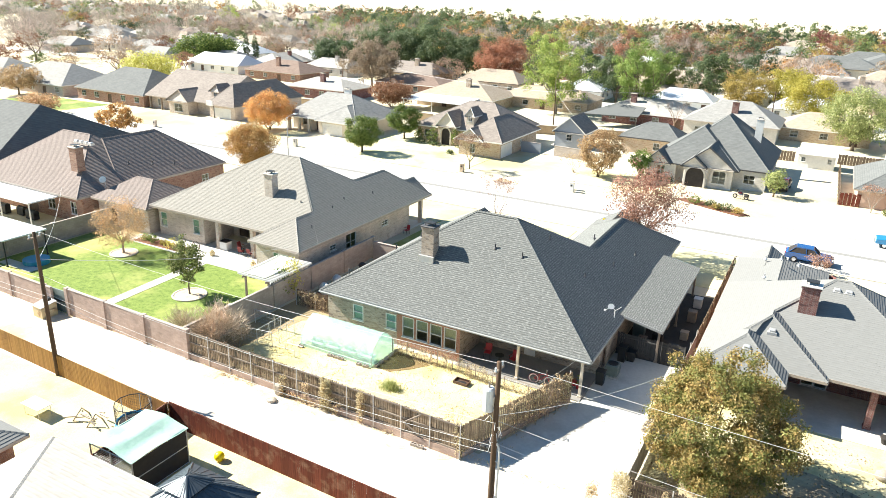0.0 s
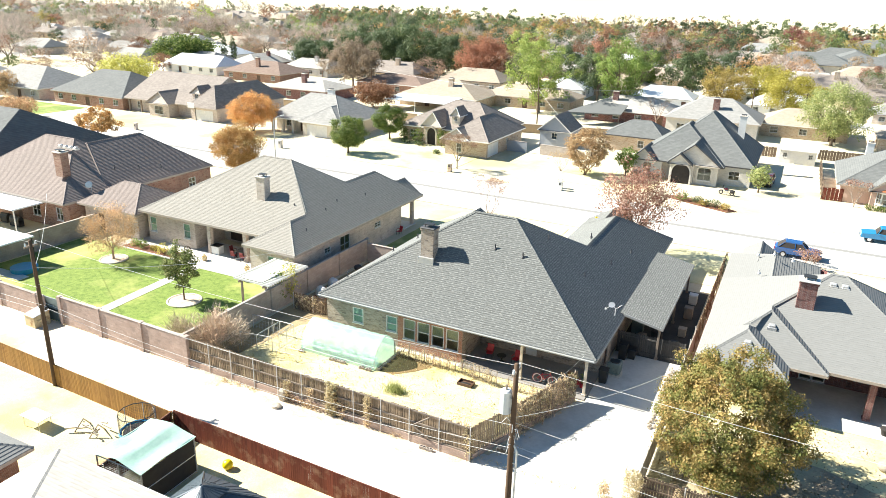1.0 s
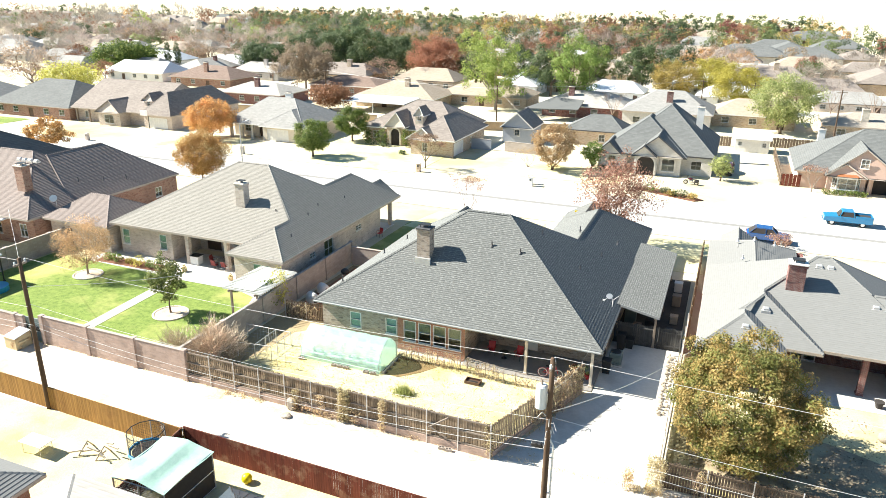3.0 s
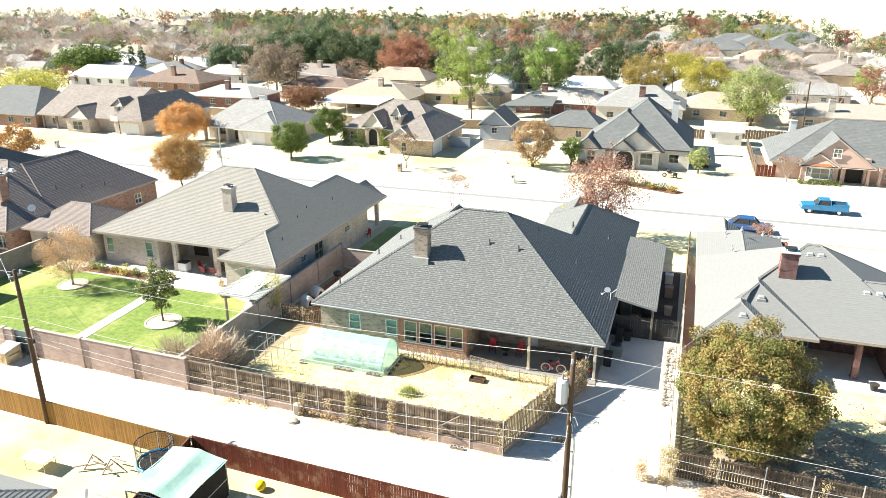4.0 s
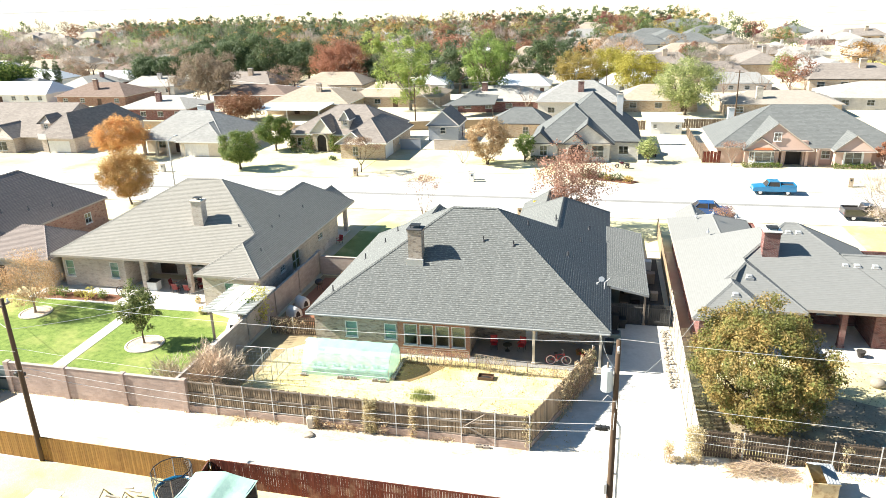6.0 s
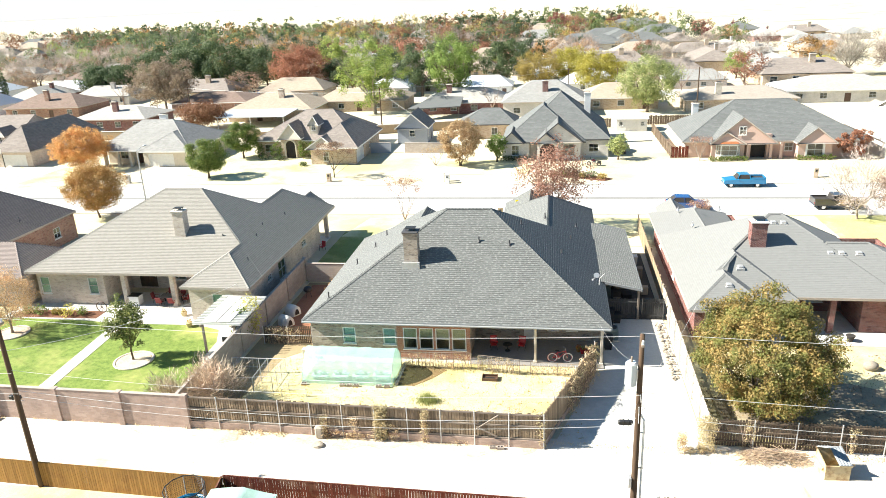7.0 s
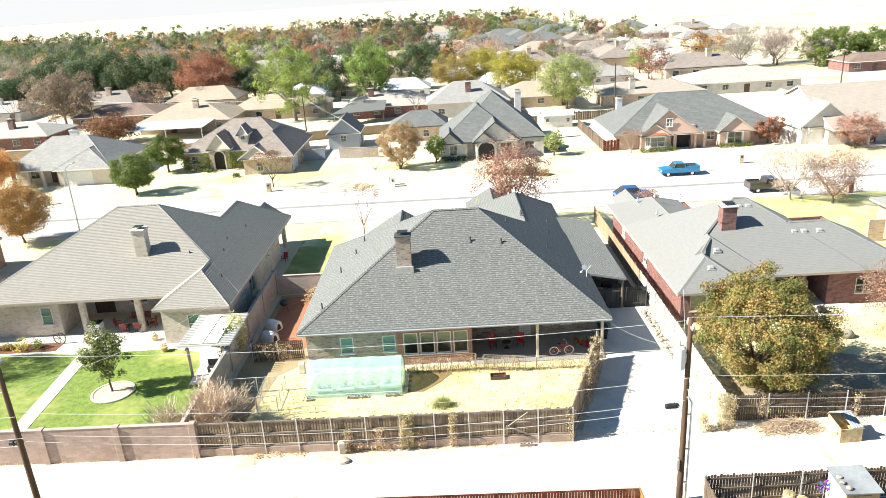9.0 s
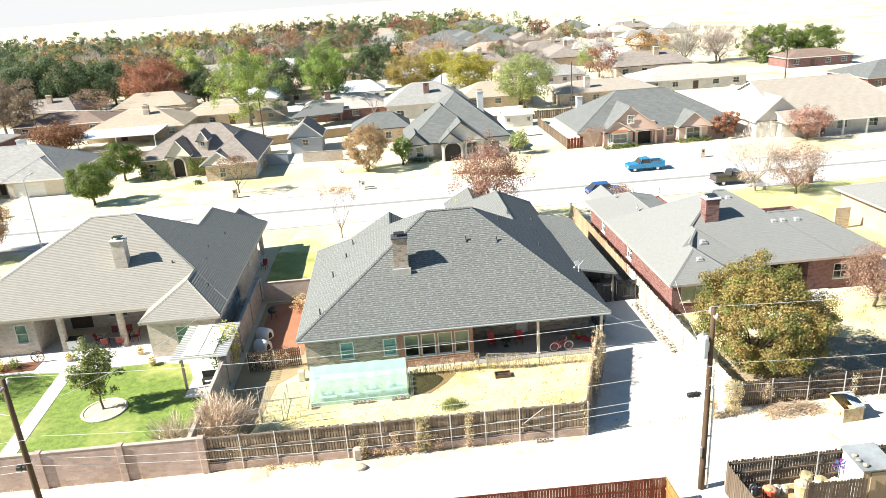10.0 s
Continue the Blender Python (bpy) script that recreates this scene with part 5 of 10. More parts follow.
    for x, y, zz in ((2.35, 54.1, 6.8), (3.1, 54.1, 6.8), (5.95, 51.5, 5.2), (6.75, 51.5, 5.2), (8.0, 51.5, 5.2), (-1.05, 49.4, 4.75), (-2.3, 47.1, 4.2)):
        box_vent(root, x, y, zz)
    for x, y in ((-2.6, 60.5), (-1.7, 64.5), (-3.0, 66.0), (-0.3, 61.0)):
        vent_pipe(root, x, y, 3.05 + (x + 5.2) * 0.58, 0.3, M["galv"])
    return root


def house_F():
    root = thing("house", (-82, 58, 0), "orange-brown brick house with a brown shingle roof", "house")
    r = Roof(lift=0.017)
    r.block(-93.0, 49.0, -72.9, 66.0, 3.2, (-86.0, 57.2), (-80.7, 57.2), 8.4)
    r.block(-86.0, 55.0, -72.93, 72.0, 3.17, (-79.6, 58.0), (-79.6, 66.0), 7.9)
    r.block(-72.8, 50.6, -63.5, 58.6, 3.1, (-69.5, 54.6), (-66.8, 54.6), 5.2)
    r.put(root, M["roofF"], M["fasciaT"], M["brickF"])
    box_walls(root, -92.4, 49.6, -72.9, 65.4, 3.05, M["brickF"], [(13.0, 14.4, 0.9, 2.4, "window"), (17.2, 18.3, 0.9, 2.4, "window"), (9.0, 11.0, 0.1, 2.2, "door")], [(4.0, 5.2, 1.0, 2.3, "window")])
    box_walls(root, -85.4, 65.4, -72.9, 71.4, 3.05, M["brickF"], [], [(2.0, 3.2, 1.0, 2.3, "window")])
    box_walls(root, -72.3, 51.2, -64.0, 58.0, 2.95, M["brickB"], [(2.0, 3.0, 0.1, 2.1, "door")])
    chimney(root, -76.3, 52.0, 1.2, 1.0, 5.4, 8.2, M["brickF"])
    for i in range(4):
        box_vent(root, -80.6 + i * 0.9, 55.2, 7.9)
    for x, y in ((-75.2, 58.0), (-74.5, 61.0), (-74.0, 64.0)):
        vent_pipe(root, x, y, 3.2 + (-72.3 - x) * 0.72, 0.4)
    g = G().tube((-73.2, 53.0, 3.6), (-73.2, 53.0, 4.4), 0.04)
    arm = part("satellite_arm", g, M["galv"], root)
    d = G().ball((0, 0, 0), 0.42, 0.4, 0.07, 14, 6).move(pose(-73.3, 52.8, 4.6, 60, 0, 30))
    part("satellite_dish", d, M["white"], arm)
    return root


def patio_cover_F():
    root = thing("patio_cover", (-80, 47.6, 0), "white metal patio cover on slim posts", "patio cover")
    part("roof_sheet", G().box(-88.0, 45.2, 2.75, -76.2, 49.3, 2.9, 0.03), M["metalroof"], root)
    for x in (-87.8, -82.0, -76.5):
        post(root, x, 45.5, 0, 2.75, 0.12, M["white"], "post")


def house_F2():
    root = thing("house", (-112, 66, 0), "brick house with a charcoal shingle roof beyond its neighbour", "house")
    r = Roof()
    r.block(-126.0, 54.0, -98.0, 78.0, 3.2, (-113.0, 66.0), (-104.0, 66.0), 9.0)
    r.put(root, M["roofCharcoal"], M["fasciaT"], M["brickF"])
    box_walls(root, -125.4, 54.6, -98.6, 77.4, 3.05, M["brickF"])


def arch(root, x0, x1, y, z0, z1, mat, depth=0.35, name="arch"):
    """A raised arched surround."""
    g, n, c, rr = G(), 10, (x0 + x1) / 2, (x1 - x0) / 2
    rows = [[(x1, y - depth, z0), (x1 + 0.25, y - depth, z0), (x1 + 0.25, y, z0), (x1, y, z0)]]
    for i in range(n + 1):
        a, zc = math.pi * i / n, z1 - rr
        pi_, po = (c + rr * math.cos(a), zc + rr * math.sin(a)), (c + (rr + 0.25) * math.cos(a), zc + (rr + 0.25) * math.sin(a))
        rows.append([(pi_[0], y - depth, pi_[1]), (po[0], y - depth, po[1]), (po[0], y, po[1]), (pi_[0], y, pi_[1])])
    rows.append([(x0, y - depth, z0), (x0 - 0.25, y - depth, z0), (x0 - 0.25, y, z0), (x0, y, z0)])
    g.loft(rows)
    return part(name, g, mat, root)


def porch_panel(root, x0, x1, y, z1, mat):
    """A thin dark arched panel on the front, painting in the shade of a porch."""
    g, n, c, rr = G(), 10, (x0 + x1) / 2, (x1 - x0) / 2
    pts = [(c + rr * math.cos(math.pi * i / n), z1 - rr + rr * math.sin(math.pi * i / n)) for i in range(n + 1)] + [(x0, 0.0), (x1, 0.0)]
    g.loft([[(x, y - 0.02, z) for x, z in pts], [(x, y + 0.05, z) for x, z in pts]])
    return part("porch_recess", g, mat, root)


def house_D():
    root = thing("house", (-88, 120, 0), "cream house with a grey hip roof and white garage door", "house")
    r = Roof(0.3)
    r.block(-97.5, 112.4, -79.0, 129.5, 2.95, (-92.4, 121.0), (-86.2, 121.0), 7.1)
    r.block(-88.6, 111.6, -78.8, 122.0, 2.9, (-83.8, 116.0), (-83.8, 120.0), 5.6)
    r.put(root, M["roofGrey"], M["white"], M["cream"])
    box_walls(root, -96.9, 115.2, -79.6, 129.0, 2.8, M["cream"], [(2.5, 4.0, 0.9, 2.3, "window"), (6.0, 7.0, 0.1, 2.2, "door")])
    box_walls(root, -88.2, 112.4, -79.4, 115.2, 2.8, M["cream"], [(0.9, 5.8, 0.05, 2.3, "garage")])
    for x in (-96.0, -93.5, -91.0):
        post(root, x, 113.0, 0, 2.8, 0.5, M["cream"])
    chimney(root, -91.5, 127.0, 1.4, 0.9, 4.5, 7.1, M["white"])


def house_H():
    root = thing("house", (-58, 122, 0), "tan brick house with a taupe roof and arched entry", "house")
    r = Roof(0.3)
    r.block(-70.0, 118.5, -50.0, 134.0, 3.1, (-61.6, 126.2), (-56.5, 126.2), 7.5)
    r.block(-57.4, 111.8, -48.2, 130.0, 3.0, (-52.6, 117.4), (-52.6, 123.6), 6.3)
    r.block(-57.4, 111.2, -51.6, 118.0, 2.95, (-54.5, 112.0), (-54.5, 117.0), 4.9, "s")
    r.block(-64.6, 117.4, -60.2, 124.0, 3.6, (-62.4, 118.0), (-62.4, 123.0), 6.2, "s")
    r.block(-59.6, 119.4, -57.4, 123.5, 5.6, (-58.5, 120.0), (-58.5, 123.0), 7.2, "s")
    r.put(root, M["roofTaupe"], M["white"], M["cream"])
    box_walls(root, -69.4, 119.2, -50.6, 133.4, 2.95, M["brickTan"], [(1.5, 3.0, 0.9, 2.3, "window")])
    box_walls(root, -56.8, 112.3, -48.8, 129.4, 2.85, M["brickTan"], [(2.2, 3.2, 0.6, 2.2, "window")], [(0.6, 5.6, 0.05, 2.35, "garage"), (9.0, 10.0, 1.0, 2.2, "window")])
    box_walls(root, -64.2, 117.9, -60.6, 119.4, 3.7, M["brickTan"])
    porch_panel(root, -63.3, -61.5, 117.85, 3.2, M["dark"])
    arch(root, -63.3, -61.5, 117.9, 0, 3.2, M["stone"])
    box_walls(root, -59.3, 119.9, -57.7, 122.0, 5.75, M["cream"], [(0.4, 1.2, 4.6, 5.6, "window")])


def house_E():
    root = thing("house", (-14, 122, 0), "cream brick house with grey gabled roof and arched porch", "house")
    r = Roof(0.3)
    r.block(-22.2, 114.9, -6.0, 135.0, 3.05, (-14.2, 125.2), (-14.2, 128.0), 9.5)
    r.block(-24.0, 113.3, -10.2, 128.0, 3.0, (-17.1, 120.6), (-17.1, 124.0), 8.0)
    r.block(-24.2, 112.8, -20.2, 119.0, 2.95, (-22.2, 112.8), (-22.2, 118.0), 4.85, "s")
    r.block(-18.5, 112.4, -10.6, 121.0, 3.2, (-14.7, 112.4), (-14.7, 120.0), 6.3, "s")
    r.block(-18.5, 111.8, -14.6, 118.0, 3.15, (-16.6, 111.8), (-16.6, 117.0), 4.8, "s")
    r.put(root, M["roofCharcoal"], M["fasciaD"], M["brickWhite"])
    box_walls(root, -21.4, 115.0, -6.4, 133.4, 2.9, M["brickWhite"], [(11.8, 13.4, 0.9, 2.3, "window")])
    box_walls(root, -23.8, 113.4, -19.4, 126.0, 2.85, M["brickWhite"], [(1.5, 2.8, 0.8, 2.5, "window")])
    box_walls(root, -18.0, 113.1, -11.0, 120.0, 3.2, M["brickWhite"], [(4.1, 6.1, 0.7, 2.7, "window")])
    box_walls(root, -18.0, 112.4, -14.5, 113.0, 3.2, M["brickWhite"])
    porch_panel(root, -17.6, -14.9, 112.35, 3.1, M["dark"])
    arch(root, -17.6, -14.9, 112.4, 0, 3.1, M["brickWhite"])
    arch(root, -13.9, -11.9, 113.1, 0.7, 3.0, M["brickWhite"], 0.15)
    chimney(root, -9.5, 126.8, 1.1, 0.8, 4.0, 9.1, M["white"])


def house_G():
    root = thing("house", (18, 120, 0), "rose stucco and brick house with a grey hip roof", "house")
    r = Roof(0.3)
    r.block(4.9, 112.6, 33.0, 129.5, 2.7, (14.2, 121.0), (22.8, 121.0), 8.0)
    r.block(8.8, 111.0, 18.9, 121.0, 2.65, (13.6, 111.6), (13.6, 120.0), 6.6, "s")
    r.block(8.8, 110.8, 14.2, 116.0, 2.65, (11.4, 111.4), (11.4, 115.0), 4.4, "s")
    r.block(21.5, 110.8, 27.4, 119.0, 2.65, (24.5, 111.4), (24.5, 118.0), 4.9, "s")
    r.put(root, M["roofCharcoal"], M["fasciaT"], M["stucco_rose"])
    box_walls(root, 5.5, 113.4, 32.4, 129.0, 2.6, M["stucco_rose"], [(15.0, 16.3, 0.9, 2.2, "window"), (24.5, 25.5, 0.9, 2.2, "window")])
    box_walls(root, 9.3, 112.0, 14.2, 114.0, 2.6, M["stucco_rose"], [])
    box_walls(root, 22.0, 111.6, 26.9, 118.0, 2.6, M["stucco_rose"], [(1.3, 3.6, 0.5, 2.4, "window")])
    arch(root, 23.3, 25.6, 111.6, 0.5, 3.1, M["white"], 0.1)
    box_walls(root, 14.4, 113.2, 18.5, 114.0, 3.6, M["stucco_rose"])
    porch_panel(root, 15.2, 17.6, 113.15, 3.1, M["dark"])
    arch(root, 15.2, 17.6, 113.2, 0, 3.1, M["stucco_rose"], 0.9)
    for x in (14.7, 18.1, 19.6):
        post(root, x, 112.0, 0, 2.6, 0.4, M["stucco_rose"])
    # bay window with its copper roof
    bay = [(9.9, 112.0), (10.5, 111.1), (13.0, 111.1), (13.6, 112.0)]
    part("bay_wall", G().prism(bay, 0, 0.7), M["stone"], root)
    part("bay_head", G().prism(bay, 2.3, 2.6), M["white"], root)
    for p, q in zip(bay, bay[1:]):
        d = math.dist(p, q)
        window(root, p, q, 0.05, d - 0.05, 0.7, 2.3, M["white"], None, 1)
    g = G()
    low, high = [(x, y, 2.6) for x, y in [(9.7, 112.0), (10.4, 110.9), (13.1, 110.9), (13.8, 112.0)]], [(x, y, 3.3) for x, y in [(10.8, 112.0), (11.2, 111.7), (12.4, 111.7), (12.8, 112.0)]]
    part("bay_roof", g.loft([low, high]), M["copper"], root, "copper bay roof")
    # arched gable window
    window(root, (12.6, 111.33), (14.6, 111.33), 0.45, 1.55, 3.9, 5.2, M["white"], None, 1)
    chimney(root, 9.2, 127.5, 1.0, 1.0, 3.5, 6.5, M["white"])


def house_I():
    root = thing("house", (-126, 124, 0), "pale brick house with a brown gabled roof and dormer", "house")
    r = Roof(0.3)
    r.block(-140.5, 114.6, -118.0, 136.0, 3.0, (-140.5, 125.0), (-118.0, 125.0), 8.2, "ew")
    r.block(-120.0, 113.6, -111.6, 137.0, 2.97, (-115.8, 118.0), (-115.8, 132.0), 7.2, "n")
    r.block(-131.5, 112.6, -124.5, 120.0, 2.95, (-128.0, 113.5), (-128.0, 119.0), 5.4, "s")
    r.block(-121.6, 116.2, -118.4, 121.0, 5.4, (-120.0, 117.0), (-120.0, 120.5), 6.9, "s")
    r.put(root, M["roofTaupe"], M["fasciaT"], M["brickB"])
    box_walls(root, -139.9, 116.0, -118.5, 135.5, 2.9, M["brickB"], [(2.0, 3.5, 0.6, 2.2, "window")])
    box_walls(root, -119.5, 114.3, -112.1, 136.4, 2.85, M["brickB"], [(1.2, 6.2, 0.05, 2.3, "garage")])
    box_walls(root, -131.0, 113.2, -125.0, 116.2, 2.85, M["brickB"], [(1.6, 4.2, 0.5, 2.3, "window")])
    box_walls(root, -121.2, 116.7, -118.8, 119.0, 5.3, M["brickB"], [(0.7, 1.7, 4.2, 5.2, "window")])
    for x in (-139.2, -135.5):
        post(root, x, 115.0, 0, 2.9, 0.35, M["timber"])


def house_J():
    root = thing("house", (46, 116, 0), "cream house with a pale shingle gable roof and long porch", "house")
    r = Roof(0.3)
    r.block(37.0, 105.2, 60.0, 131.0, 2.85, (37.0, 118.0), (55.0, 118.0), 8.1, "w")
    r.block(33.5, 108.5, 42.5, 128.0, 2.85, (37.8, 108.5), (37.8, 126.0), 6.6, "s")
    r.put(root, M["roofBeige"], M["white"], M["brickWhite"])
    box_walls(root, 37.6, 107.6, 59.4, 130.4, 2.75, M["brickWhite"], [(6.5, 7.6, 0.1, 2.2, "door"), (9.5, 11.3, 0.8, 2.2, "window"), (15.0, 16.6, 0.8, 2.2, "window")])
    box_walls(root, 34.1, 109.0, 42.0, 127.5, 2.75, M["brickWhite"], [(1.0, 6.0, 0.05, 2.3, "garage")])
    for x in (43.0, 47.0, 51.0, 55.0, 59.0):
        post(root, x, 105.8, 0, 2.8, 0.3, M["white"])
    part("porch_slab", G().box(42.0, 105.4, -0.05, 59.6, 107.6, 0.12), M["concrete"], root)


def house_C2():
    root = thing("house", (24, 58, 0), "brick house with a grey shingle roof beyond the red house", "house")
    r = Roof()
    r.block(21.4, 46.0, 41.0, 67.5, 3.0, (28.5, 56.0), (33.0, 56.0), 7.0)
    r.put(root, M["roofC"], M["fasciaT"], M["brickRose"])
    box_walls(root, 22.0, 46.6, 40.4, 66.9, 2.85, M["brickRose"], [(3.0, 4.5, 0.9, 2.3, "window")])
    part("side_screen", G().box(18.7, 62.6, 0, 20.3, 62.85, 2.3, 0.02), M["brickTan"], root)


def shed_K():
    root = thing("shed", (-42.3, 133, 0), "blue-grey sided two-storey garage with white trim", "garage")
    r = Roof(0.3, board=0.25)
    r.block(-45.6, 129.3, -39.0, 137.2, 3.1, (-42.3, 129.3), (-42.3, 137.2), 5.9, "sn")
    r.put(root, M["roofTaupe"], M["white"], M["siding_blue"])
    box_walls(root, -45.2, 129.8, -39.4, 136.8, 3.05, M["siding_blue"], [(2.3, 3.4, 1.4, 2.6, "window")], [(1.0, 2.0, 1.2, 2.3, "window"), (4.0, 4.9, 0.05, 2.1, "door")])


def garage_hip():
    root = thing("garage", (-28, 137.5, 0), "detached garage with a charcoal hip roof", "garage")
    r = Roof(0.3)
    r.block(-34.0, 133.0, -22.4, 142.0, 2.9, (-29.4, 137.5), (-26.0, 137.5), 5.4)
    r.put(root, M["roofCharcoal"], M["fasciaD"], M["brickTan"])
    box_walls(root, -33.4, 133.6, -23.0, 141.4, 2.8, M["brickTan"], [(6.0, 7.2, 0.8, 2.2, "window")])


def shed_white():
    root = thing("shed", (-0.4, 141, 0), "white garden shed with double doors", "shed")
    r = Roof(0.3, False, 0.12)
    r.block(-3.6, 138.2, 2.8, 142.6, 2.5, (-3.6, 140.4), (2.8, 140.4), 3.2, "ew")
    r.put(root, M["metalroof"], M["white"], M["white"])
    box_walls(root, -3.3, 138.6, 2.5, 142.2, 2.45, M["white"], [(0.5, 1.2, 1.1, 1.9, "window"), (4.6, 5.3, 1.1, 1.9, "window"), (1.8, 4.0, 0.1, 2.1, "garage")])


for build in (house_A, house_B, house_C, house_F, patio_cover_F, house_F2, house_D, house_H, house_E, house_G, house_I, house_J, house_C2, shed_K, garage_hip, shed_white):
    build()


# ---- fences and walls ----
def picket_mesh(w, h, t, mat, dog=True):
    g = G()
    c = 0.03 if dog else 0.0
    prof = [(-w / 2, 0), (w / 2, 0), (w / 2, h - c), (w / 2 - c, h), (-w / 2 + c, h), (-w / 2, h - c)]
    g.loft([[(x, -t / 2, z) for x, z in prof], [(x, t / 2, z) for x, z in prof]])
    return mesh_of("picket", g, mat)


def picket_fence(p, q, z0, h, mat, label, gap=0.02, w=0.14, rails=(0.35, 1.0, 1.6), rail_side=1, post_mat=None, post_step=2.4, base=None, seed=1, post_top=0.05, group="", jag=0.03, rail_mat=None, back=False):
    """A board fence from p to q: each picket a piece, with rails, posts and, where it has one, a low block base."""
    rnd = random.Random(seed)
    p, q = Vector((*p, 0)), Vector((*q, 0))
    d = (q - p).normalized()
    n = Vector((-d.y, d.x, 0)) * rail_side
    length, rz = (q - p).length, math.atan2(d.y, d.x)
    root = thing("fence", p, label, "fence", group)
    me = picket_mesh(w, h, 0.02, mat)
    count = int(length / (w + gap))
    rest = G()
    for i in range(count):
        at = p + d * ((i + 0.5) * length / count) + Vector((0, 0, z0 + rnd.uniform(-jag, jag) * 0.5))
        s = (rnd.uniform(0.92, 1.02), 1, 1 + rnd.uniform(-jag, jag))
        piece("picket", me, root, at, rz + rnd.uniform(-0.03, 0.03), s)
        if back:
            piece("picket", me, root, at - n * 0.05 + d * (0.5 * length / count), rz + rnd.uniform(-0.03, 0.03), s)
    for z in rails:
        g = G()
        a, b = p + n * 0.045, q + n * 0.045
        m = pose(*(a + (b - a) / 2), 0, 0, math.degrees(rz)) @ Matrix.Translation((0, 0, z0 + z))
        g.box(-length / 2, -0.022, -0.045, length / 2, 0.022, 0.045).move(m)
        part("rail", g, rail_mat or mat, root)
    k = max(1, round(length / post_step))
    for i in range(k + 1):
        c = p + d * (length * i / k) + n * 0.1
        g = G().tube((c.x, c.y, -0.05), (c.x, c.y, z0 + h + post_top), 0.035, 0.035, 8)
        g.ball((c.x, c.y, z0 + h + post_top), 0.045, 0.045, 0.03, 8, 4)
        part("post", g, post_mat or mat, root)
    if base:
        g = G()
        m = pose(*(p + (q - p) / 2), 0, 0, math.degrees(rz))
        g.box(-length / 2, -0.1, -0.05, length / 2, 0.1, z0 - 0.01).move(m)
        part("block_base", g, base, root, "low block footing")
    return root


def block_wall(name, p, q, h, mat, label, pilaster=0.0, step=4.0, cap=0.06, thick=0.2):
    p, q = Vector((*p, 0)), Vector((*q, 0))
    d = (q - p).normalized()
    length, rz = (q - p).length, math.degrees(math.atan2(d.y, d.x))
    root = thing(name, p, label, "wall")
    m = pose(*(p + (q - p) / 2), 0, 0, rz)
    part("wall_body", G().box(-length / 2, -thick / 2, -0.05, length / 2, thick / 2, h).move(m), mat, root)
    part("coping", G().box(-length / 2, -thick / 2 - 0.03, h, length / 2, thick / 2 + 0.03, h + cap, 0.02).move(m), M["cmu"], root)
    if pilaster:
        for i in range(int(length / step) + 1):
            c = p + d * min(i * step, length)
            part("pilaster", G().box(-0.2, -0.2, -0.05, 0.2, 0.2, h + 0.1, 0.02).move(pose(c.x, c.y, 0, 0, 0, rz)), mat, root)
    return root


fence_a = picket_fence((-38.0, 32.75), (-15.55, 32.45), 0.55, 1.75, M["picketA"], "weathered brown board fence on a block footing with steel posts", 0.055, 0.11, (0.06, 0.92, 1.7), -1, M["galv"], 2.05, M["cmuPink"], 3, 0.06, back=True, rail_mat=M["timber"])
part("brace", G().tube((-19.5, 32.34, 1.2), (-18.2, 32.32, 2.2), 0.05, 0.05, 4).tube((-19.5, 32.34, 1.35), (-18.3, 32.32, 0.75), 0.05, 0.05, 4), M["timber"], fence_a, "diagonal timber brace")
picket_fence((-15.55, 32.45), (-12.1, 41.7), 0.4, 1.85, M["picketA"], "weathered board fence overgrown with dead vines", 0.055, 0.11, (0.3, 1.0, 1.65), 1, M["galv"], 2.1, M["cmuPink"], 4, 0.06, back=True, rail_mat=M["timber"])
block_wall("garden_wall", (-52.0, 33.0), (-38.0, 32.8), 2.35, M["cmuPink"], "pinkish block wall beside the alley", 0.4, 4.6)
block_wall("garden_wall", (-95.0, 34.0), (-54.0, 33.0), 2.2, M["cmuPink"], "pinkish block wall with pilasters along the alley", 0.4, 5.0)
gate = thing("garden_gate", (-53, 33.0, 0), "dark grey steel gate in the block wall", "gate")
part("gate_leaf", G().box(-53.95, 32.95, 0.1, -52.05, 33.03, 2.05, 0.02), M["acgreen"], gate)
part("gate_rail", G().box(-53.95, 32.9, 1.0, -52.05, 32.95, 1.1), M["black"], gate)
block_wall("garden_wall", (-38.9, 32.9), (-38.9, 58.0), 2.15, M["cmu"], "grey block wall between two backyards", 0.35, 5.0)
block_wall("garden_wall", (-38.8, 58.0), (-33.0, 58.0), 1.9, M["cmu"], "grey block wall closing the side yard")
block_wall("garden_wall", (-69.6, 33.6), (-69.6, 51.0), 2.0, M["cmu"], "grey block wall between two backyards", 0.35, 5.0)
picket_fence((-6.1, 33.4), (-6.0, 53.5), 0.08, 1.85, M["picketGrey"], "silver-grey weathered board fence beside the driveway", 0.012, 0.135, (0.35, 1.0, 1.6), 1, M["galv"], 2.4, None, 5)
picket_fence((-6.0, 53.5), (-5.9, 74.0), 0.05, 1.85, M["picketTan"], "tan board fence between two houses", 0.012, 0.14, (0.35, 1.0, 1.6), -1, None, 2.4, None, 6)
picket_fence((-6.0, 33.35), (24.0, 33.0), 0.08, 1.75, M["picketDark"], "dark weathered board fence with steel posts along the alley", 0.02, 0.13, (0.35, 1.0, 1.6), -1, M["galv"], 2.3, None, 7)
picket_fence((-11.3, 50.75), (-6.3, 50.75), 0.08, 1.75, M["picketSlate"], "dark grey board gate fence closing the carport", 0.012, 0.14, (0.3, 1.45), -1, None, 1.7, None, 8)
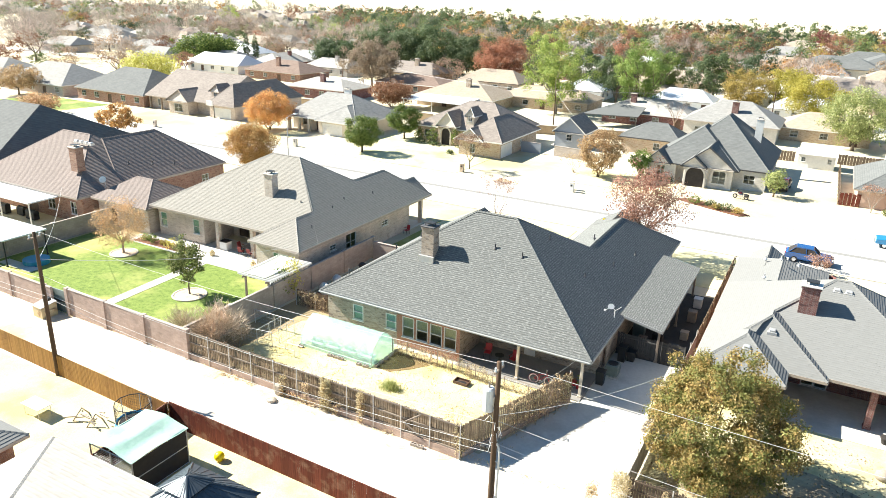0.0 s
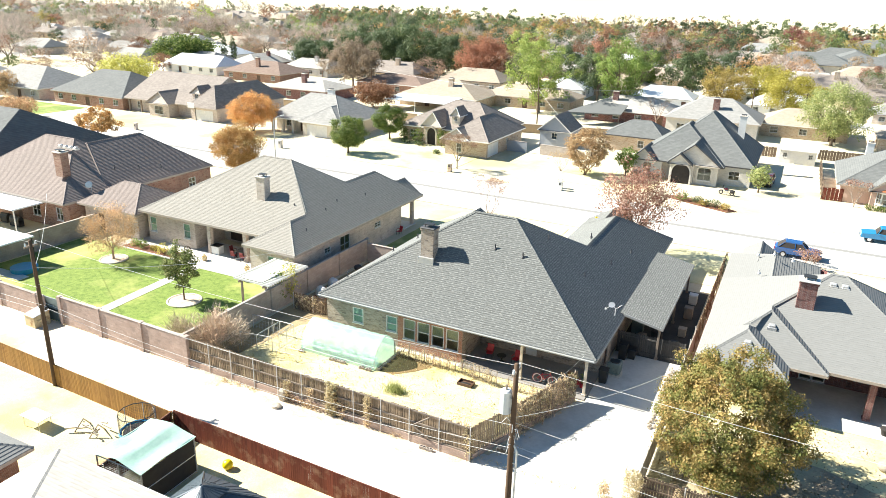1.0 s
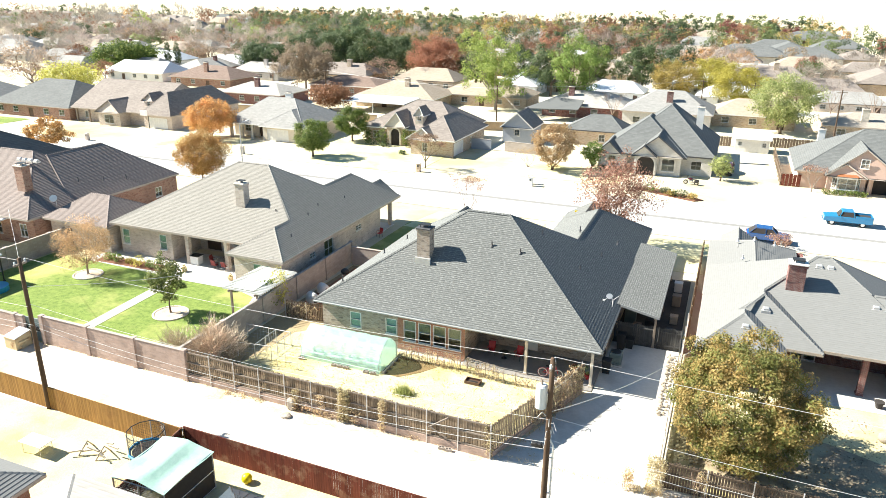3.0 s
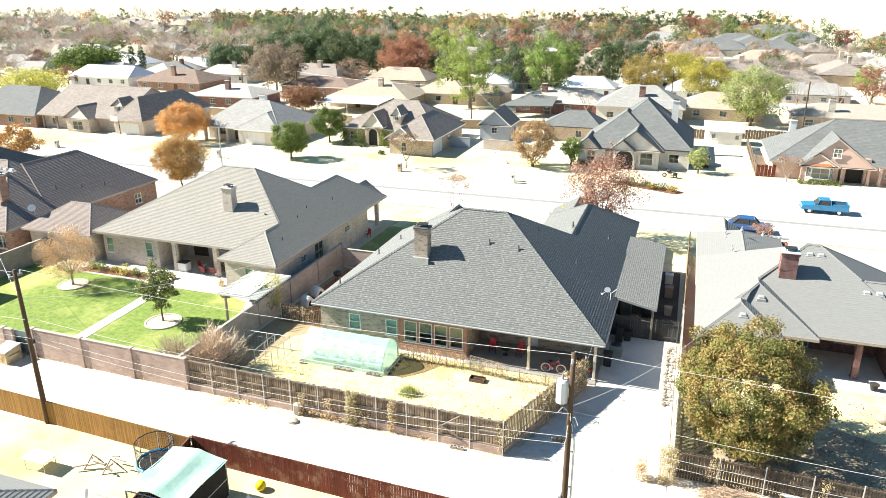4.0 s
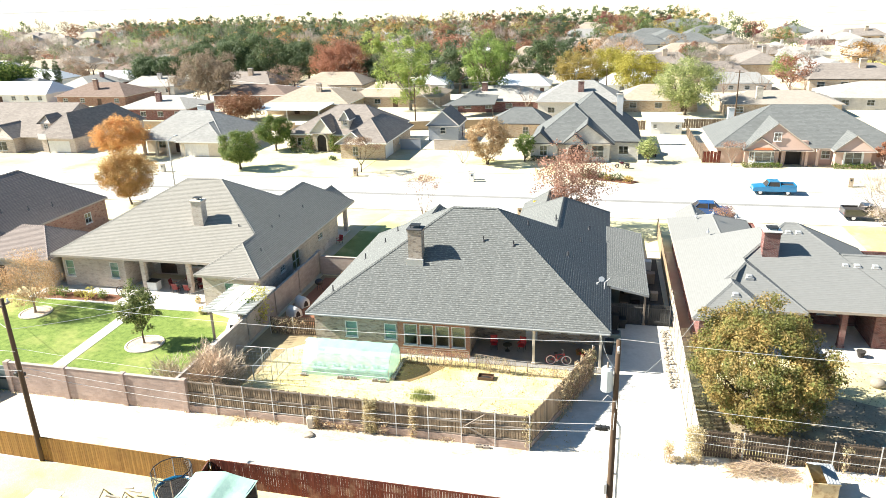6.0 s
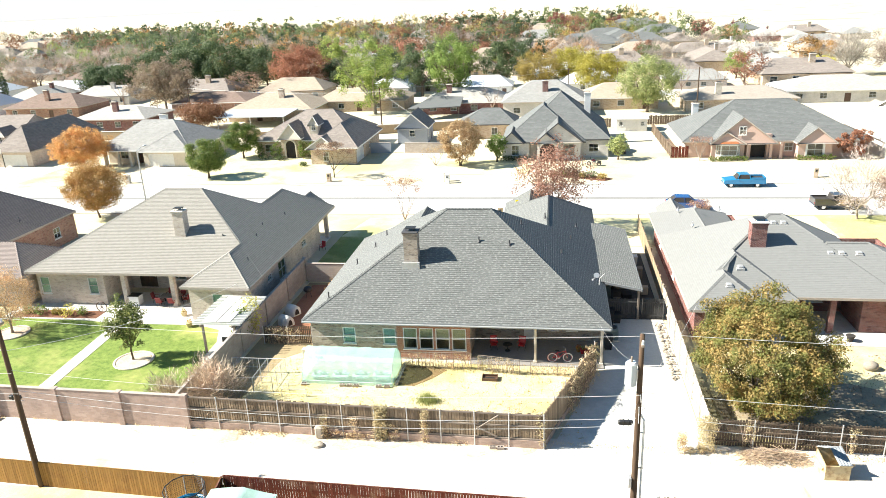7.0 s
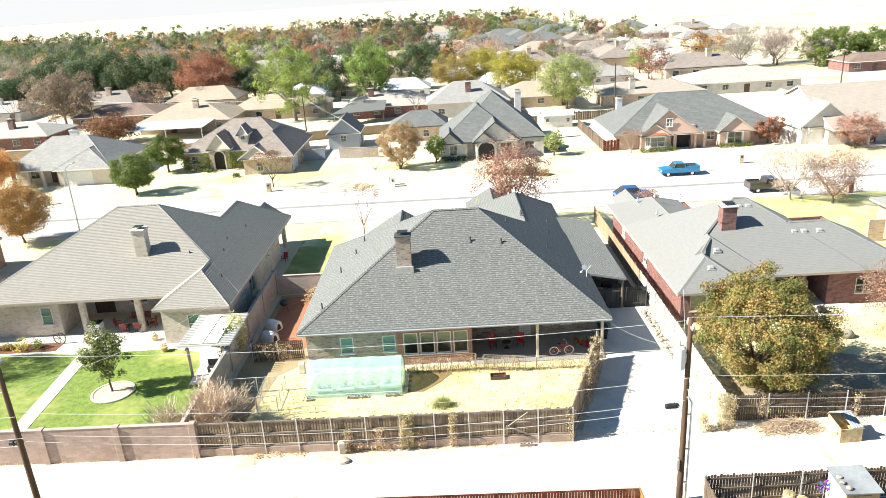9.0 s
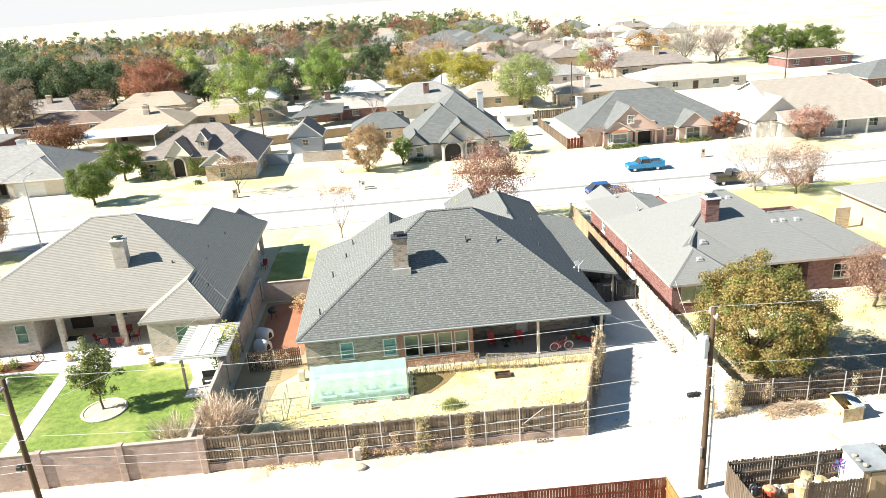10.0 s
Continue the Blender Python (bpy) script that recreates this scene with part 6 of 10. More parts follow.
picket_fence((-75.0, 27.5), (-32.6, 26.1), 0.03, 1.62, M["picketOrange"], "raw orange cedar fence along the alley", 0.008, 0.142, (0.35, 1.0, 1.6), 1, None, 2.4, None, 9, -0.12, jag=0.012)
picket_fence((-32.5, 26.05), (-13.3, 25.7), 0.03, 1.64, M["picketRed"], "red-stained board fence with worn bleached streaks", 0.008, 0.142, (0.35, 1.0, 1.6), 1, None, 2.4, None, 10, -0.12, jag=0.012)
picket_fence((-32.55, 26.0), (-31.6, 18.5), 0.03, 1.64, M["picketRed"], "red-stained board fence between two yards", 0.008, 0.142, (0.35, 1.0, 1.6), 1, None, 2.4, None, 11, -0.12, jag=0.012)
picket_fence((-13.3, 25.7), (-13.2, 15.0), 0.03, 1.64, M["picketOrange"], "pale board fence returning from the alley", 0.008, 0.142, (0.35, 1.0, 1.6), -1, None, 2.4, None, 12, -0.12, jag=0.012)
picket_fence((-10.0, 26.1), (24.0, 26.1), 0.05, 1.8, M["picketDark"], "dark weathered board fence on the south of the alley", 0.015, 0.14, (0.35, 1.0, 1.6), -1, M["galv"], 2.4, None, 13)
picket_fence((-10.0, 26.1), (-9.9, 14.0), 0.05, 1.8, M["picketDark"], "weathered board fence at a yard corner", 0.015, 0.14, (0.35, 1.0, 1.6), 1, M["galv"], 2.4, None, 14)
picket_fence((-6.9, 23.9), (-3.9, 23.85), 0.05, 1.7, M["picketDark"], "weathered board screen beside a shed", 0.012, 0.14, (0.35, 1.5), 1, None, 2.4, None, 15)


# ---- poles and wires ----
def utility_pole(x, y, h, transformer, label):
    root = thing("utility_pole", (x, y, 0), label, "utility pole", "poles along the alley")
    g = G().path([(x, y, -0.1 + (h + 0.1) * i / 6) for i in range(7)], 0.17, 12, 0.11)
    part("shaft", g, M["pole"], root, "", True)
    part("crossarm", G().box(x - 0.06, y - 0.45, h - 0.45, x + 0.06, y + 0.45, h - 0.33, 0.01), M["timber"], root)
    for dy in (-0.35, 0.35):
        g = G()
        for k in range(3):
            g.tube((x, y + dy, h - 0.33 + k * 0.07), (x, y + dy, h - 0.28 + k * 0.07), 0.06, 0.045, 8)
        part("insulator", g, M["transformer"], root)
    if transformer:
        c = part("transformer", G().tube((x - 0.42, y + 0.02, h - 2.6), (x - 0.42, y + 0.02, h - 1.5), 0.27, 0.27, 16).tube((x - 0.42, y + 0.02, h - 1.5), (x - 0.42, y + 0.02, h - 1.42), 0.27, 0.2, 16), M["transformer"], root, "pale grey transformer can")
        part("bushing", G().tube((x - 0.42, y + 0.02, h - 1.42), (x - 0.42, y + 0.02, h - 1.15), 0.06, 0.04, 8), M["timber"], c)
        part("bracket", G().box(x - 0.2, y - 0.05, h - 2.3, x - 0.1, y + 0.09, h - 1.8), M["galv"], c)
        pipe = part("conduit", G().path([(x + 0.3, y - 0.05, 0), (x + 0.3, y - 0.05, h - 4.5), (x + 0.12, y, h - 4.2)], 0.05, 8), M["plastic"], root, "white plastic conduit")
        for z in (1.2, 3.2, 5.2):
            part("clamp", G().box(x + 0.05, y - 0.06, z, x + 0.36, y, z + 0.06), M["galv"], pipe)
        rnd = random.Random(5)
        for k in range(9):
            z = h - 3.1 - rnd.random() * 1.2
            a, r2 = rnd.uniform(0, 6.28), rnd.uniform(0.2, 0.6)
            g = G().path([(x, y, z), (x + math.cos(a) * r2 * 0.6, y + math.sin(a) * r2 * 0.6, z + 0.25), (x + math.cos(a) * r2, y + math.sin(a) * r2, z - 0.1)], 0.016, 4)
            part("drop_cable", g, M["wire"], root)
        part("junction_box", G().box(x - 0.3, y - 0.2, 2.1, x - 0.15, y + 0.15, 2.7, 0.02), M["galv"], root)
    # splice case on the lowest cable, held off the shaft by an arm
    case = part("splice_case", G().box(x - 0.85, y + 0.29, h - 5.05, x - 0.15, y + 0.51, h - 4.82, 0.04), M["black"], root, "black cable splice case")
    part("arm", G().tube((x, y, h - 4.93), (x - 0.3, y + 0.4, h - 4.93), 0.02), M["galv"], case)
    part("strap", G().box(x - 0.62, y + 0.28, h - 5.07, x - 0.57, y + 0.52, h - 4.8).box(x - 0.4, y + 0.28, h - 5.07, x - 0.35, y + 0.52, h - 4.8), M["black"], case)
    return root


utility_pole(-11.05, 26.5, 10.4, True, "brown wooden utility pole with a grey transformer")
utility_pole(-43.85, 26.3, 10.5, False, "brown wooden utility pole beside the alley")
utility_pole(-82.0, 29.5, 10.1, False, "brown wooden utility pole further along the alley")
utility_pole(25.5, 27.2, 10.3, False, "brown wooden utility pole at the alley's far end")


def wire(name, p, q, sag, label, r=0.014):
    p, q = Vector(p), Vector(q)
    pts = [p.lerp(q, i / 16) - Vector((0, 0, sag * 4 * (i / 16) * (1 - i / 16))) for i in range(17)]
    return solid(name, G().path(pts, r, 5), M["wire"], label, "cable", p, "overhead lines")


for (ax, ay, ah), (bx, by, bh) in (((-82, 29.5, 10.1), (-43.85, 26.3, 10.5)), ((-43.85, 26.3, 10.5), (-11.05, 26.5, 10.4)), ((-11.05, 26.5, 10.4), (25.5, 27.2, 10.3))):
    for drop, off, sag in ((0.1, 0.35, 0.5), (3.0, 0.0, 0.7), (4.3, 0.1, 0.8), (4.9, 0.4, 0.9)):
        wire("power_line", (ax, ay + off, ah - drop), (bx, by + off, bh - drop), sag, "pale overhead wire sagging between poles", 0.009)
wire("service_drop", (-11.0, 26.6, 8.8), (-11.8, 42.0, 3.3), 0.5, "service cable from pole to house", 0.005)
wire("service_drop", (-11.0, 26.6, 7.6), (-4.6, 46.4, 3.2), 0.6, "service cable from pole to red brick house", 0.012)
wire("service_drop", (-43.85, 26.4, 8.6), (-41.0, 48.2, 3.6), 0.6, "service cable from pole to tan brick house", 0.012)
wire("service_drop", (-43.85, 26.3, 8.6), (-76.0, 49.2, 3.6), 0.8, "service cable from pole to brown-roofed house", 0.012)


# ---- vines on fences ----
def vine_clump(x, y, w, d, h, n, seed, label="dry tan dead vine heaped on a fence", z=0.0, size=0.14):
    rnd = random.Random(seed)
    root = thing("dead_vine", (x, y, z), label, "vine", "dead vines on the fences")
    g = G()
    for i in range(9):
        a = Vector((x + rnd.uniform(-w / 2, w / 2), y + rnd.uniform(-d / 2, d / 2), z))
        g.path([a, a + Vector((rnd.uniform(-0.2, 0.2), rnd.uniform(-0.1, 0.1), h * 0.5)), a + Vector((rnd.uniform(-0.3, 0.3), rnd.uniform(-0.1, 0.1), h * rnd.uniform(0.7, 1.0)))], 0.012, 3)
    part("stem", g, M["twig"], root)
    c = G()
    pts = [(x + rnd.uniform(-w / 2, w / 2), y + rnd.uniform(-d / 2, d / 2), z + h * (rnd.random() ** 0.8)) for _ in range(n // 5)]
    leaves(c, pts, 11, 0.1, size * 0.62, rnd)
    part("foliage", c, M["vine"], root)


for k, (x, w, h, n) in enumerate(((-25.3, 0.75, 2.45, 1500), (-22.6, 0.42, 2.3, 700), (-28.9, 0.4, 1.5, 260), (-15.7, 0.45, 2.3, 420), (-25.2, 1.3, 1.3, 200), (-27.0, 0.5, 1.6, 120), (-24.4, 0.6, 1.0, 90), (-28.2, 1.6, 0.5, 200), (-26.3, 2.4, 0.45, 260), (-20.6, 1.2, 0.35, 100), (-33.0, 3.0, 0.25, 120))):
    vine_clump(x, 32.35, w, 0.4, h, n, 40 + k)
for k in range(6):
    t = 0.42 + 0.105 * k
    vine_clump(-15.55 + 3.45 * t + 0.05, 32.45 + 9.25 * t, 0.7, 1.1, 2.35 + 0.2 * math.sin(k * 2.1), 420, 60 + k)
vine_clump(-6.3, 32.9, 0.95, 0.8, 2.15, 1300, 70)
vine_clump(-7.7, 32.6, 0.5, 0.6, 1.2, 420, 71)
vine_clump(-6.9, 32.5, 1.2, 0.4, 0.4, 120, 72)


def brush_heap(cx, cy, length, depth, h, n, seed):
    """Cut branches thrown in a long low heap."""
    rnd = random.Random(seed)
    root = thing("brush_heap", (cx, cy, 0.02), "heap of dry cut branches beside the fence", "brush")
    for name, mat, count, r in (("branch", M["straw_twig"], n, 0.011), ("dark_branch", M["twig"], n // 3, 0.01)):
        g = G()
        for _ in range(count):
            u, v = rnd.uniform(-1, 1), rnd.uniform(-1, 1)
            top = h * max(0.08, (1 - u * u) * (1 - 0.7 * v * v))
            c = Vector((cx + u * length / 2, cy + v * depth / 2, 0.05 + top * rnd.random()))
            a = rnd.gauss(0, 0.7)
            d = Vector((math.cos(a), math.sin(a), rnd.uniform(-0.35, 0.35))) * rnd.uniform(0.2, 0.55)
            pts = [c - d, c + Vector((0, 0, rnd.uniform(0.0, 0.1))), c + d + Vector((0, rnd.uniform(-0.2, 0.2), rnd.uniform(-0.1, 0.15)))]
            for p in pts:
                p.z = max(0.03, p.z)
            g.path(pts, r * rnd.uniform(0.6, 1.3), 4)
        part(name, g, mat, root)
    c = G()
    leaves(c, [(cx + rnd.uniform(-0.5, 0.5) * length, cy + rnd.uniform(-0.6, 0.6) * depth, 0.06 + 0.3 * h * rnd.random()) for _ in range(90)], 6, 0.15, 0.08, rnd, 0.4)
    part("leaf_litter", c, M["vine"], root)


brush_heap(-2.75, 32.25, 3.3, 1.0, 0.7, 300, 73)
for k, x in enumerate((-4.0, 1.5, 4.6)):
    vine_clump(x, 33.1, 0.5, 0.4, 1.7, 140, 80 + k)


# ---- yard of the slate-roofed house ----
def greenhouse():
    x0, x1, y0, y1, h = -32.6, -26.1, 38.7, 41.85, 2.15
    root = thing("greenhouse", ((x0 + x1) / 2, (y0 + y1) / 2, 0), "tunnel greenhouse of milky green plastic film on hoops", "greenhouse")
    cy = (y0 + y1) / 2
    prof = [(y0, 0.0), (y0 + 0.02, 0.4), (y0 + 0.07, 0.75), (y0 + 0.2, 1.1), (y0 + 0.48, 1.45), (y0 + 0.85, 1.78), (y0 + 1.22, 2.02), (cy, 2.15), (y1 - 1.22, 2.02), (y1 - 0.85, 1.78), (y1 - 0.48, 1.45), (y1 - 0.2, 1.1), (y1 - 0.07, 0.75), (y1 - 0.02, 0.4), (y1, 0.0)]
    n = len(prof) - 1
    rnd = random.Random(3)
    g, cols = G(), 26
    rows = []
    for c in range(cols + 1):
        x = x0 + (x1 - x0) * c / cols
        sagging = 0.015 * math.sin(c * math.pi * 6 / cols) ** 2
        rows.append([(x + rnd.uniform(-0.03, 0.03), cy + (y - cy) * (1 - sagging * 0.6) + rnd.uniform(-0.02, 0.02), max(0.03, z * (1 - sagging) + rnd.uniform(-0.02, 0.02))) for y, z in prof])
    g.loft(rows, False, False)
    g.add([(x1, y, max(0.03, z)) for y, z in prof], [tuple(range(n + 1))])
    g.add([(x0, y, max(0.03, z)) for y, z in prof], [tuple(reversed(range(n + 1)))])
    part("film_cover", g, M["film"], root, "milky translucent film", True)
    for i in range(7):
        x = x0 + (x1 - x0) * i / 6
        part("hoop", G().path([(x, cy + (y - cy) * 0.975, z * 0.975) for y, z in prof], 0.018, 5), M["galv"], root)
    part("skirt", G().box(x0 - 0.03, y0 - 0.03, 0.0, x1 + 0.03, y0 + 0.01, 0.28), M["tarp"], root)
    for i in range(4):
        part("planting_bench", G().box(x0 + 0.5 + 1.5 * i, y0 + 0.4, 0.3, x0 + 1.7 + 1.5 * i, y0 + 1.1, 0.36 + 0.05 * i, 0.01).box(x0 + 0.6 + 1.5 * i, y0 + 0.5, 0.0, x0 + 0.7 + 1.5 * i, y0 + 1.0, 0.3).box(x0 + 1.5 + 1.5 * i, y0 + 0.5, 0.0, x0 + 1.6 + 1.5 * i, y0 + 1.0, 0.3), M["white"], root, "white planting bench")
        for j in range(3):
            part("plant_pot", G().tube((x0 + 0.75 + 1.5 * i + 0.35 * j, y0 + 0.75, 0.37 + 0.05 * i), (x0 + 0.75 + 1.5 * i + 0.35 * j, y0 + 0.75, 0.62 + 0.05 * i), 0.1, 0.14, 10), M["plastic" if (i + j) % 2 else "picketTan"], root)


def cinder_block(x, y, z=0.03, rz=0, mat="cmu"):
    root = thing("cinder_block", (x, y, z), "hollow concrete block on the ground", "concrete block", "concrete blocks in the yard")
    g = G()
    g.box(-0.2, -0.1, 0, 0.2, -0.065, 0.19).box(-0.2, 0.065, 0, 0.2, 0.1, 0.19)
    for k in (-0.2, -0.017, 0.165):
        g.box(k, -0.065, 0, k + 0.035, 0.065, 0.19)
    g.move(pose(x, y, z, 0, 0, rz))
    part("block", g, M["rock"] if mat == "rock" else M[mat], root)


def chair(x, y, rz, mat, label, z=0.1, group="patio chairs"):
    """A garden chair with a shell seat and back on four legs."""
    root = thing("patio_chair", (x, y, z), label, "chair", group)
    m = pose(x, y, z, 0, 0, rz)
    part("seat", G().box(-0.25, -0.25, 0.4, 0.25, 0.25, 0.45, 0.02).move(m), mat, root)
    back = G().box(-0.26, -0.02, 0, 0.26, 0.03, 0.55, 0.02)
    back.move(pose(0, 0.24, 0.45, -12, 0, 0)).move(m)
    part("backrest", back, mat, root)
    for i in (-1, 1):
        part("armrest", G().box(i * 0.27 - 0.03, -0.22, 0.62, i * 0.27 + 0.03, 0.27, 0.66, 0.01).move(m), mat, root)
        for j in (-1, 1):
            part("leg", G().tube((i * 0.24, j * 0.23, 0), (i * 0.22, j * 0.2, 0.63 if j < 0 else 0.42), 0.02, 0.02, 6).move(m), M["black"], root)
    return root


def bicycle(x, y, z, rz):
    root = thing("bicycle", (x, y, z), "red cruiser bicycle with white-walled tyres", "bicycle")
    m = pose(x, y, z, 0, 0, rz)

    def ring(cx, r, t, n=24):
        rows = []
        for i in range(n + 1):
            a = 2 * math.pi * i / n
            rows.append([(cx + (r + t * math.cos(b)) * math.cos(a), t * math.sin(b), 0.34 + (r + t * math.cos(b)) * math.sin(a)) for b in (0, 1.57, 3.14, 4.71)])
        return G().loft(rows, True, False)

    for cx in (-0.55, 0.55):
        w = part("wheel", ring(cx, 0.32, 0.042).move(m), M["white"], root, "white-walled tyre", True)
        part("rim", ring(cx, 0.285, 0.014).move(m), M["red"], w)
        g = G()
        for i in range(12):
            a = 2 * math.pi * i / 12
            g.tube((cx, 0, 0.34), (cx + 0.28 * math.cos(a), 0, 0.34 + 0.28 * math.sin(a)), 0.004, 0.004, 3, False)
        part("spoke_web", g.move(m), M["chrome"], w)
    g = G()
    for a, b in (((-0.55, 0, 0.34), (-0.1, 0, 0.3)), ((-0.1, 0, 0.3), (-0.2, 0, 0.8)), ((-0.55, 0, 0.34), (-0.18, 0, 0.72)), ((-0.1, 0, 0.3), (0.4, 0, 0.78)), ((-0.18, 0, 0.72), (0.38, 0, 0.84)), ((0.36, 0, 0.95), (0.55, 0, 0.34))):
        g.tube(a, b, 0.025, 0.025, 6)
    part("bike_frame", g.move(m), M["red"], root)
    part("handlebar", G().path([(0.2, -0.33, 1.02), (0.36, -0.2, 1.05), (0.36, 0.2, 1.05), (0.2, 0.33, 1.02)], 0.015).tube((0.36, 0, 0.93), (0.36, 0, 1.05), 0.015).move(m), M["chrome"], root)
    part("saddle", G().box(-0.36, -0.1, 0.84, -0.06, 0.1, 0.92, 0.04).tube((-0.2, 0, 0.78), (-0.2, 0, 0.86), 0.015).move(m), M["black"], root)
    part("crank", G().disc_y(-0.1, 0, 0.3, 0.1, 0.02).box(-0.12, -0.14, 0.12, -0.06, -0.06, 0.15).box(-0.14, 0.06, 0.45, -0.08, 0.14, 0.48).move(m), M["chrome"], root)
    part("mudguard", ring(-0.55, 0.37, 0.02, 14).move(m), M["red"], root)


def ac_unit(x, y, s=0.9):
    root = thing("air_conditioner", (x, y, 0.04), "grey-green outdoor air conditioner unit on the drive", "air conditioner")
    part("pad", G().box(x - s * 0.6, y - s * 0.6, 0.0, x + s * 0.6, y + s * 0.6, 0.12), M["concrete"], root)
    part("cabinet", G().box(x - s / 2, y - s / 2, 0.12, x + s / 2, y + s / 2, 1.0, 0.05), M["acgreen"], root)
    part("fan_grille", G().tube((x, y, 1.0), (x, y, 1.04), s * 0.42, s * 0.4, 16), M["black"], root)
    for i in range(6):
        part("louvre", G().box(x - s / 2 - 0.015, y - s / 2 - 0.015, 0.25 + 0.11 * i, x + s / 2 + 0.015, y + s / 2 + 0.015, 0.28 + 0.11 * i), M["acgreen"], root)


def wire_panel(p, q, h, label, posts=3, mat="galv", mesh_step=0.3, group=""):
    """A light wire fence panel between thin posts."""
    p, q = Vector((*p, 0.03)), Vector((*q, 0.03))
    root = thing("wire_fence", p, label, "fence", group)
    for i in range(posts):
        c = p.lerp(q, i / (posts - 1))
        part("post", G().tube(c, c + Vector((0, 0, h)), 0.028, 0.028, 6), M[mat], root)
    up = Vector((0, 0, 1))
    part("top_rail", G().tube(p + up * h, q + up * h, 0.022, 0.022, 6), M[mat], root)
    g = G()
    for k in range(1, int(h / mesh_step) + 1):
        g.tube(p + up * (k * mesh_step - 0.1), q + up * (k * mesh_step - 0.1), 0.005, 0.005, 3, False)
    n = int((q - p).length / mesh_step)
    for k in range(1, n):
        c = p.lerp(q, k / n)
        g.tube(c, c + up * h, 0.005, 0.005, 3, False)
    part("mesh_wire", g, M["galv"], root)
    return root


greenhouse()
for x in (-32.4, -29.6, -29.1, -28.6, -27.0, -26.4):
    cinder_block(x, 38.45, 0.03, 8)
for k in range(5):
    cinder_block(-25.8, 39.0 + 0.65 * k, 0.05, 90)
wire_panel((-26.0, 41.45), (-20.9, 41.6), 1.25, "wire garden fence hung with dead vines", 5, "timber")
wire_panel((-20.3, 41.4), (-17.4, 40.9), 1.2, "wire garden fence hung with dead vines", 3, "timber")
wire_panel((-16.6, 41.1), (-12.9, 40.9), 0.95, "sagging wire garden fence", 3, "timber")
for k in range(9):
    vine_clump(-25.6 + 0.55 * k, 41.4, 0.6, 0.25, 1.2 if k % 3 else 0.7, 90, 100 + k, "dead brown vine on the garden fence", 0.03, 0.1)
for k in range(5):
    vine_clump(-20.2 + 0.6 * k, 41.35 - 0.1 * k, 0.6, 0.25, 1.15, 120, 112 + k, "dead brown vine on the garden fence", 0.03, 0.1)
for k in range(5):
    vine_clump(-16.3 + 0.75 * k, 41.0, 0.7, 0.3, 0.6, 60, 120 + k, "dry weeds at the garden fence", 0.03, 0.1)
chair(-19.5, 44.6, 10, M["red"], "red patio chair against the brick wall")
chair(-17.4, 44.6, -10, M["red"], "red patio chair against the brick wall")
tbl = thing("side_table", (-18.45, 44.4, 0.1), "small dark metal patio table", "table")
part("tabletop", G().tube((-18.45, 44.4, 0.6), (-18.45, 44.4, 0.64), 0.35, 0.35, 16), M["black"], tbl)
part("pedestal", G().tube((-18.45, 44.4, 0.1), (-18.45, 44.4, 0.6), 0.05, 0.03).tube((-18.45, 44.4, 0.1), (-18.45, 44.4, 0.13), 0.22, 0.2, 12), M["black"], tbl)
bicycle(-14.55, 42.9, 0.1, 4)
for k, (x, y, mat) in enumerate(((-12.9, 44.3, "red"), (-12.5, 44.0, "red"), (-12.3, 44.5, "acgreen"), (-13.2, 44.6, "picketOrange"), (-12.1, 43.7, "red"))):
    pot = thing("flower_pot", (x, y, 0.1), "coloured flower pot on the patio", "flower pot", "pots on the patio")
    part("pot", G().tube((x, y, 0.1), (x, y, 0.42), 0.13, 0.2, 12).tube((x, y, 0.38), (x, y, 0.44), 0.22, 0.22, 12), M[mat], pot)
    c = G()
    leaves(c, [(x, y, 0.55)], 40, 0.13, 0.1, random.Random(k))
    part("plant", c, L["rust" if k % 2 else "bright"], pot)
pit = thing("fire_tray", (-19.4, 40.1, 0.03), "rusty black fire tray on bare ground", "fire pit")
part("tray", G().box(-19.9, 39.85, 0.05, -18.9, 40.4, 0.12).box(-19.9, 39.8, 0.05, -18.9, 39.85, 0.26).box(-19.9, 40.4, 0.05, -18.9, 40.45, 0.26).box(-19.95, 39.8, 0.05, -19.9, 40.45, 0.26).box(-18.9, 39.8, 0.05, -18.85, 40.45, 0.26), M["door"], pit)
part("ash", G().ball((-19.4, 40.1, 0.12), 0.4, 0.2, 0.05, 10, 5, 0.1), M["black"], pit)
twig_tree("bush", 1.5, 1.8, 0.0, 31, "bare twiggy bush by the fence", (-17.3, 35.2, 0.03), "tan", 120, 0.09, stems=7, depth=2, r=0.018, category="shrub")
make_tree("bush", 3.3, 4.6, 0.15, "brushtwig", 150, 34, 0.24, 33, "large bare tan brush growing over the block wall", "shrub", at=(-37.6, 35.2, 0.0), limbs=10, depth=2, spread=0.4, trunk_r=0.06, bark="straw_twig", inner=0.1)
twig_tree("bush", 2.4, 3.2, 0.0, 34, "bare grey brush piled by the wall", (-36.4, 36.0, 0.0), None, 0, stems=14, depth=3, r=0.028, category="shrub", bark="barkpale")
make_tree("bush", 2.7, 3.2, 0.15, "brushtwig", 90, 30, 0.22, 35, "bare tan brush hanging over the wall", "shrub", at=(-40.1, 34.6, 0.03), limbs=8, depth=2, spread=0.35, trunk_r=0.05, bark="straw_twig", inner=0.1)
for a, b in (((-38.3, 39.9), (-34.3, 40.0)), ((-34.3, 40.0), (-34.3, 38.2)), ((-35.6, 39.9), (-35.6, 37.2)), ((-37.0, 37.0), (-34.3, 37.4))):
    wire_panel(a, b, 1.2, "low galvanised wire pen", 3, "galv", 0.3, "wire pen")
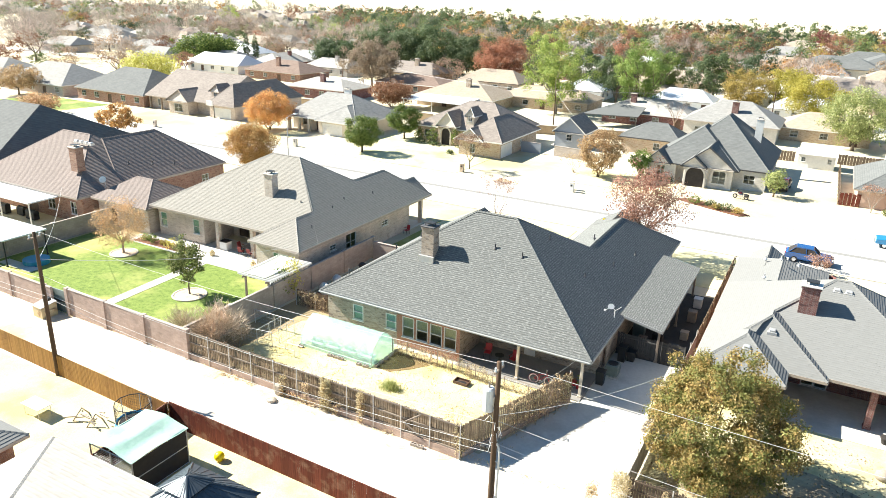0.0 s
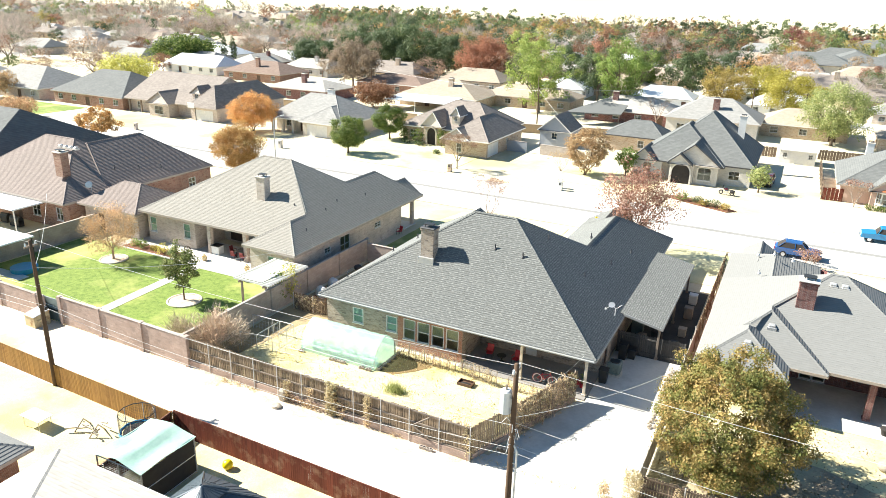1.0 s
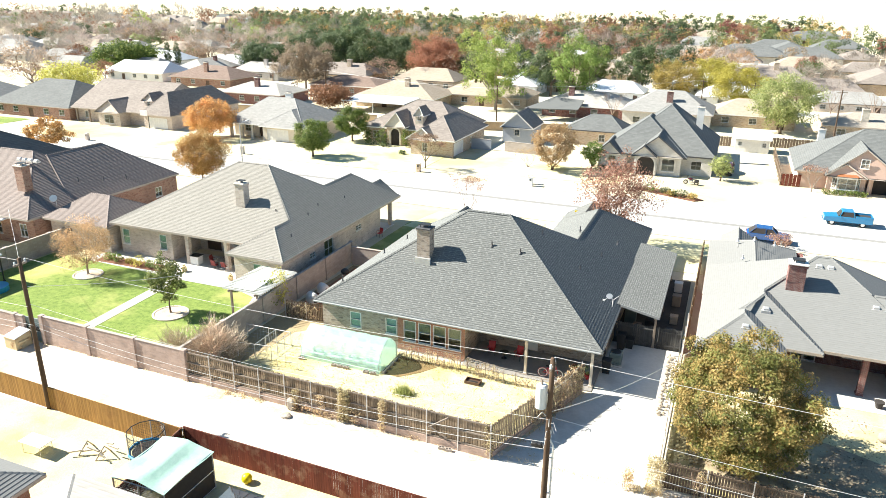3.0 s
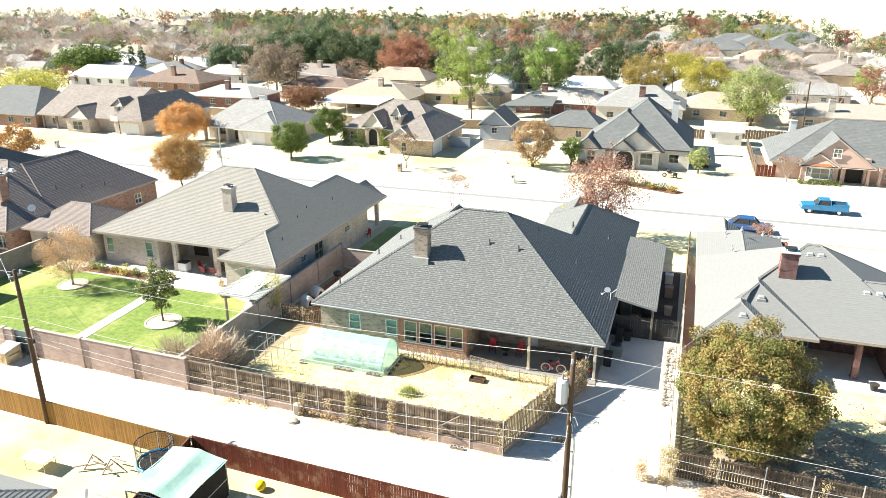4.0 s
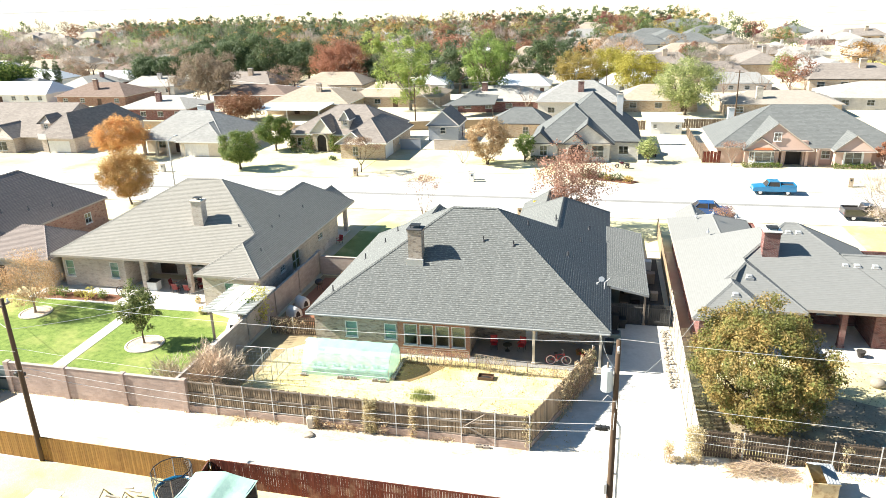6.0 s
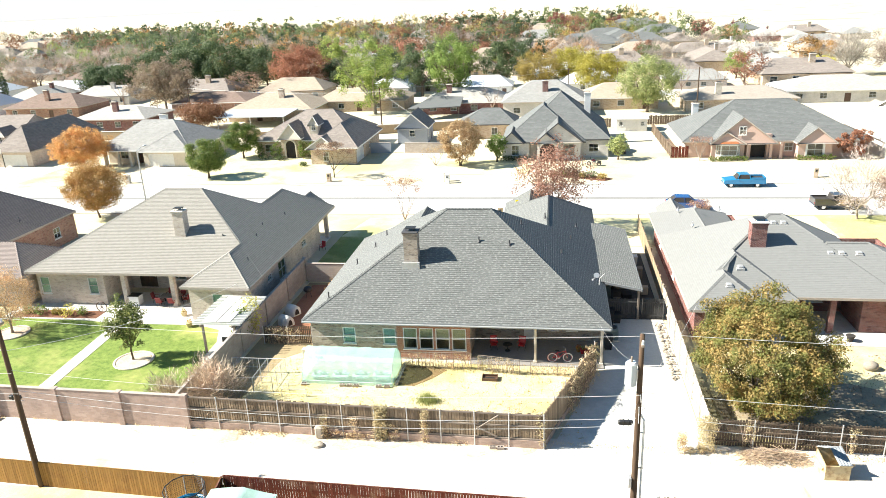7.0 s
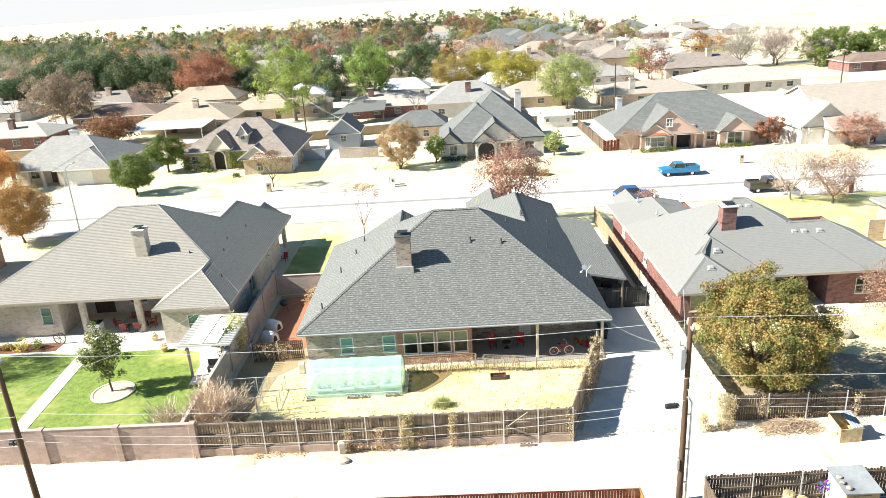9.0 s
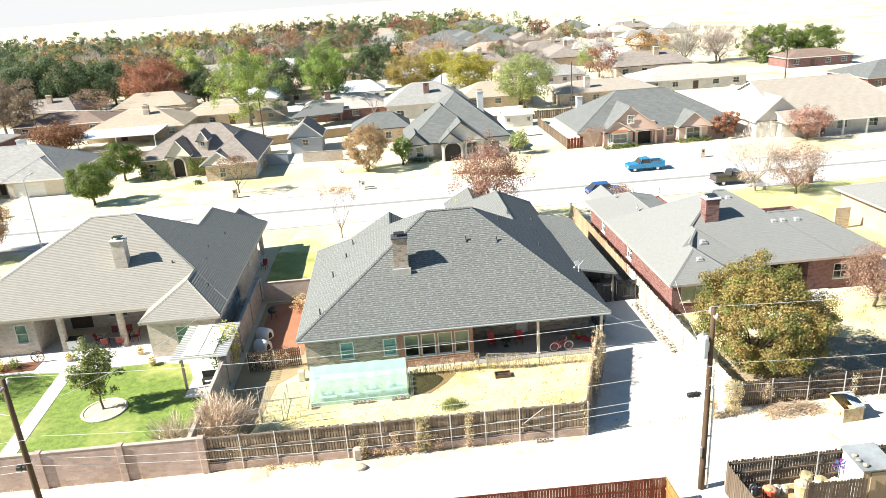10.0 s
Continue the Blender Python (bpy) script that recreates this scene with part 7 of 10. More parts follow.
frm = thing("pipe_frame", (-32.5, 36.8, 0.03), "bare galvanised pipe frame lying in the yard", "frame")
part("pipe", G().path([(-33.4, 36.8, 0.03), (-33.4, 36.8, 0.6), (-31.7, 36.9, 0.6), (-31.7, 36.9, 0.03)], 0.025), M["galv"], frm)
part("pipe", G().path([(-33.2, 37.6, 0.03), (-33.2, 37.6, 0.6), (-31.6, 37.7, 0.6)], 0.025), M["galv"], frm)


def dog_house(x, y, rz):
    root = thing("dog_house", (x, y, 0.07), "domed pale plastic dog house", "dog house", "dog houses")
    m, n = pose(x, y, 0.07, 0, 0, rz), 12
    prof = [(-0.45 * math.cos(math.pi * i / n), 0.85 * math.sin(math.pi * i / n) ** 0.7) for i in range(n + 1)]
    part("shell", G().loft([[(px, -0.55, max(0, pz)) for px, pz in prof], [(px * 1.05, 0.0, max(0, pz * 1.05)) for px, pz in prof], [(px, 0.55, max(0, pz)) for px, pz in prof]], False, True).move(m), M["plastic"], root, "", True)
    # dark arched panel paints in the shaded opening; the shell is closed
    hole = [(-0.22 * math.cos(math.pi * i / n), 0.1 + 0.5 * math.sin(math.pi * i / n)) for i in range(n + 1)]
    part("doorway", G().loft([[(px, -0.57, pz) for px, pz in hole], [(px, -0.54, pz) for px, pz in hole]]).move(m), M["dark"], root)


dog_house(-37.3, 48.0, 60)
dog_house(-37.5, 50.2, 60)
grill = thing("barbecue", (-37.4, 54.0, 0.07), "black kettle barbecue beside the wall", "barbecue")
part("bowl", G().ball((-37.4, 54.0, 0.85), 0.4, 0.4, 0.3, 14, 8), M["black"], grill)
for a in range(3):
    part("leg", G().tube((-37.4 + 0.3 * math.cos(a * 2.1), 54.0 + 0.3 * math.sin(a * 2.1), 0.07), (-37.4 + 0.15 * math.cos(a * 2.1), 54.0 + 0.15 * math.sin(a * 2.1), 0.7), 0.02), M["black"], grill)
shrub("shrub", -35.0, 55.5, 2.2, 1.5, "tan", 6, "dry yellowed ornamental grass clump", 500, 0.2)
mt = thing("gas_meter", (-33.6, 42.6, 0), "cream utility box on the house corner", "utility box")
part("cabinet", G().box(-33.85, 42.25, 0.05, -33.4, 42.65, 0.85, 0.03), M["cream"], mt)
picket_fence((-37.8, 44.6), (-33.9, 44.9), 0.05, 1.5, M["picketDark"], "low weathered gate fence across the side yard", 0.03, 0.12, (0.3, 1.2), -1, M["galv"], 1.6, None, 21)
for k in range(4):
    vine_clump(-37.2 + 0.7 * k, 44.5, 0.7, 0.3, 1.5, 120, 130 + k, "dead vine on the side yard gate", 0.05, 0.1)
ac_unit(-10.6, 47.0)
for x, y, h in ((-11.0, 45.3, 1.05), (-10.6, 49.6, 1.3), (-10.0, 50.0, 0.8)):
    b = thing("trash_bin", (x, y, 0.04), "black wheeled bin beside the house", "bin", "bins by the house")
    part("body", G().loft([[(x - 0.25, y - 0.25, 0.04), (x + 0.25, y - 0.25, 0.04), (x + 0.25, y + 0.25, 0.04), (x - 0.25, y + 0.25, 0.04)], [(x - 0.31, y - 0.31, h), (x + 0.31, y - 0.31, h), (x + 0.31, y + 0.31, h), (x - 0.31, y + 0.31, h)]]), M["black"], b)
    part("lid", G().box(x - 0.34, y - 0.34, h, x + 0.34, y + 0.36, h + 0.07, 0.03), M["black"], b)
rnd = random.Random(8)
pile = thing("stone_stack", (-7.1, 45, 0.04), "long stack of pale flat stones along the fence", "stones")
for i in range(24):
    yy = 41.0 + i * 0.36
    for lay in range(2):
        for j in range(2 - lay):
            r1 = rnd.uniform(0.12, 0.2)
            part("stone", G().ball((-6.95 + j * 0.38 + rnd.uniform(-0.1, 0.1), yy + rnd.uniform(-0.1, 0.1), 0.11 + lay * 0.12), r1, r1 * rnd.uniform(0.7, 1.1), 0.075, 7, 4, 0.18, i * 9 + lay), M["rock"], pile)
for i, (x, y, w, h, mat) in enumerate(((-9.8, 52.5, 0.6, 1.0, "timber"), (-8.9, 54.0, 0.8, 0.9, "dark"), (-10.6, 55.0, 0.9, 1.3, "acgreen"), (-9.2, 57.5, 1.0, 0.8, "timber"), (-10.4, 59.5, 0.8, 1.1, "cream"), (-7.3, 52.2, 0.5, 1.1, "black"), (-7.2, 56.0, 0.6, 0.7, "rock"), (-7.3, 60.0, 0.7, 1.0, "timber"), (-7.4, 63.5, 0.7, 0.9, "white"))):
    b = thing("storage_box", (x, y, 0.04), "stored box under the dim carport", "box", "clutter in the carport")
    part("box_body", G().box(x - w / 2, y - w / 2, 0.04, x + w / 2, y + w / 2, h, 0.04), M[mat], b)
    part("box_lid", G().box(x - w / 2 - 0.03, y - w / 2 - 0.03, h, x + w / 2 + 0.03, y + w / 2 + 0.03, h + 0.06, 0.02), M[mat], b)
for k, (x, y) in enumerate(((-18.5, 32.0), (-18.05, 31.98))):
    cinder_block(x, y, 0.02, 5)
stub = thing("stone_marker", (-29.2, 32.35, 0), "pale upright stone at the fence foot", "stone")
part("stone", G().box(-29.5, 32.1, 0, -28.95, 32.5, 0.85, 0.1), M["rock"], stub)
solid("boulder", G().ball((-29.1, 31.4, 0.1), 0.42, 0.3, 0.17, 10, 6, 0.1, 4), M["rock"], "flat boulder on the alley edge", "stone", (-29.1, 31.4, 0))


# ---- yard of the tan brick house ----
def pergola():
    x0, x1, y0, y1, h = -42.3, -38.9, 42.4, 47.9, 2.6
    root = thing("pergola", ((x0 + x1) / 2, (y0 + y1) / 2, 0), "weathered white timber pergola over pale paving", "pergola")
    for x in (x0 + 0.4, x1 - 0.4):
        for y in (y0 + 0.4, y1 - 0.4):
            part("post", G().box(x - 0.08, y - 0.08, 0, x + 0.08, y + 0.08, h - 0.2, 0.01), M["timber"], root)
        part("beam", G().box(x - 0.05, y0, h - 0.2, x + 0.05, y1, h, 0.01), M["timber"], root)
    me = mesh_of("rafter", G().box(-(x1 - x0) / 2 - 0.25, -0.025, 0, (x1 - x0) / 2 + 0.25, 0.025, 0.16), M["white"])
    for i in range(19):
        piece("rafter", me, root, ((x0 + x1) / 2, y0 + 0.15 + i * (y1 - y0 - 0.3) / 18, h + 0.002))
    part("shade_panel", G().box(x0 + 0.5, y0 + 0.3, h + 0.17, x0 + 1.6, y1 - 0.4, h + 0.2), M["white"], root)
    part("shade_panel", G().box(x0 + 1.7, y0 + 0.3, h + 0.17, x0 + 2.7, y1 - 0.9, h + 0.2), M["white"], root)


pergola()
shrub("climbing_plant", -39.5, 44.4, 1.6, 3.4, "shrub", 15, "green climber on the pergola's side", 900, 0.16, "climber")
shrub("climbing_plant", -39.3, 45.6, 2.2, 3.9, "yellowgreen", 16, "yellow-green climber on the pergola's side", 1500, 0.14, "climber")


def tree_ring(x, y, r, label):
    root = thing("tree_ring", (x, y, 0.035), label, "garden bed")
    n = 28
    part("gravel", G().tube((x, y, 0.0), (x, y, 0.1), r - 0.12, r - 0.12, 28), M["gravel"], root)
    me = mesh_of("edging_stone", G().box(-0.19, -0.09, 0, 0.19, 0.09, 0.11, 0.03), M["stone"])
    for i in range(n):
        a = 2 * math.pi * i / n
        piece("edging_stone", me, root, (x + r * math.cos(a), y + r * math.sin(a), 0.03), a + math.pi / 2, (r / 1.75, 1, 1))


tree_ring(-47.1, 41.1, 1.42, "round gravel bed edged with pale stones below a magnolia")
tree_ring(-60.9, 45.2, 1.3, "round gravel bed edged with pale stones below a myrtle")
make_tree("magnolia_tree", 5.2, 3.3, 1.2, "magnolia", 95, 50, 0.18, 21, "young dark-leaved magnolia in a stone ring", shape="oval", at=(-47.2, 41.2, 0.1), trunk_r=0.07, limbs=7, spread=0.24, inner=0.25)
make_tree("myrtle_tree", 5.7, 6.0, 1.1, "tan", 230, 46, 0.115, 22, "myrtle with thin tan autumn leaves", at=(-60.9, 45.2, 0.1), limbs=9, depth=3, spread=0.34, trunk_r=0.1, bark="barkpale", inner=0.35, ragged=0.14, loose=0.9)
for k, (x, y, w, h, mt) in enumerate(((-61.0, 49.0, 1.3, 1.0, "shrub"), (-58.3, 49.0, 1.4, 1.1, "yellowgreen"), (-56.9, 49.1, 1.2, 0.9, "shrub"), (-62.4, 49.3, 1.0, 0.8, "bright"), (-59.6, 49.2, 0.9, 0.6, "goldbrown"))):
    shrub("shrub", x, y, w, h, mt, 140 + k, "rounded green shrub below the house wall", 420, 0.13, group="shrubs below the tan brick wall", z=0.03)
sheet("bed_B", rect(-63.5, 48.4, -55.2, 50.0), 0.09, M["mulch"], "dark mulch bed below the house wall", "flower bed")
wheel = thing("wagon_wheel", (-55.4, 49.6, 0.07), "old timber wagon wheel leaning on the wall", "wagon wheel")
g = G()
for i in range(20):
    a, b = 2 * math.pi * i / 20, 2 * math.pi * (i + 1) / 20
    g.tube((-55.4 + 0.5 * math.cos(a), 49.75, 0.6 + 0.5 * math.sin(a)), (-55.4 + 0.5 * math.cos(b), 49.75, 0.6 + 0.5 * math.sin(b)), 0.04, 0.04, 6)
part("rim", g, M["door"], wheel)
for i in range(8):
    a = 2 * math.pi * i / 8
    part("spoke", G().tube((-55.4, 49.75, 0.6), (-55.4 + 0.48 * math.cos(a), 49.75, 0.6 + 0.48 * math.sin(a)), 0.02), M["door"], wheel)
dt = thing("dining_table", (-50.0, 52.2, 0.07), "patio dining table with dark top", "table")
part("tabletop", G().box(-51.0, 51.7, 0.72, -49.0, 52.7, 0.78, 0.02), M["timber"], dt)
for i in (-50.85, -49.15):
    for j in (51.85, 52.55):
        part("leg", G().box(i - 0.04, j - 0.04, 0.07, i + 0.04, j + 0.04, 0.72), M["black"], dt)
for x, y, rz in ((-50.6, 51.3, 180), (-49.4, 51.3, 180), (-50.6, 53.1, 0), (-49.4, 53.1, 0), (-51.5, 52.2, 90), (-48.5, 52.2, -90)):
    chair(x, y, rz, M["maroon"], "maroon cushioned patio chair at the dining table", 0.07, "chairs round the patio table")
fr = thing("outdoor_cabinet", (-53.3, 51.8, 0.07), "white outdoor cabinet in the patio", "cabinet")
part("body", G().box(-53.8, 51.4, 0.07, -52.8, 52.2, 0.95, 0.03), M["white"], fr)
part("countertop", G().box(-53.85, 51.35, 0.95, -52.75, 52.25, 1.0), M["black"], fr)
for k, (x, y) in enumerate(((-47.3, 49.4), (-45.7, 47.3), (-52.9, 49.5))):
    pot = thing("planter", (x, y, 0.07), "straw-coloured planter beside a column", "planter", "planters on the patio")
    part("pot", G().tube((x, y, 0.07), (x, y, 0.45), 0.2, 0.3, 14), M["dumpster"], pot)
    c = G()
    leaves(c, [(x, y, 0.6)], 60, 0.17, 0.13, random.Random(k))
    part("plant", c, L["goldbrown"], pot)
for k, (x, y) in enumerate(((-40.2, 66.9), (-41.4, 66.5))):
    chair(x, y, -20 + 40 * k, M["red"], "red wooden chair on the porch", 0.12, "porch chairs")
for x, y in ((-39.2, 52.6), (-39.3, 54.6)):
    b = thing("trash_cart", (x - 0.25, y, 0.03), "blue-grey wheeled cart beside the wall", "bin", "carts by the block wall")
    part("body", G().box(x - 0.6, y - 0.8, 0.05, x + 0.1, y + 0.8, 1.5, 0.06), M["siding_blue"], b)
    part("lid", G().box(x - 0.65, y - 0.85, 1.5, x + 0.12, y + 0.85, 1.6, 0.03), M["acgreen"], b)
tank = thing("storage_tub", (-39.5, 50.6, 0.03), "steel blue tub behind the block wall", "tub")
part("tub_body", G().tube((-39.6, 50.6, 0.03), (-39.6, 50.6, 0.9), 0.5, 0.55, 16), M["siding_blue"], tank)
bench = thing("garden_bench", (-40.3, 43.4, 0.07), "black iron bench below the pergola", "bench")
part("seat", G().box(-40.9, 43.2, 0.45, -39.7, 43.6, 0.5), M["black"], bench)
part("backrest", G().box(-40.9, 43.6, 0.5, -39.7, 43.65, 1.0), M["black"], bench)
for x in (-40.85, -39.75):
    part("leg", G().box(x - 0.03, 43.2, 0.07, x + 0.03, 43.62, 0.45), M["black"], bench)

# pool canopy and furniture behind the next wall
can = thing("pool_canopy", (-68.0, 38, 0), "white flat canopy over a small pool", "canopy")
part("canopy_sheet", G().box(-76.0, 36.5, 2.6, -66.5, 41.0, 2.75, 0.03), M["metalroof"], can)
for x in (-75.8, -66.7):
    for y in (36.7, 40.8):
        post(can, x, y, 0, 2.6, 0.1, M["black"], "post")
pool = thing("small_pool", (-65.6, 39.2, 0), "round blue pool on the grass", "pool")
part("pool_wall", G().tube((-65.4, 38.8, 0.03), (-65.4, 38.8, 0.5), 1.2, 1.2, 24), M["bluetarp"], pool)
part("deck", G().box(-68.5, 36.9, 0.0, -63.6, 38.0, 0.1), M["concrete"], pool)
for k, (x, y, w, h) in enumerate(((-79.0, 47.2, 1.6, 1.1), (-81.5, 47.6, 1.2, 1.0), (-84.0, 47.0, 1.4, 1.2))):
    b = thing("outdoor_grill", (x, y, 0.0), "black grill under the patio cover", "barbecue", "grills under the cover")
    part("body", G().box(x - w / 2, y - 0.35, 0.1, x + w / 2, y + 0.35, h * 0.75, 0.03), M["black"], b)
    part("hood", G().tube((x - w / 2, y, h * 0.8), (x + w / 2, y, h * 0.8), 0.35, 0.35, 12), M["black"], b)


# ---- alley ----
def dumpster(x, y, rz, lid_open, label):
    root = thing("dumpster", (x, y, 0.02), label, "dumpster", "alley dumpsters")
    m = pose(x, y, 0.02, 0, 0, rz) @ Matrix.Diagonal((0.86, 0.86, 0.86, 1))
    g = G()
    front = [(-0.75, -0.75), (0.75, -0.75), (0.75, 0.75), (-0.75, 0.75)]
    g.loft([[(px, py, 0.0) for px, py in front], [(px, py, 1.05 if py < 0 else 1.35) for px, py in front]], True, False)
    g.loft([[(px * 0.95, py * 0.95, 0.12) for px, py in front], [(px * 0.95, py * 0.95, 1.05 if py < 0 else 1.35) for px, py in front]], True, False)
    g.add([(px, py, 0.0) for px, py in front], [(3, 2, 1, 0)])
    part("bin_body", g.move(m), M["dumpster"], root)
    for y, z in ((-0.77, 1.0), (0.77, 1.3)):
        part("rim", G().box(-0.8, y - 0.03, z, 0.8, y + 0.03, z + 0.08).move(m), M["dumpster"], root)
    for i, s in enumerate((-1, 1)):
        part("side_pocket", G().box(s * 0.75 - 0.06 + s * 0.06, -0.5, 0.55, s * 0.75 + 0.06 + s * 0.06, 0.5, 0.75, 0.01).move(m), M["dumpster"], root)
        lid = G().box(-0.37, -1.6, 0, 0.37, 0, 0.04)
        for r in range(4):
            lid.box(-0.3 + 0.18 * r, -1.58, 0.04, -0.24 + 0.18 * r, -0.02, 0.07)
        part("lid", lid.move(pose(s * 0.39, 0.78, 1.4, 11 if not (lid_open and i == 0) else -32, 0, 0)).move(m), M["metalroof"] if not lid_open else M["lidgrey"], root)
    return root


dumpster(-0.1, 31.3, 4, True, "yellowed steel dumpster with one lid raised")
dumpster(-53.6, 31.9, -4, False, "yellowed steel dumpster with closed pale lids")


# ---- yards south of the alley ----
def kennel():
    x0, x1, y0, y1 = -31.9, -28.6, 20.3, 23.9
    root = thing("dog_kennel", (-30.2, 22, 0), "chain-link kennel roofed with a faded green tarp", "kennel")
    for x in (x0, (x0 + x1) / 2, x1):
        for y in (y0, y1):
            part("post", G().tube((x, y, 0), (x, y, 2.3), 0.045, 0.045, 6), M["galv"], root)
    g = G()
    for z in (0.1, 1.2, 2.3):
        g.path([(x0, y0, z), (x1, y0, z), (x1, y1, z), (x0, y1, z), (x0, y0, z)], 0.04, 6)
    part("rail_frame", g, M["galv"], root)
    g = G()
    for k in range(40):
        x = x0 + (x1 - x0) * k / 39
        g.tube((x, y0, 0.1), (x, y0, 2.3), 0.006, 0.006, 3, False)
    for k in range(32):
        y = y0 + (y1 - y0) * k / 31
        g.tube((x0, y, 0.1), (x0, y, 2.3), 0.006, 0.006, 3, False)
    for k in range(18):
        g.tube((x0, y0, 0.12 * k + 0.15), (x1, y0, 0.12 * k + 0.15), 0.006, 0.006, 3, False)
    part("chain_link", g, M["galv"], root)
    part("side_screen", G().box(x1 - 0.02, y0, 0.05, x1 + 0.01, y1, 2.2), M["dark"], root, "dark shade cloth")
    part("side_screen", G().box(x0, y1 - 0.01, 0.05, x1, y1 + 0.02, 2.2), M["dark"], root)
    g, n = G(), 12
    rows = []
    for i in range(n + 1):
        u = i / n
        rows.append([(x0 - 0.1 + (x1 - x0 + 0.2) * u, y0 - 0.1 + (y1 - y0 + 0.2) * j / n, 2.35 + 0.3 * (1 - abs(2 * u - 1)) - 0.22 * math.sin(math.pi * j / n) * math.sin(math.pi * 2 * u) ** 2 + 0.05 * math.sin(5 * u + 7 * j / n)) for j in range(n + 1)])
    g.loft(rows, False, False)
    part("tarp_roof", g, M["tarpwhite"], root, "faded green tarp", True)


def gazebo():
    cx, cy = -23.4, 19.4
    root = thing("gazebo", (cx, cy, 0), "gazebo with a two-tier dark metal roof", "gazebo")
    for s, z0, z1, k in ((2.3, 2.5, 3.5, 0.32), (0.85, 3.65, 4.1, 0.06)):
        low = [(cx - s, cy - s, z0), (cx + s, cy - s, z0), (cx + s, cy + s, z0), (cx - s, cy + s, z0)]
        high = [(cx + (x - cx) * k, cy + (y - cy) * k, z1) for x, y, z in low]
        part("roof_tier", G().loft([low, high]), M["navymetal"], root)
        g = G()
        for a in range(4):
            p, q, p2, q2 = Vector(low[a]), Vector(low[(a + 1) % 4]), Vector(high[a]), Vector(high[(a + 1) % 4])
            for i in range(1, 8):
                u = i / 8
                g.tube(p.lerp(q, u), p2.lerp(q2, u), 0.03, 0.03, 4)
            g.tube(p, p2, 0.05, 0.05, 5)
        part("seam_rib", g, M["navymetal"], root)
    for x in (-2.1, 2.1):
        for y in (-2.1, 2.1):
            part("post", G().box(cx + x - 0.07, cy + y - 0.07, 0, cx + x + 0.07, cy + y + 0.07, 2.5), M["door"], root)


def south_houses():
    root = thing("house", (-26, 8, 0), "house with a pale grey hip roof south of the alley", "house")
    r = Roof(0.3)
    r.block(-33.0, 0.5, -19.5, 19.0, 2.9, (-27.0, 8.0), (-27.0, 13.0), 5.0)
    r.put(root, M["roofPale"], M["white"], M["brickF"])
    box_walls(root, -32.4, 1.0, -20.1, 18.4, 2.75, M["brickF"])
    root = thing("house", (-42, 8, 0), "brick house with a dark grey roof south of the alley", "house")
    r = Roof()
    r.block(-50.0, -2.0, -34.4, 18.6, 2.9, (-42.2, 5.0), (-42.2, 11.0), 6.4)
    r.put(root, M["roofC"], M["fasciaT"], M["brickF"])
    box_walls(root, -49.4, -1.4, -35.0, 18.0, 2.75, M["brickF"], [], [(15.5, 17.0, 0.9, 2.2, "window")])


def trampoline():
    cx, cy, r = -33.9, 24.6, 1.05
    root = thing("trampoline", (cx, cy, 0), "small round trampoline with dark safety net", "trampoline")
    n = 12
    pts = [(cx + r * math.cos(2 * math.pi * i / n), cy + r * math.sin(2 * math.pi * i / n)) for i in range(n + 1)]
    part("mat", G().tube((cx, cy, 0.6), (cx, cy, 0.63), r * 0.85, r * 0.85, 24), M["black"], root)
    part("pad", G().path([(x, y, 0.63) for x, y in pts], 0.1, 8), M["truckblue"], root)
    for i in range(0, n, 2):
        x, y = pts[i]
        part("pole", G().tube((x, y, 0), (x, y, 1.9), 0.03, 0.03, 6), M["galv"], root)
    part("top_ring", G().path([(x, y, 1.9) for x, y in pts], 0.03, 6), M["black"], root)
    g = G()
    for i in range(60):
        a = 2 * math.pi * i / 60
        g.tube((cx + r * math.cos(a), cy + r * math.sin(a), 0.65), (cx + r * math.cos(a), cy + r * math.sin(a), 1.9), 0.007, 0.007, 3, False)
    for k in range(10):
        g.path([(x, y, 0.75 + 0.11 * k) for x, y in pts], 0.006, 3)
    part("net", g, M["black"], root)


kennel()
gazebo()
south_houses()
trampoline()
solid("ball", G().ball((-27.3, 24.95, 0.3), 0.3, 0.3, 0.3, 16, 10), M["yellow"], "yellow play ball on the dry lawn", "ball", (-27.3, 24.95, 0.03), smooth=True)
lw = thing("table", (-40.4, 22.6, 0.03), "white folding table on the dry lawn", "table")
part("tabletop", G().box(-41.3, 22.1, 0.78, -39.5, 23.1, 0.82, 0.02), M["white"], lw)
for x in (-41.1, -39.7):
    for y in (22.2, 23.0):
        part("leg", G().tube((x, y, 0.03), (x, y, 0.78), 0.02), M["galv"], lw)
pb = thing("picnic_table", (-37.2, 23.8, 0.03), "collapsed weathered picnic bench frame", "bench")
rnd = random.Random(4)
for i in range(9):
    a = Vector((-38.2 + rnd.random() * 2.2, 23.2 + rnd.random() * 1.3, 0.1 + rnd.random() * 0.7))
    b = a + Vector((rnd.uniform(-1, 1), rnd.uniform(-0.5, 0.5), rnd.uniform(-0.3, 0.3)))
    b.z = max(0.08, b.z)
    part("board", G().tube(a, b, 0.06, 0.06, 4), M["picketGrey"], pb)
for k, x in enumerate((-37.9, -36.6)):
    part("trestle", G().path([(x, 23.2, 0.03), (x + 0.3, 23.7, 0.8), (x, 24.3, 0.03)], 0.05), M["picketGrey"], pb)
sh = thing("tool_shed", (-3.2, 24.9, 0.03), "small white metal shed with a galvanised roof behind the fence", "shed")
part("shed_wall", G().box(-4.0, 24.15, 0.0, -2.4, 25.75, 1.95), M["metalroof"], sh)
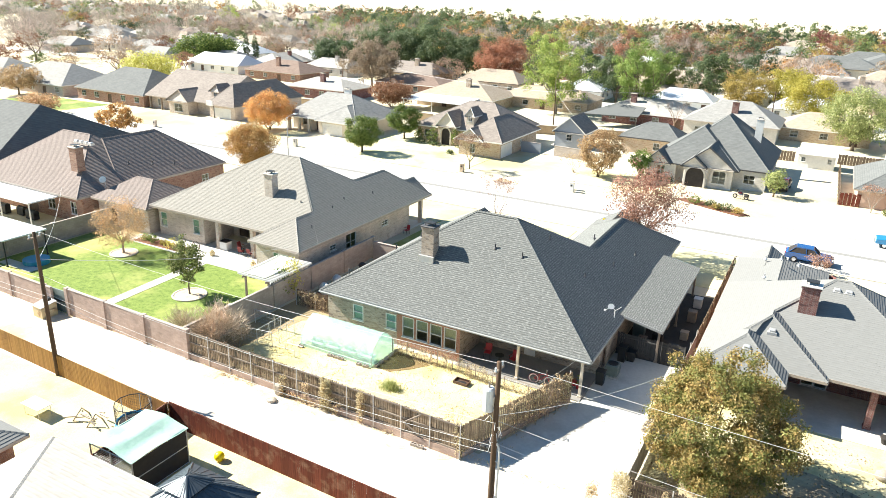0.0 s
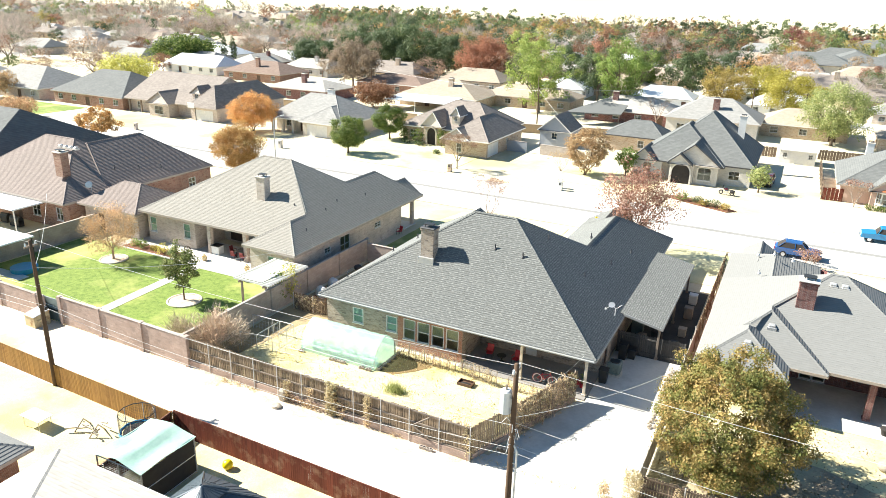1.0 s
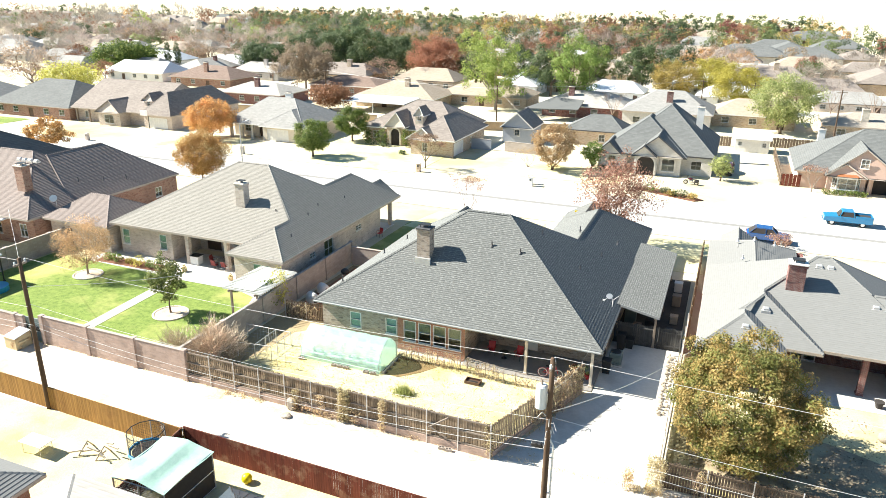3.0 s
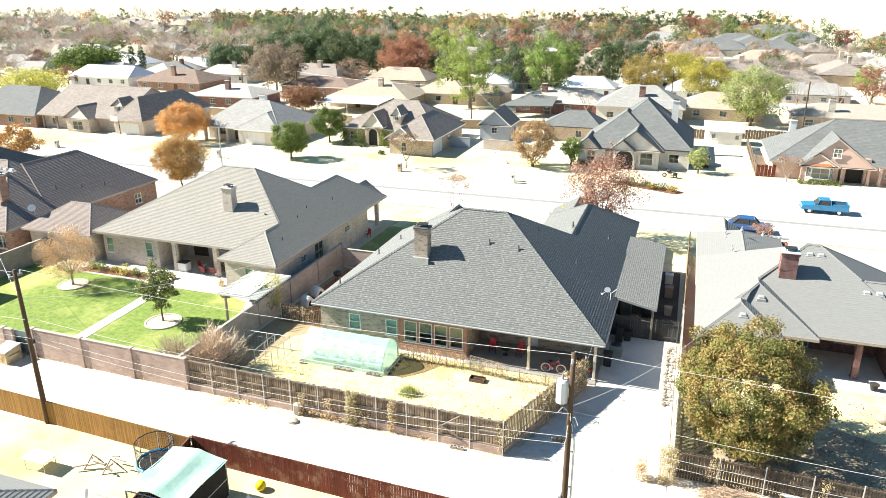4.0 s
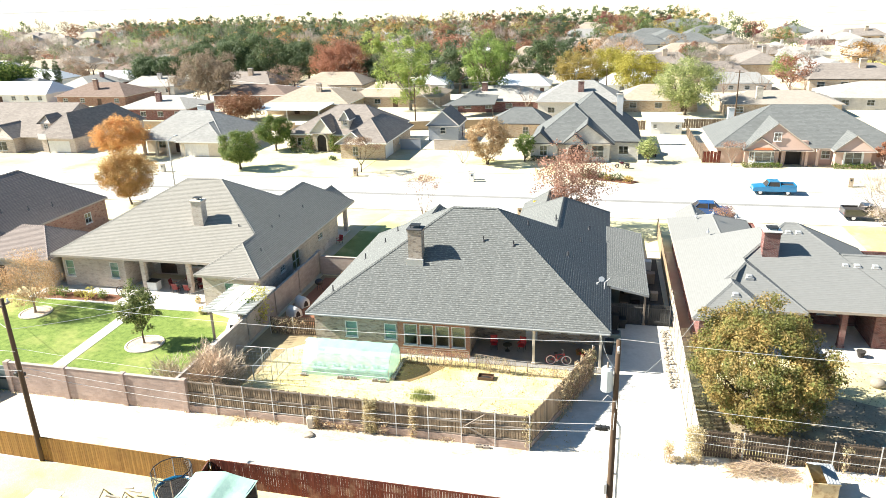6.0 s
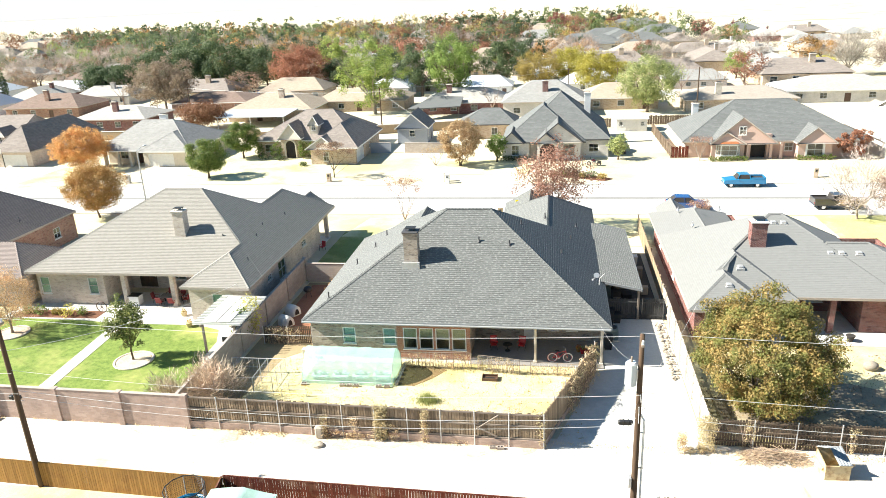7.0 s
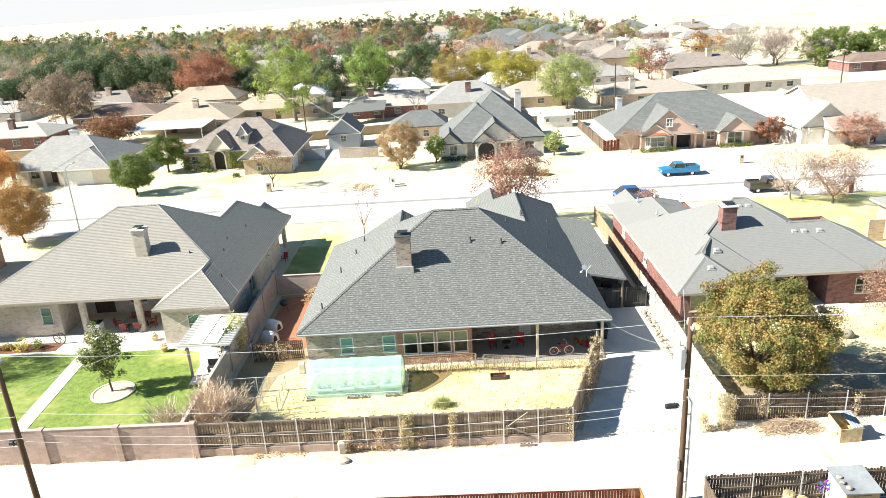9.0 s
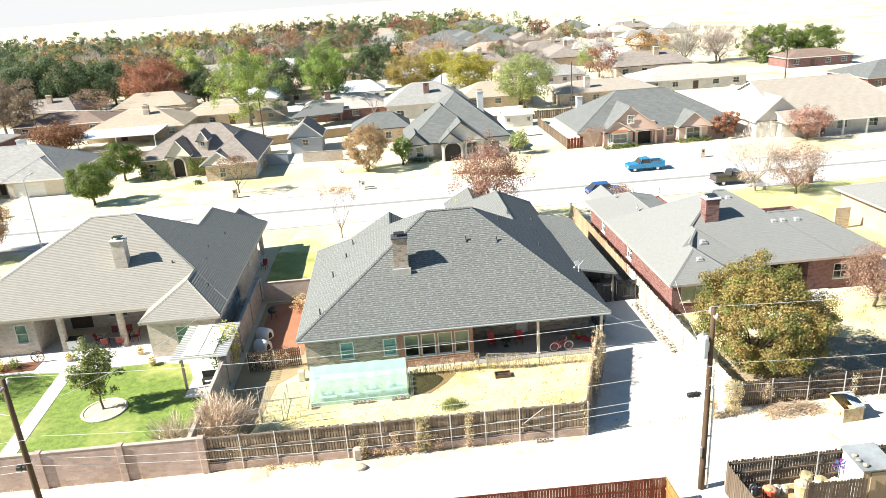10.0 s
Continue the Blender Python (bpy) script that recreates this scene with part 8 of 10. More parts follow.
part("shed_roof", G().loft([[(-4.1, 24.0, 1.95), (-2.3, 24.0, 1.95), (-2.3, 25.9, 2.1), (-4.1, 25.9, 2.1)], [(-4.1, 24.0, 2.0), (-2.3, 24.0, 2.0), (-2.3, 25.9, 2.15), (-4.1, 25.9, 2.15)]]), M["shedroof"], sh, "dull galvanised roof sheet")
part("shed_front", G().box(-3.98, 24.1, 0.05, -2.42, 24.15, 1.9), M["picketTan"], sh, "tan front panel")
part("shed_door", G().box(-3.6, 24.06, 0.1, -2.8, 24.1, 1.8, 0.01), M["picketTan"], sh)
for k, (x, y) in enumerate(((-3.85, 25.1), (-3.9, 24.7), (-3.8, 24.3))):
    solid("roof_stone", G().ball((x, y, 2.12), 0.16, 0.12, 0.09, 8, 5, 0.15, k), M["rock"], "pale stone weighing down the shed roof", "stone", (x, y, 2.0), "stones on the shed roof")
for k, (x, y, r0, h, mt) in enumerate(((-8.1, 25.15, 0.34, 0.62, "pot_red"), (-7.5, 25.5, 0.2, 0.4, "white"), (-7.1, 25.45, 0.18, 0.4, "plastic"), (-6.4, 25.1, 0.4, 0.75, "dumpster"), (-5.4, 25.2, 0.3, 0.85, "white"), (-8.7, 25.6, 0.22, 0.5, "carsilver"), (-5.9, 25.6, 0.3, 0.9, "dumpster"), (-4.7, 25.0, 0.26, 0.8, "white"), (-9.3, 25.2, 0.3, 0.3, "timber"), (-5.1, 24.6, 0.28, 0.45, "rock"), (-7.7, 24.4, 0.24, 0.35, "timber"))):
    b = thing("bucket", (x, y, 0.03), "odd bucket among yard clutter", "bucket", "clutter behind the dark fence")
    part("tub", G().tube((x, y, 0.03), (x, y, h), r0 * 0.8, r0, 12), M[mt], b)
    part("filling", G().ball((x, y, h), r0 * 0.9, r0 * 0.9, 0.12, 9, 5, 0.25, k), M["rock" if k % 2 else "vine"], b)
spin = thing("pinwheel", (-4.3, 25.45, 0.03), "purple and blue garden spinner", "garden ornament")
part("stake", G().tube((-4.3, 25.45, 0.03), (-4.3, 25.45, 1.35), 0.015), M["galv"], spin)
for i in range(6):
    a = i * math.pi / 3
    part("vane", G().loft([[(-4.3, 25.48, 1.35), (-4.3 + 0.4 * math.cos(a), 25.44, 1.35 + 0.4 * math.sin(a)), (-4.3 + 0.35 * math.cos(a + 0.5), 25.48, 1.35 + 0.35 * math.sin(a + 0.5))], [(-4.3, 25.45, 1.35), (-4.3 + 0.4 * math.cos(a), 25.46, 1.35 + 0.4 * math.sin(a)), (-4.3 + 0.35 * math.cos(a + 0.5), 25.45, 1.35 + 0.35 * math.sin(a + 0.5))]]), M["purple" if i % 2 else "carblue"], spin)

# ---- yard of the red brick house ----
make_tree("tree", 7.4, 8.3, 0.8, "olive", 250, 260, 0.15, 51, "broad olive and gold tree in autumn leaf", shape="round", at=(-2.3, 37.6, 0.03), limbs=8, depth=2, spread=0.4, trunk_r=0.2, ragged=0.15, inner=0.66, loose=0.8)
make_tree("myrtle_tree", 5.4, 5.6, 1.2, "russet", 210, 44, 0.12, 52, "myrtle with faded pink-tan leaves", at=(10.9, 44.8, 0.03), limbs=9, depth=3, spread=0.36, trunk_r=0.11, bark="bark", inner=0.3, ragged=0.16, loose=0.9)
solid("boulder", G().ball((6.4, 43.2, 0.3), 0.5, 0.4, 0.36, 12, 8, 0.06, 3), M["rock"], "pale round boulder on the dry lawn", "stone", (6.4, 43.2, 0.03), smooth=True)
solid("garden_urn", G().tube((6.6, 47.4, 0.03), (6.6, 47.4, 0.5), 0.16, 0.28, 14).tube((6.6, 47.4, 0.5), (6.6, 47.4, 0.58), 0.32, 0.32, 14), M["dark"], "dark garden urn near the patio", "urn", (6.6, 47.4, 0.03))
lv = G()
rs = random.Random(9)
leaves(lv, [(rs.uniform(-5.5, 16), rs.uniform(34, 45), 0.05) for _ in range(700)], 4, 0.3, 0.13, rs, 0.03)
fl = new("fallen_leaves", mesh_of("fallen_leaves", lv, L["brown"]))
tagged(fl, "fallen brown leaves scattered over the dry lawn", "leaves", "", "stuff")
wd = G()
rs = random.Random(10)
leaves(wd, [(rs.uniform(-36, -16), rs.uniform(31.9, 32.35), 0.05) for _ in range(150)] + [(rs.uniform(-5, 20), rs.uniform(32.3, 33.0), 0.05) for _ in range(110)] + [(rs.uniform(-52, -39), rs.uniform(32.3, 32.7), 0.04) for _ in range(50)], 8, 0.12, 0.07, rs, 0.4)
w = new("dry_weeds", mesh_of("dry_weeds", wd, M["vine"]))
tagged(w, "dry weeds along the alley fences", "weeds", "", "stuff")
gt = G()
rs = random.Random(12)
leaves(gt, [(rs.uniform(-37.5, -13), rs.uniform(33.0, 41.5), 0.06) for _ in range(900)], 5, 0.16, 0.09, rs, 0.25)
w = new("dry_grass_tufts", mesh_of("dry_grass_tufts", gt, L["goldbrown"]))
tagged(w, "dry yellow grass tufts on the lawn", "grass", "", "stuff")


# ---- grass blades and fallen leaves ----
def tufts(name, n, place, height, mat, label, seed, lean=0.35, width=0.02):
    """Single upright blades strewn by place(rs) over a lawn."""
    rs = np.random.RandomState(seed)
    p = np.array([place(rs) for _ in range(n)])
    a = rs.rand(n) * 2 * math.pi
    h = height * rs.uniform(0.5, 1.4, n) * p[:, 3]
    w = width * rs.uniform(0.7, 1.5, n)
    dx, dy = np.cos(a), np.sin(a)
    lx, ly = rs.normal(0, lean, n) * h, rs.normal(0, lean, n) * h
    base = p[:, :3]
    v = np.stack([base - np.stack([dx * w, dy * w, 0 * w], 1), base + np.stack([dx * w, dy * w, 0 * w], 1), base + np.stack([lx, ly, h], 1)], 1).reshape(-1, 3)
    g = G()
    g.v = [tuple(q) for q in v.tolist()]
    g.f = [(3 * i, 3 * i + 1, 3 * i + 2) for i in range(n)]
    return tagged(new(name, mesh_of(name, g, mat)), label, "grass", "", "stuff")


def lawn_a_place(rs):
    y = 33.0 + 8.6 * rs.rand()
    far_side = rs.rand() < 0.2
    if far_side:
        y = 40.2 + 1.3 * rs.rand()
    return (rs.uniform(-35.5 if not far_side else -25.5, -15.8 + (y - 33) * 0.36), y, 0.034, 1.6 if far_side else (0.6 + 0.5 * rs.rand()))


def clump_place(rs):
    a, r = rs.rand() * 2 * math.pi, abs(rs.normal(0, 0.42))
    x, y, k = plan(-23.3 + 1.25 * r * math.cos(a), 36.9 + 0.8 * r * math.sin(a))
    return (x, y, 0.034, max(0.35, 1.15 - 0.6 * r))


tufts("grass_clump", 900, clump_place, 0.55, L["sage"], "pale green clump of long grass on the dry lawn", 21, 0.3, 0.012)
tufts("dry_grass", 5000, lawn_a_place, 0.10, L["straw"], "dry straw-coloured grass blades on the yard", 3)
tufts("verge_grass", 5000, lambda rs: (rs.uniform(-60, 20), 32.6 - abs(rs.normal(0, 0.35)), 0.02, 0.5 + rs.rand()), 0.12, L["straw"], "dry weeds along the alley's edge", 5)
# litter colour also paints in the shadow the tree throws eastward
sheet("soil_C", [(-4.4, 34.6), (-1.0, 34.0), (3.5, 34.2), (8.0, 34.6), (12.5, 35.4), (13.5, 37.5), (10.5, 39.4), (6.5, 40.2), (3.0, 41.6), (-0.5, 42.0), (-3.6, 40.6), (-4.9, 38.0)], 0.042, M["shadelitter"], "grey-brown soil and leaf litter with the olive tree's shade painted in", "soil")
rs = np.random.RandomState(12)
lit = G()
leaves(lit, [(-2.0 + 4.4 * a, 37.4 + 2.6 * b, 0.06) for a, b in rs.normal(0, 0.8, (170, 2)) if -5.7 < -2.0 + 4.4 * a < 12 and 33.6 < 37.4 + 2.6 * b < 44], 6, 0.3, 0.13, random.Random(6), 0.03)
tagged(new("fallen_leaves", mesh_of("fallen_leaves", lit, L["litter"])), "brown fallen leaves under the olive tree", "leaves", "", "stuff")


# ---- vehicles ----
def wheel_set(root, pts, r, w, rot):
    for x, y in pts:
        t = part("wheel", G().disc_y(x, y, r, r, w, 18).move(rot), M["rubber"], root)
        part("rim", G().disc_y(x, y + math.copysign(w * 0.12, y), r, r * 0.6, w, 12).move(rot), M["chrome"], t)


def car_body(prof, width, tumble=0.0, inset=0.06):
    """A body from its side outline: rounded in towards both flanks."""
    g = G()
    rows = []
    for k, s in ((-1, 0.92), (-0.93, 1.0), (0.93, 1.0), (1, 0.92)):
        rows.append([(x * (0.985 if s < 1 else 1), k * width / 2 - math.copysign(tumble * max(0, z - 0.9), k), 0.55 + (z - 0.55) * s) for x, z in prof])
    return g.loft(rows)


def vehicle(kind, x, y, rz, paint, label, category="car", group=""):
    root = thing(kind, (x, y, 0.02), label, category, group)
    m = pose(x, y, 0.02, 0, 0, rz)
    if kind == "pickup_truck":
        prof = [(-2.65, 0.5), (2.6, 0.5), (2.68, 0.8), (2.6, 1.05), (1.2, 1.18), (-0.75, 1.18), (-2.66, 1.15), (-2.7, 0.7)]
        cab = [(1.15, 1.16), (0.65, 1.78), (-0.55, 1.8), (-0.78, 1.16)]
        part("body", car_body(prof, 1.95).move(m), paint, root)
        part("cab_roof", G().loft([[(px, k * (0.92 - 0.14 * (z > 1.3)), z) for px, z in [(0.75, 1.72), (0.62, 1.8), (-0.55, 1.82), (-0.62, 1.72)]] for k in (-1, 1)]).move(m), paint, root)
        part("cab_glass", G().loft([[(px, k * (0.93 - 0.18 * (z > 1.3)), z) for px, z in cab] for k in (-1, 1)]).move(m), M["dark"], root, "dark cab windows")
        for px in (0.95, -0.68):
            for k in (-1, 1):
                part("pillar", G().tube((px, k * 0.94, 1.16), (0.68 if px > 0 else -0.58, k * 0.8, 1.76), 0.04, 0.04, 6).move(m), paint, root)
        part("bed_floor", G().box(-2.55, -0.8, 1.1, -0.85, 0.8, 1.19).move(m), M["dark"], root)
        for k in (-1, 1):
            part("bed_side", G().box(-2.66, k * 0.97 - 0.08 * k, 1.12, -0.8, k * 0.97, 1.38, 0.03).move(m), paint, root)
        part("tailgate", G().box(-2.7, -0.9, 0.75, -2.6, 0.9, 1.38, 0.03).move(m), paint, root)
        part("bumper", G().box(2.6, -0.95, 0.5, 2.76, 0.95, 0.68, 0.04).move(m), M["chrome"], root)
        part("bumper", G().box(-2.8, -0.95, 0.5, -2.66, 0.95, 0.68, 0.04).move(m), M["chrome"], root)
        axles, r = (1.7, -1.65), 0.37
    else:
        suv = kind == "suv"
        h = 1.68 if suv else 1.45
        L2 = 2.3
        prof = [(-L2, 0.4), (L2, 0.4), (L2 + 0.05, 0.7), (L2 - 0.2, 0.92), (1.05, 1.02), (-2.1 if suv else -1.6, 1.08), (-L2 - 0.02, 0.98), (-L2 - 0.05, 0.6)]
        top = [(1.0, 1.0), (0.35, h - 0.06), (-1.35 if suv else -1.0, h), (-2.1 if suv else -1.75, 1.06)]
        part("body", car_body(prof, 1.82).move(m), paint, root)
        part("glazing", G().loft([[(px, k * (0.86 - 0.2 * (z > 1.2)), z) for px, z in top] for k in (-1, 1)]).move(m), M["dark"], root, "dark tinted windows")
        part("roof_panel", G().loft([[(px, k * 0.69, z) for px, z in [(0.4, h - 0.1), (0.3, h), (-1.3 if suv else -0.95, h + 0.03), (-1.45 if suv else -1.1, h - 0.08)]] for k in (-1, 1)]).move(m), paint, root)
        for px, qx in ((1.0, 0.36), (-0.3, -0.35), (-2.05 if suv else -1.7, -1.4 if suv else -1.05)):
            for k in (-1, 1):
                part("pillar", G().tube((px, k * 0.88, 1.02), (qx, k * 0.68, h - 0.02), 0.035, 0.035, 6).move(m), paint, root)
        part("bumper", G().box(L2 - 0.02, -0.85, 0.38, L2 + 0.12, 0.85, 0.58, 0.05).move(m), M["dark"], root)
        part("bumper", G().box(-L2 - 0.12, -0.85, 0.38, -L2 + 0.02, 0.85, 0.58, 0.05).move(m), M["dark"], root)
        axles, r = (1.4, -1.4), 0.34
    e = 2.66 if kind == "pickup_truck" else 2.32
    for k in (-1, 1):
        part("headlight", G().box(e - 0.1, k * 0.72 - 0.14, 0.72, e + 0.04, k * 0.72 + 0.14, 0.88, 0.03).move(m), M["lamp_white"], root)
        part("tail_light", G().box(-e - 0.05, k * 0.78 - 0.09, 0.75, -e + 0.06, k * 0.78 + 0.09, 1.0, 0.02).move(m), M["lamp_red"], root)
        part("wing_mirror", G().box(0.75, k * 1.0 - 0.07, 1.05, 0.88, k * 1.0 + 0.07, 1.2, 0.03).move(m), paint, root)
    wheel_set(root, [(a, k * 0.82) for a in axles for k in (-1, 1)], r, 0.22, m)
    return root


vehicle("pickup_truck", 10.0, 94.4, 180, M["truckblue"], "bright turquoise-blue older pickup truck at the kerb", "truck")
vehicle("suv", 0.8, 83.2, 0, M["carblue"], "royal blue compact car parked at the kerb", "car")
vehicle("pickup_truck", 17.9, 83.4, 0, M["cargrey"], "grey-brown pickup truck parked at the kerb", "truck")
vehicle("suv", -4.2, 118.6, 265, M["carred"], "dark red car parked in the driveway", "car")
vehicle("suv", 43.0, 201.0, 185, M["carsilver"], "silver car far up the second street", "car")
vehicle("suv", 51.0, 210.5, 190, M["carwhite"], "white car far up the second street", "car")
vehicle("suv", -111.8, 219.8, 170, M["carblue"], "dark blue car far behind the houses", "car")
vehicle("suv", 24.0, 119.0, 90, M["cargrey"], "dark car by the rose house's porch", "car")
for k, (x, y) in enumerate(((-262, 318), (-256, 316), (-250, 321), (-208, 262), (-200, 258), (98, 452), (104, 446))):
    vehicle("suv", x, y, 20 * k, M["carwhite" if k % 2 else "carsilver"], "small pale car far away among the houses", "car", "cars in the distance")


def motorcycle(x, y, rz):
    root = thing("motorcycle", (x, y, 0.02), "black and chrome touring motorcycle on the drive", "motorcycle")
    m = pose(x, y, 0.02, 0, 0, rz)
    for cx in (-0.75, 0.8):
        w = part("wheel", G().disc_y(cx, 0, 0.33, 0.33, 0.14, 18).move(m), M["rubber"], root)
        part("rim", G().disc_y(cx, 0, 0.33, 0.2, 0.15, 12).move(m), M["chrome"], w)
    part("tank", G().ball((0.15, 0, 0.85), 0.38, 0.2, 0.18, 12, 8).move(m), M["carred"], root)
    part("seat", G().box(-0.85, -0.17, 0.72, -0.15, 0.17, 0.84, 0.05).move(m), M["black"], root)
    part("engine", G().box(-0.25, -0.22, 0.3, 0.3, 0.22, 0.68, 0.05).move(m), M["chrome"], root)
    part("fork", G().tube((0.8, 0.1, 0.33), (0.5, 0.1, 1.05), 0.03).tube((0.8, -0.1, 0.33), (0.5, -0.1, 1.05), 0.03).move(m), M["chrome"], root)
    part("handlebar", G().path([(0.25, -0.4, 1.1), (0.48, -0.2, 1.08), (0.48, 0.2, 1.08), (0.25, 0.4, 1.1)], 0.02).move(m), M["chrome"], root)
    part("windscreen", G().box(0.55, -0.22, 1.0, 0.58, 0.22, 1.35).move(m), M["dark"], root)
    for k in (-1, 1):
        part("saddlebag", G().box(-1.05, k * 0.28 - 0.1, 0.4, -0.5, k * 0.28 + 0.1, 0.75, 0.05).move(m), M["black"], root)
    part("exhaust", G().tube((0.1, -0.25, 0.25), (-1.1, -0.28, 0.28), 0.045).move(m), M["chrome"], root)
    part("kickstand", G().tube((-0.05, 0.15, 0.3), (-0.1, 0.35, 0.0), 0.02).move(m), M["black"], root)


motorcycle(-9.0, 108.2, 170)


# ---- street furniture ----
def mailbox(x, y, mat, label, w=0.6, h=1.3):
    root = thing("mailbox", (x, y, 0), label, "mailbox", "mailboxes along the street")
    part("pier", G().box(x - w / 2, y - w / 2, 0, x + w / 2, y + w / 2, h, 0.02), mat, root)
    part("cap", G().box(x - w / 2 - 0.06, y - w / 2 - 0.06, h, x + w / 2 + 0.06, y + w / 2 + 0.06, h + 0.1, 0.03), M["stone"], root)
    part("box_door", G().box(x - 0.13, y - w / 2 - 0.02, h - 0.45, x + 0.13, y - w / 2, h - 0.2), M["black"], root)


for x, y, mt, lb in ((-31.2, 98.8, "brickWhite", "pale brick mailbox pier by the kerb"), (-93.2, 83.4, "brickF", "brown brick mailbox pier by the kerb"), (-83.5, 99.6, "brickWhite", "pale brick mailbox pier by the kerb"), (-49.6, 99.4, "brickTan", "tan brick mailbox pier by the kerb"), (-21.6, 79.6, "brickTan", "tan brick mailbox pier by the front lawn"), (20.6, 99.0, "brickTan", "tan brick mailbox pier by the kerb"), (-30.8, 97.6, "white", "white mailbox by the kerb"), (26.5, 80.3, "brickF", "brown brick mailbox pier on the lawn"), (-118.0, 98.0, "brickB", "pale brick mailbox pier by the kerb")):
    mailbox(x, y, M[mt], lb)
LX, LY = -68.7, 80.3
lamp = thing("street_lamp", (LX, LY, 0), "slim grey steel street lamp", "street lamp")
part("shaft", G().tube((LX, LY, 0), (LX, LY, 9.0), 0.11, 0.07, 10), M["galv"], lamp)
part("arm", G().path([(LX, LY, 8.9), (LX, LY + 0.8, 9.2), (LX, LY + 1.8, 9.25)], 0.04), M["galv"], lamp)
part("lantern", G().box(LX - 0.15, LY + 1.6, 9.16, LX + 0.15, LY + 2.3, 9.32, 0.04), M["galv"], lamp)
flag = thing("flagpole", (-62.8, 76.0, 0), "short pole with a striped red and white flag", "flag")
part("pole", G().tube((-62.8, 76.0, 0), (-62.8, 76.0, 4.0), 0.03, 0.025), M["galv"], flag)
for i in range(6):
    part("stripe", G().box(-62.78, 75.98, 2.8 + 0.16 * i, -61.6, 76.0, 2.96 + 0.16 * i), M["red" if i % 2 else "white"], flag)
part("canton", G().box(-62.79, 75.97, 3.28, -62.3, 76.01, 3.76), M["carblue"], flag)
hoop = thing("basketball_hoop", (-117.0, 113.0, 0), "black basketball hoop on a pole", "basketball hoop")
part("pole", G().path([(-117, 113, 0), (-117, 113, 2.6), (-117, 112, 3.1)], 0.07), M["black"], hoop)
part("backboard", G().box(-117.9, 111.8, 2.9, -116.1, 111.9, 4.0), M["white"], hoop)
# yellow pennant, built as a flat panel on a slim post
ys = thing("yard_sign", (-18.9, 73.2, 0), "tall yellow pennant on a slim pole", "yard sign")
part("post", G().tube((-18.9, 73.2, 0), (-18.9, 73.2, 2.6), 0.03), M["galv"], ys)
part("panel", G().box(-19.4, 73.15, 1.6, -18.4, 73.25, 4.0, 0.05), M["yellow"], ys)

for (x, y, h, lb) in ((-54.2, 154.0, 8.2, "wooden pole behind the tan houses"), (14.3, 153.4, 10.5, "wooden pole behind the rose house"), (-11.9, 190.0, 8.0, "wooden pole behind the pale house"), (-112.6, 177.0, 7.6, "wooden pole among brown roofs"), (62.8, 152.3, 9.5, "wooden pole beside the second street"), (-0.4, 176.0, 9.0, "wooden pole in the back alley")):
    p = thing("utility_pole", (x, y, 0), lb, "utility pole", "poles behind the far houses")
    part("shaft", G().tube((x, y, 0), (x, y, h), 0.16, 0.11, 8), M["pole"], p)
    part("crossarm", G().box(x - 0.9, y - 0.05, h - 0.5, x + 0.9, y + 0.05, h - 0.38), M["timber"], p)
wire("power_line", (-112.6, 177, 7.3), (-54.2, 154, 7.9), 0.8, "thin overhead wire behind the houses", 0.02)
wire("power_line", (-54.2, 154, 7.9), (-11.9, 190, 7.7), 0.6, "thin overhead wire behind the houses", 0.02)
wire("power_line", (-54.2, 154, 7.6), (-43.0, 136, 4.8), 0.3, "thin service cable to the blue garage", 0.02)

# fences round the far yards
for a, b, mt, lb in (((3.4, 113.2), (3.2, 136.0), "picketDark", "brown board fence beside the driveway"), ((3.4, 113.2), (6.0, 113.2), "picketRed", "short red-brown board fence by the garage"), ((3.0, 146.0), (34.0, 146.0), "picketDark", "dark board fence behind the rose house"), ((-21.0, 144.0), (-4.0, 144.0), "picketDark", "dark board fence behind the pale house")):
    picket_fence(a, b, 0.03, 1.8, M[mt], lb, 0.02, 0.45, (0.4, 1.5), 1, None, 3.0, None, 30, 0.03)
block_wall("garden_wall", (-48.4, 121.0), (-44.6, 121.0), 1.9, M["siding_blue"], "blue-grey wall beside the driveway")
block_wall("garden_wall", (-42.0, 121.0), (-35.0, 120.4), 1.8, M["cmu"], "pale wall panels behind the driveway")
block_wall("garden_wall", (-76.0, 136.0), (-34.0, 146.0), 1.8, M["picketTan"], "tan fence behind the houses")
block_wall("garden_wall", (-125.0, 141.0), (-78.0, 141.0), 1.8, M["picketTan"], "tan fence behind the houses")


# ---- trees of the street ----
make_tree("tree", 7.9, 7.3, 1.1, "orange", 420, 80, 0.17, 201, "rounded orange autumn tree by the kerb", shape="oval", at=(-75.7, 80.0, 0.03), limbs=7, spread=0.42, trunk_r=0.13, inner=0.35, ragged=0.08, loose=0.9)
make_tree("tree", 7.7, 9.6, 1.2, "orange", 420, 80, 0.19, 202, "broad orange autumn tree on a front lawn", at=(-98.4, 109.6, 0.03), limbs=7, spread=0.45, stems=3, ragged=0.14, inner=0.5, loose=0.9)
make_tree("tree", 5.8, 8.2, 1.3, "orange", 70, 90, 0.3, 203, "low orange-brown tree by the kerb", at=(-115.6, 87.4, 0.0), limbs=6, spread=0.45)
make_tree("tree", 4.6, 8.4, 1.0, "tan", 200, 22, 0.36, 204, "low brown autumn tree beyond the roofs", at=(-148.8, 94.0, 0.0), limbs=6, spread=0.45)
make_tree("tree", 7.2, 11.5, 1.6, "tan", 240, 24, 0.42, 205, "broad brown autumn tree by a pale garage", at=(-181.0, 109.5, 0.0), limbs=6, spread=0.55)
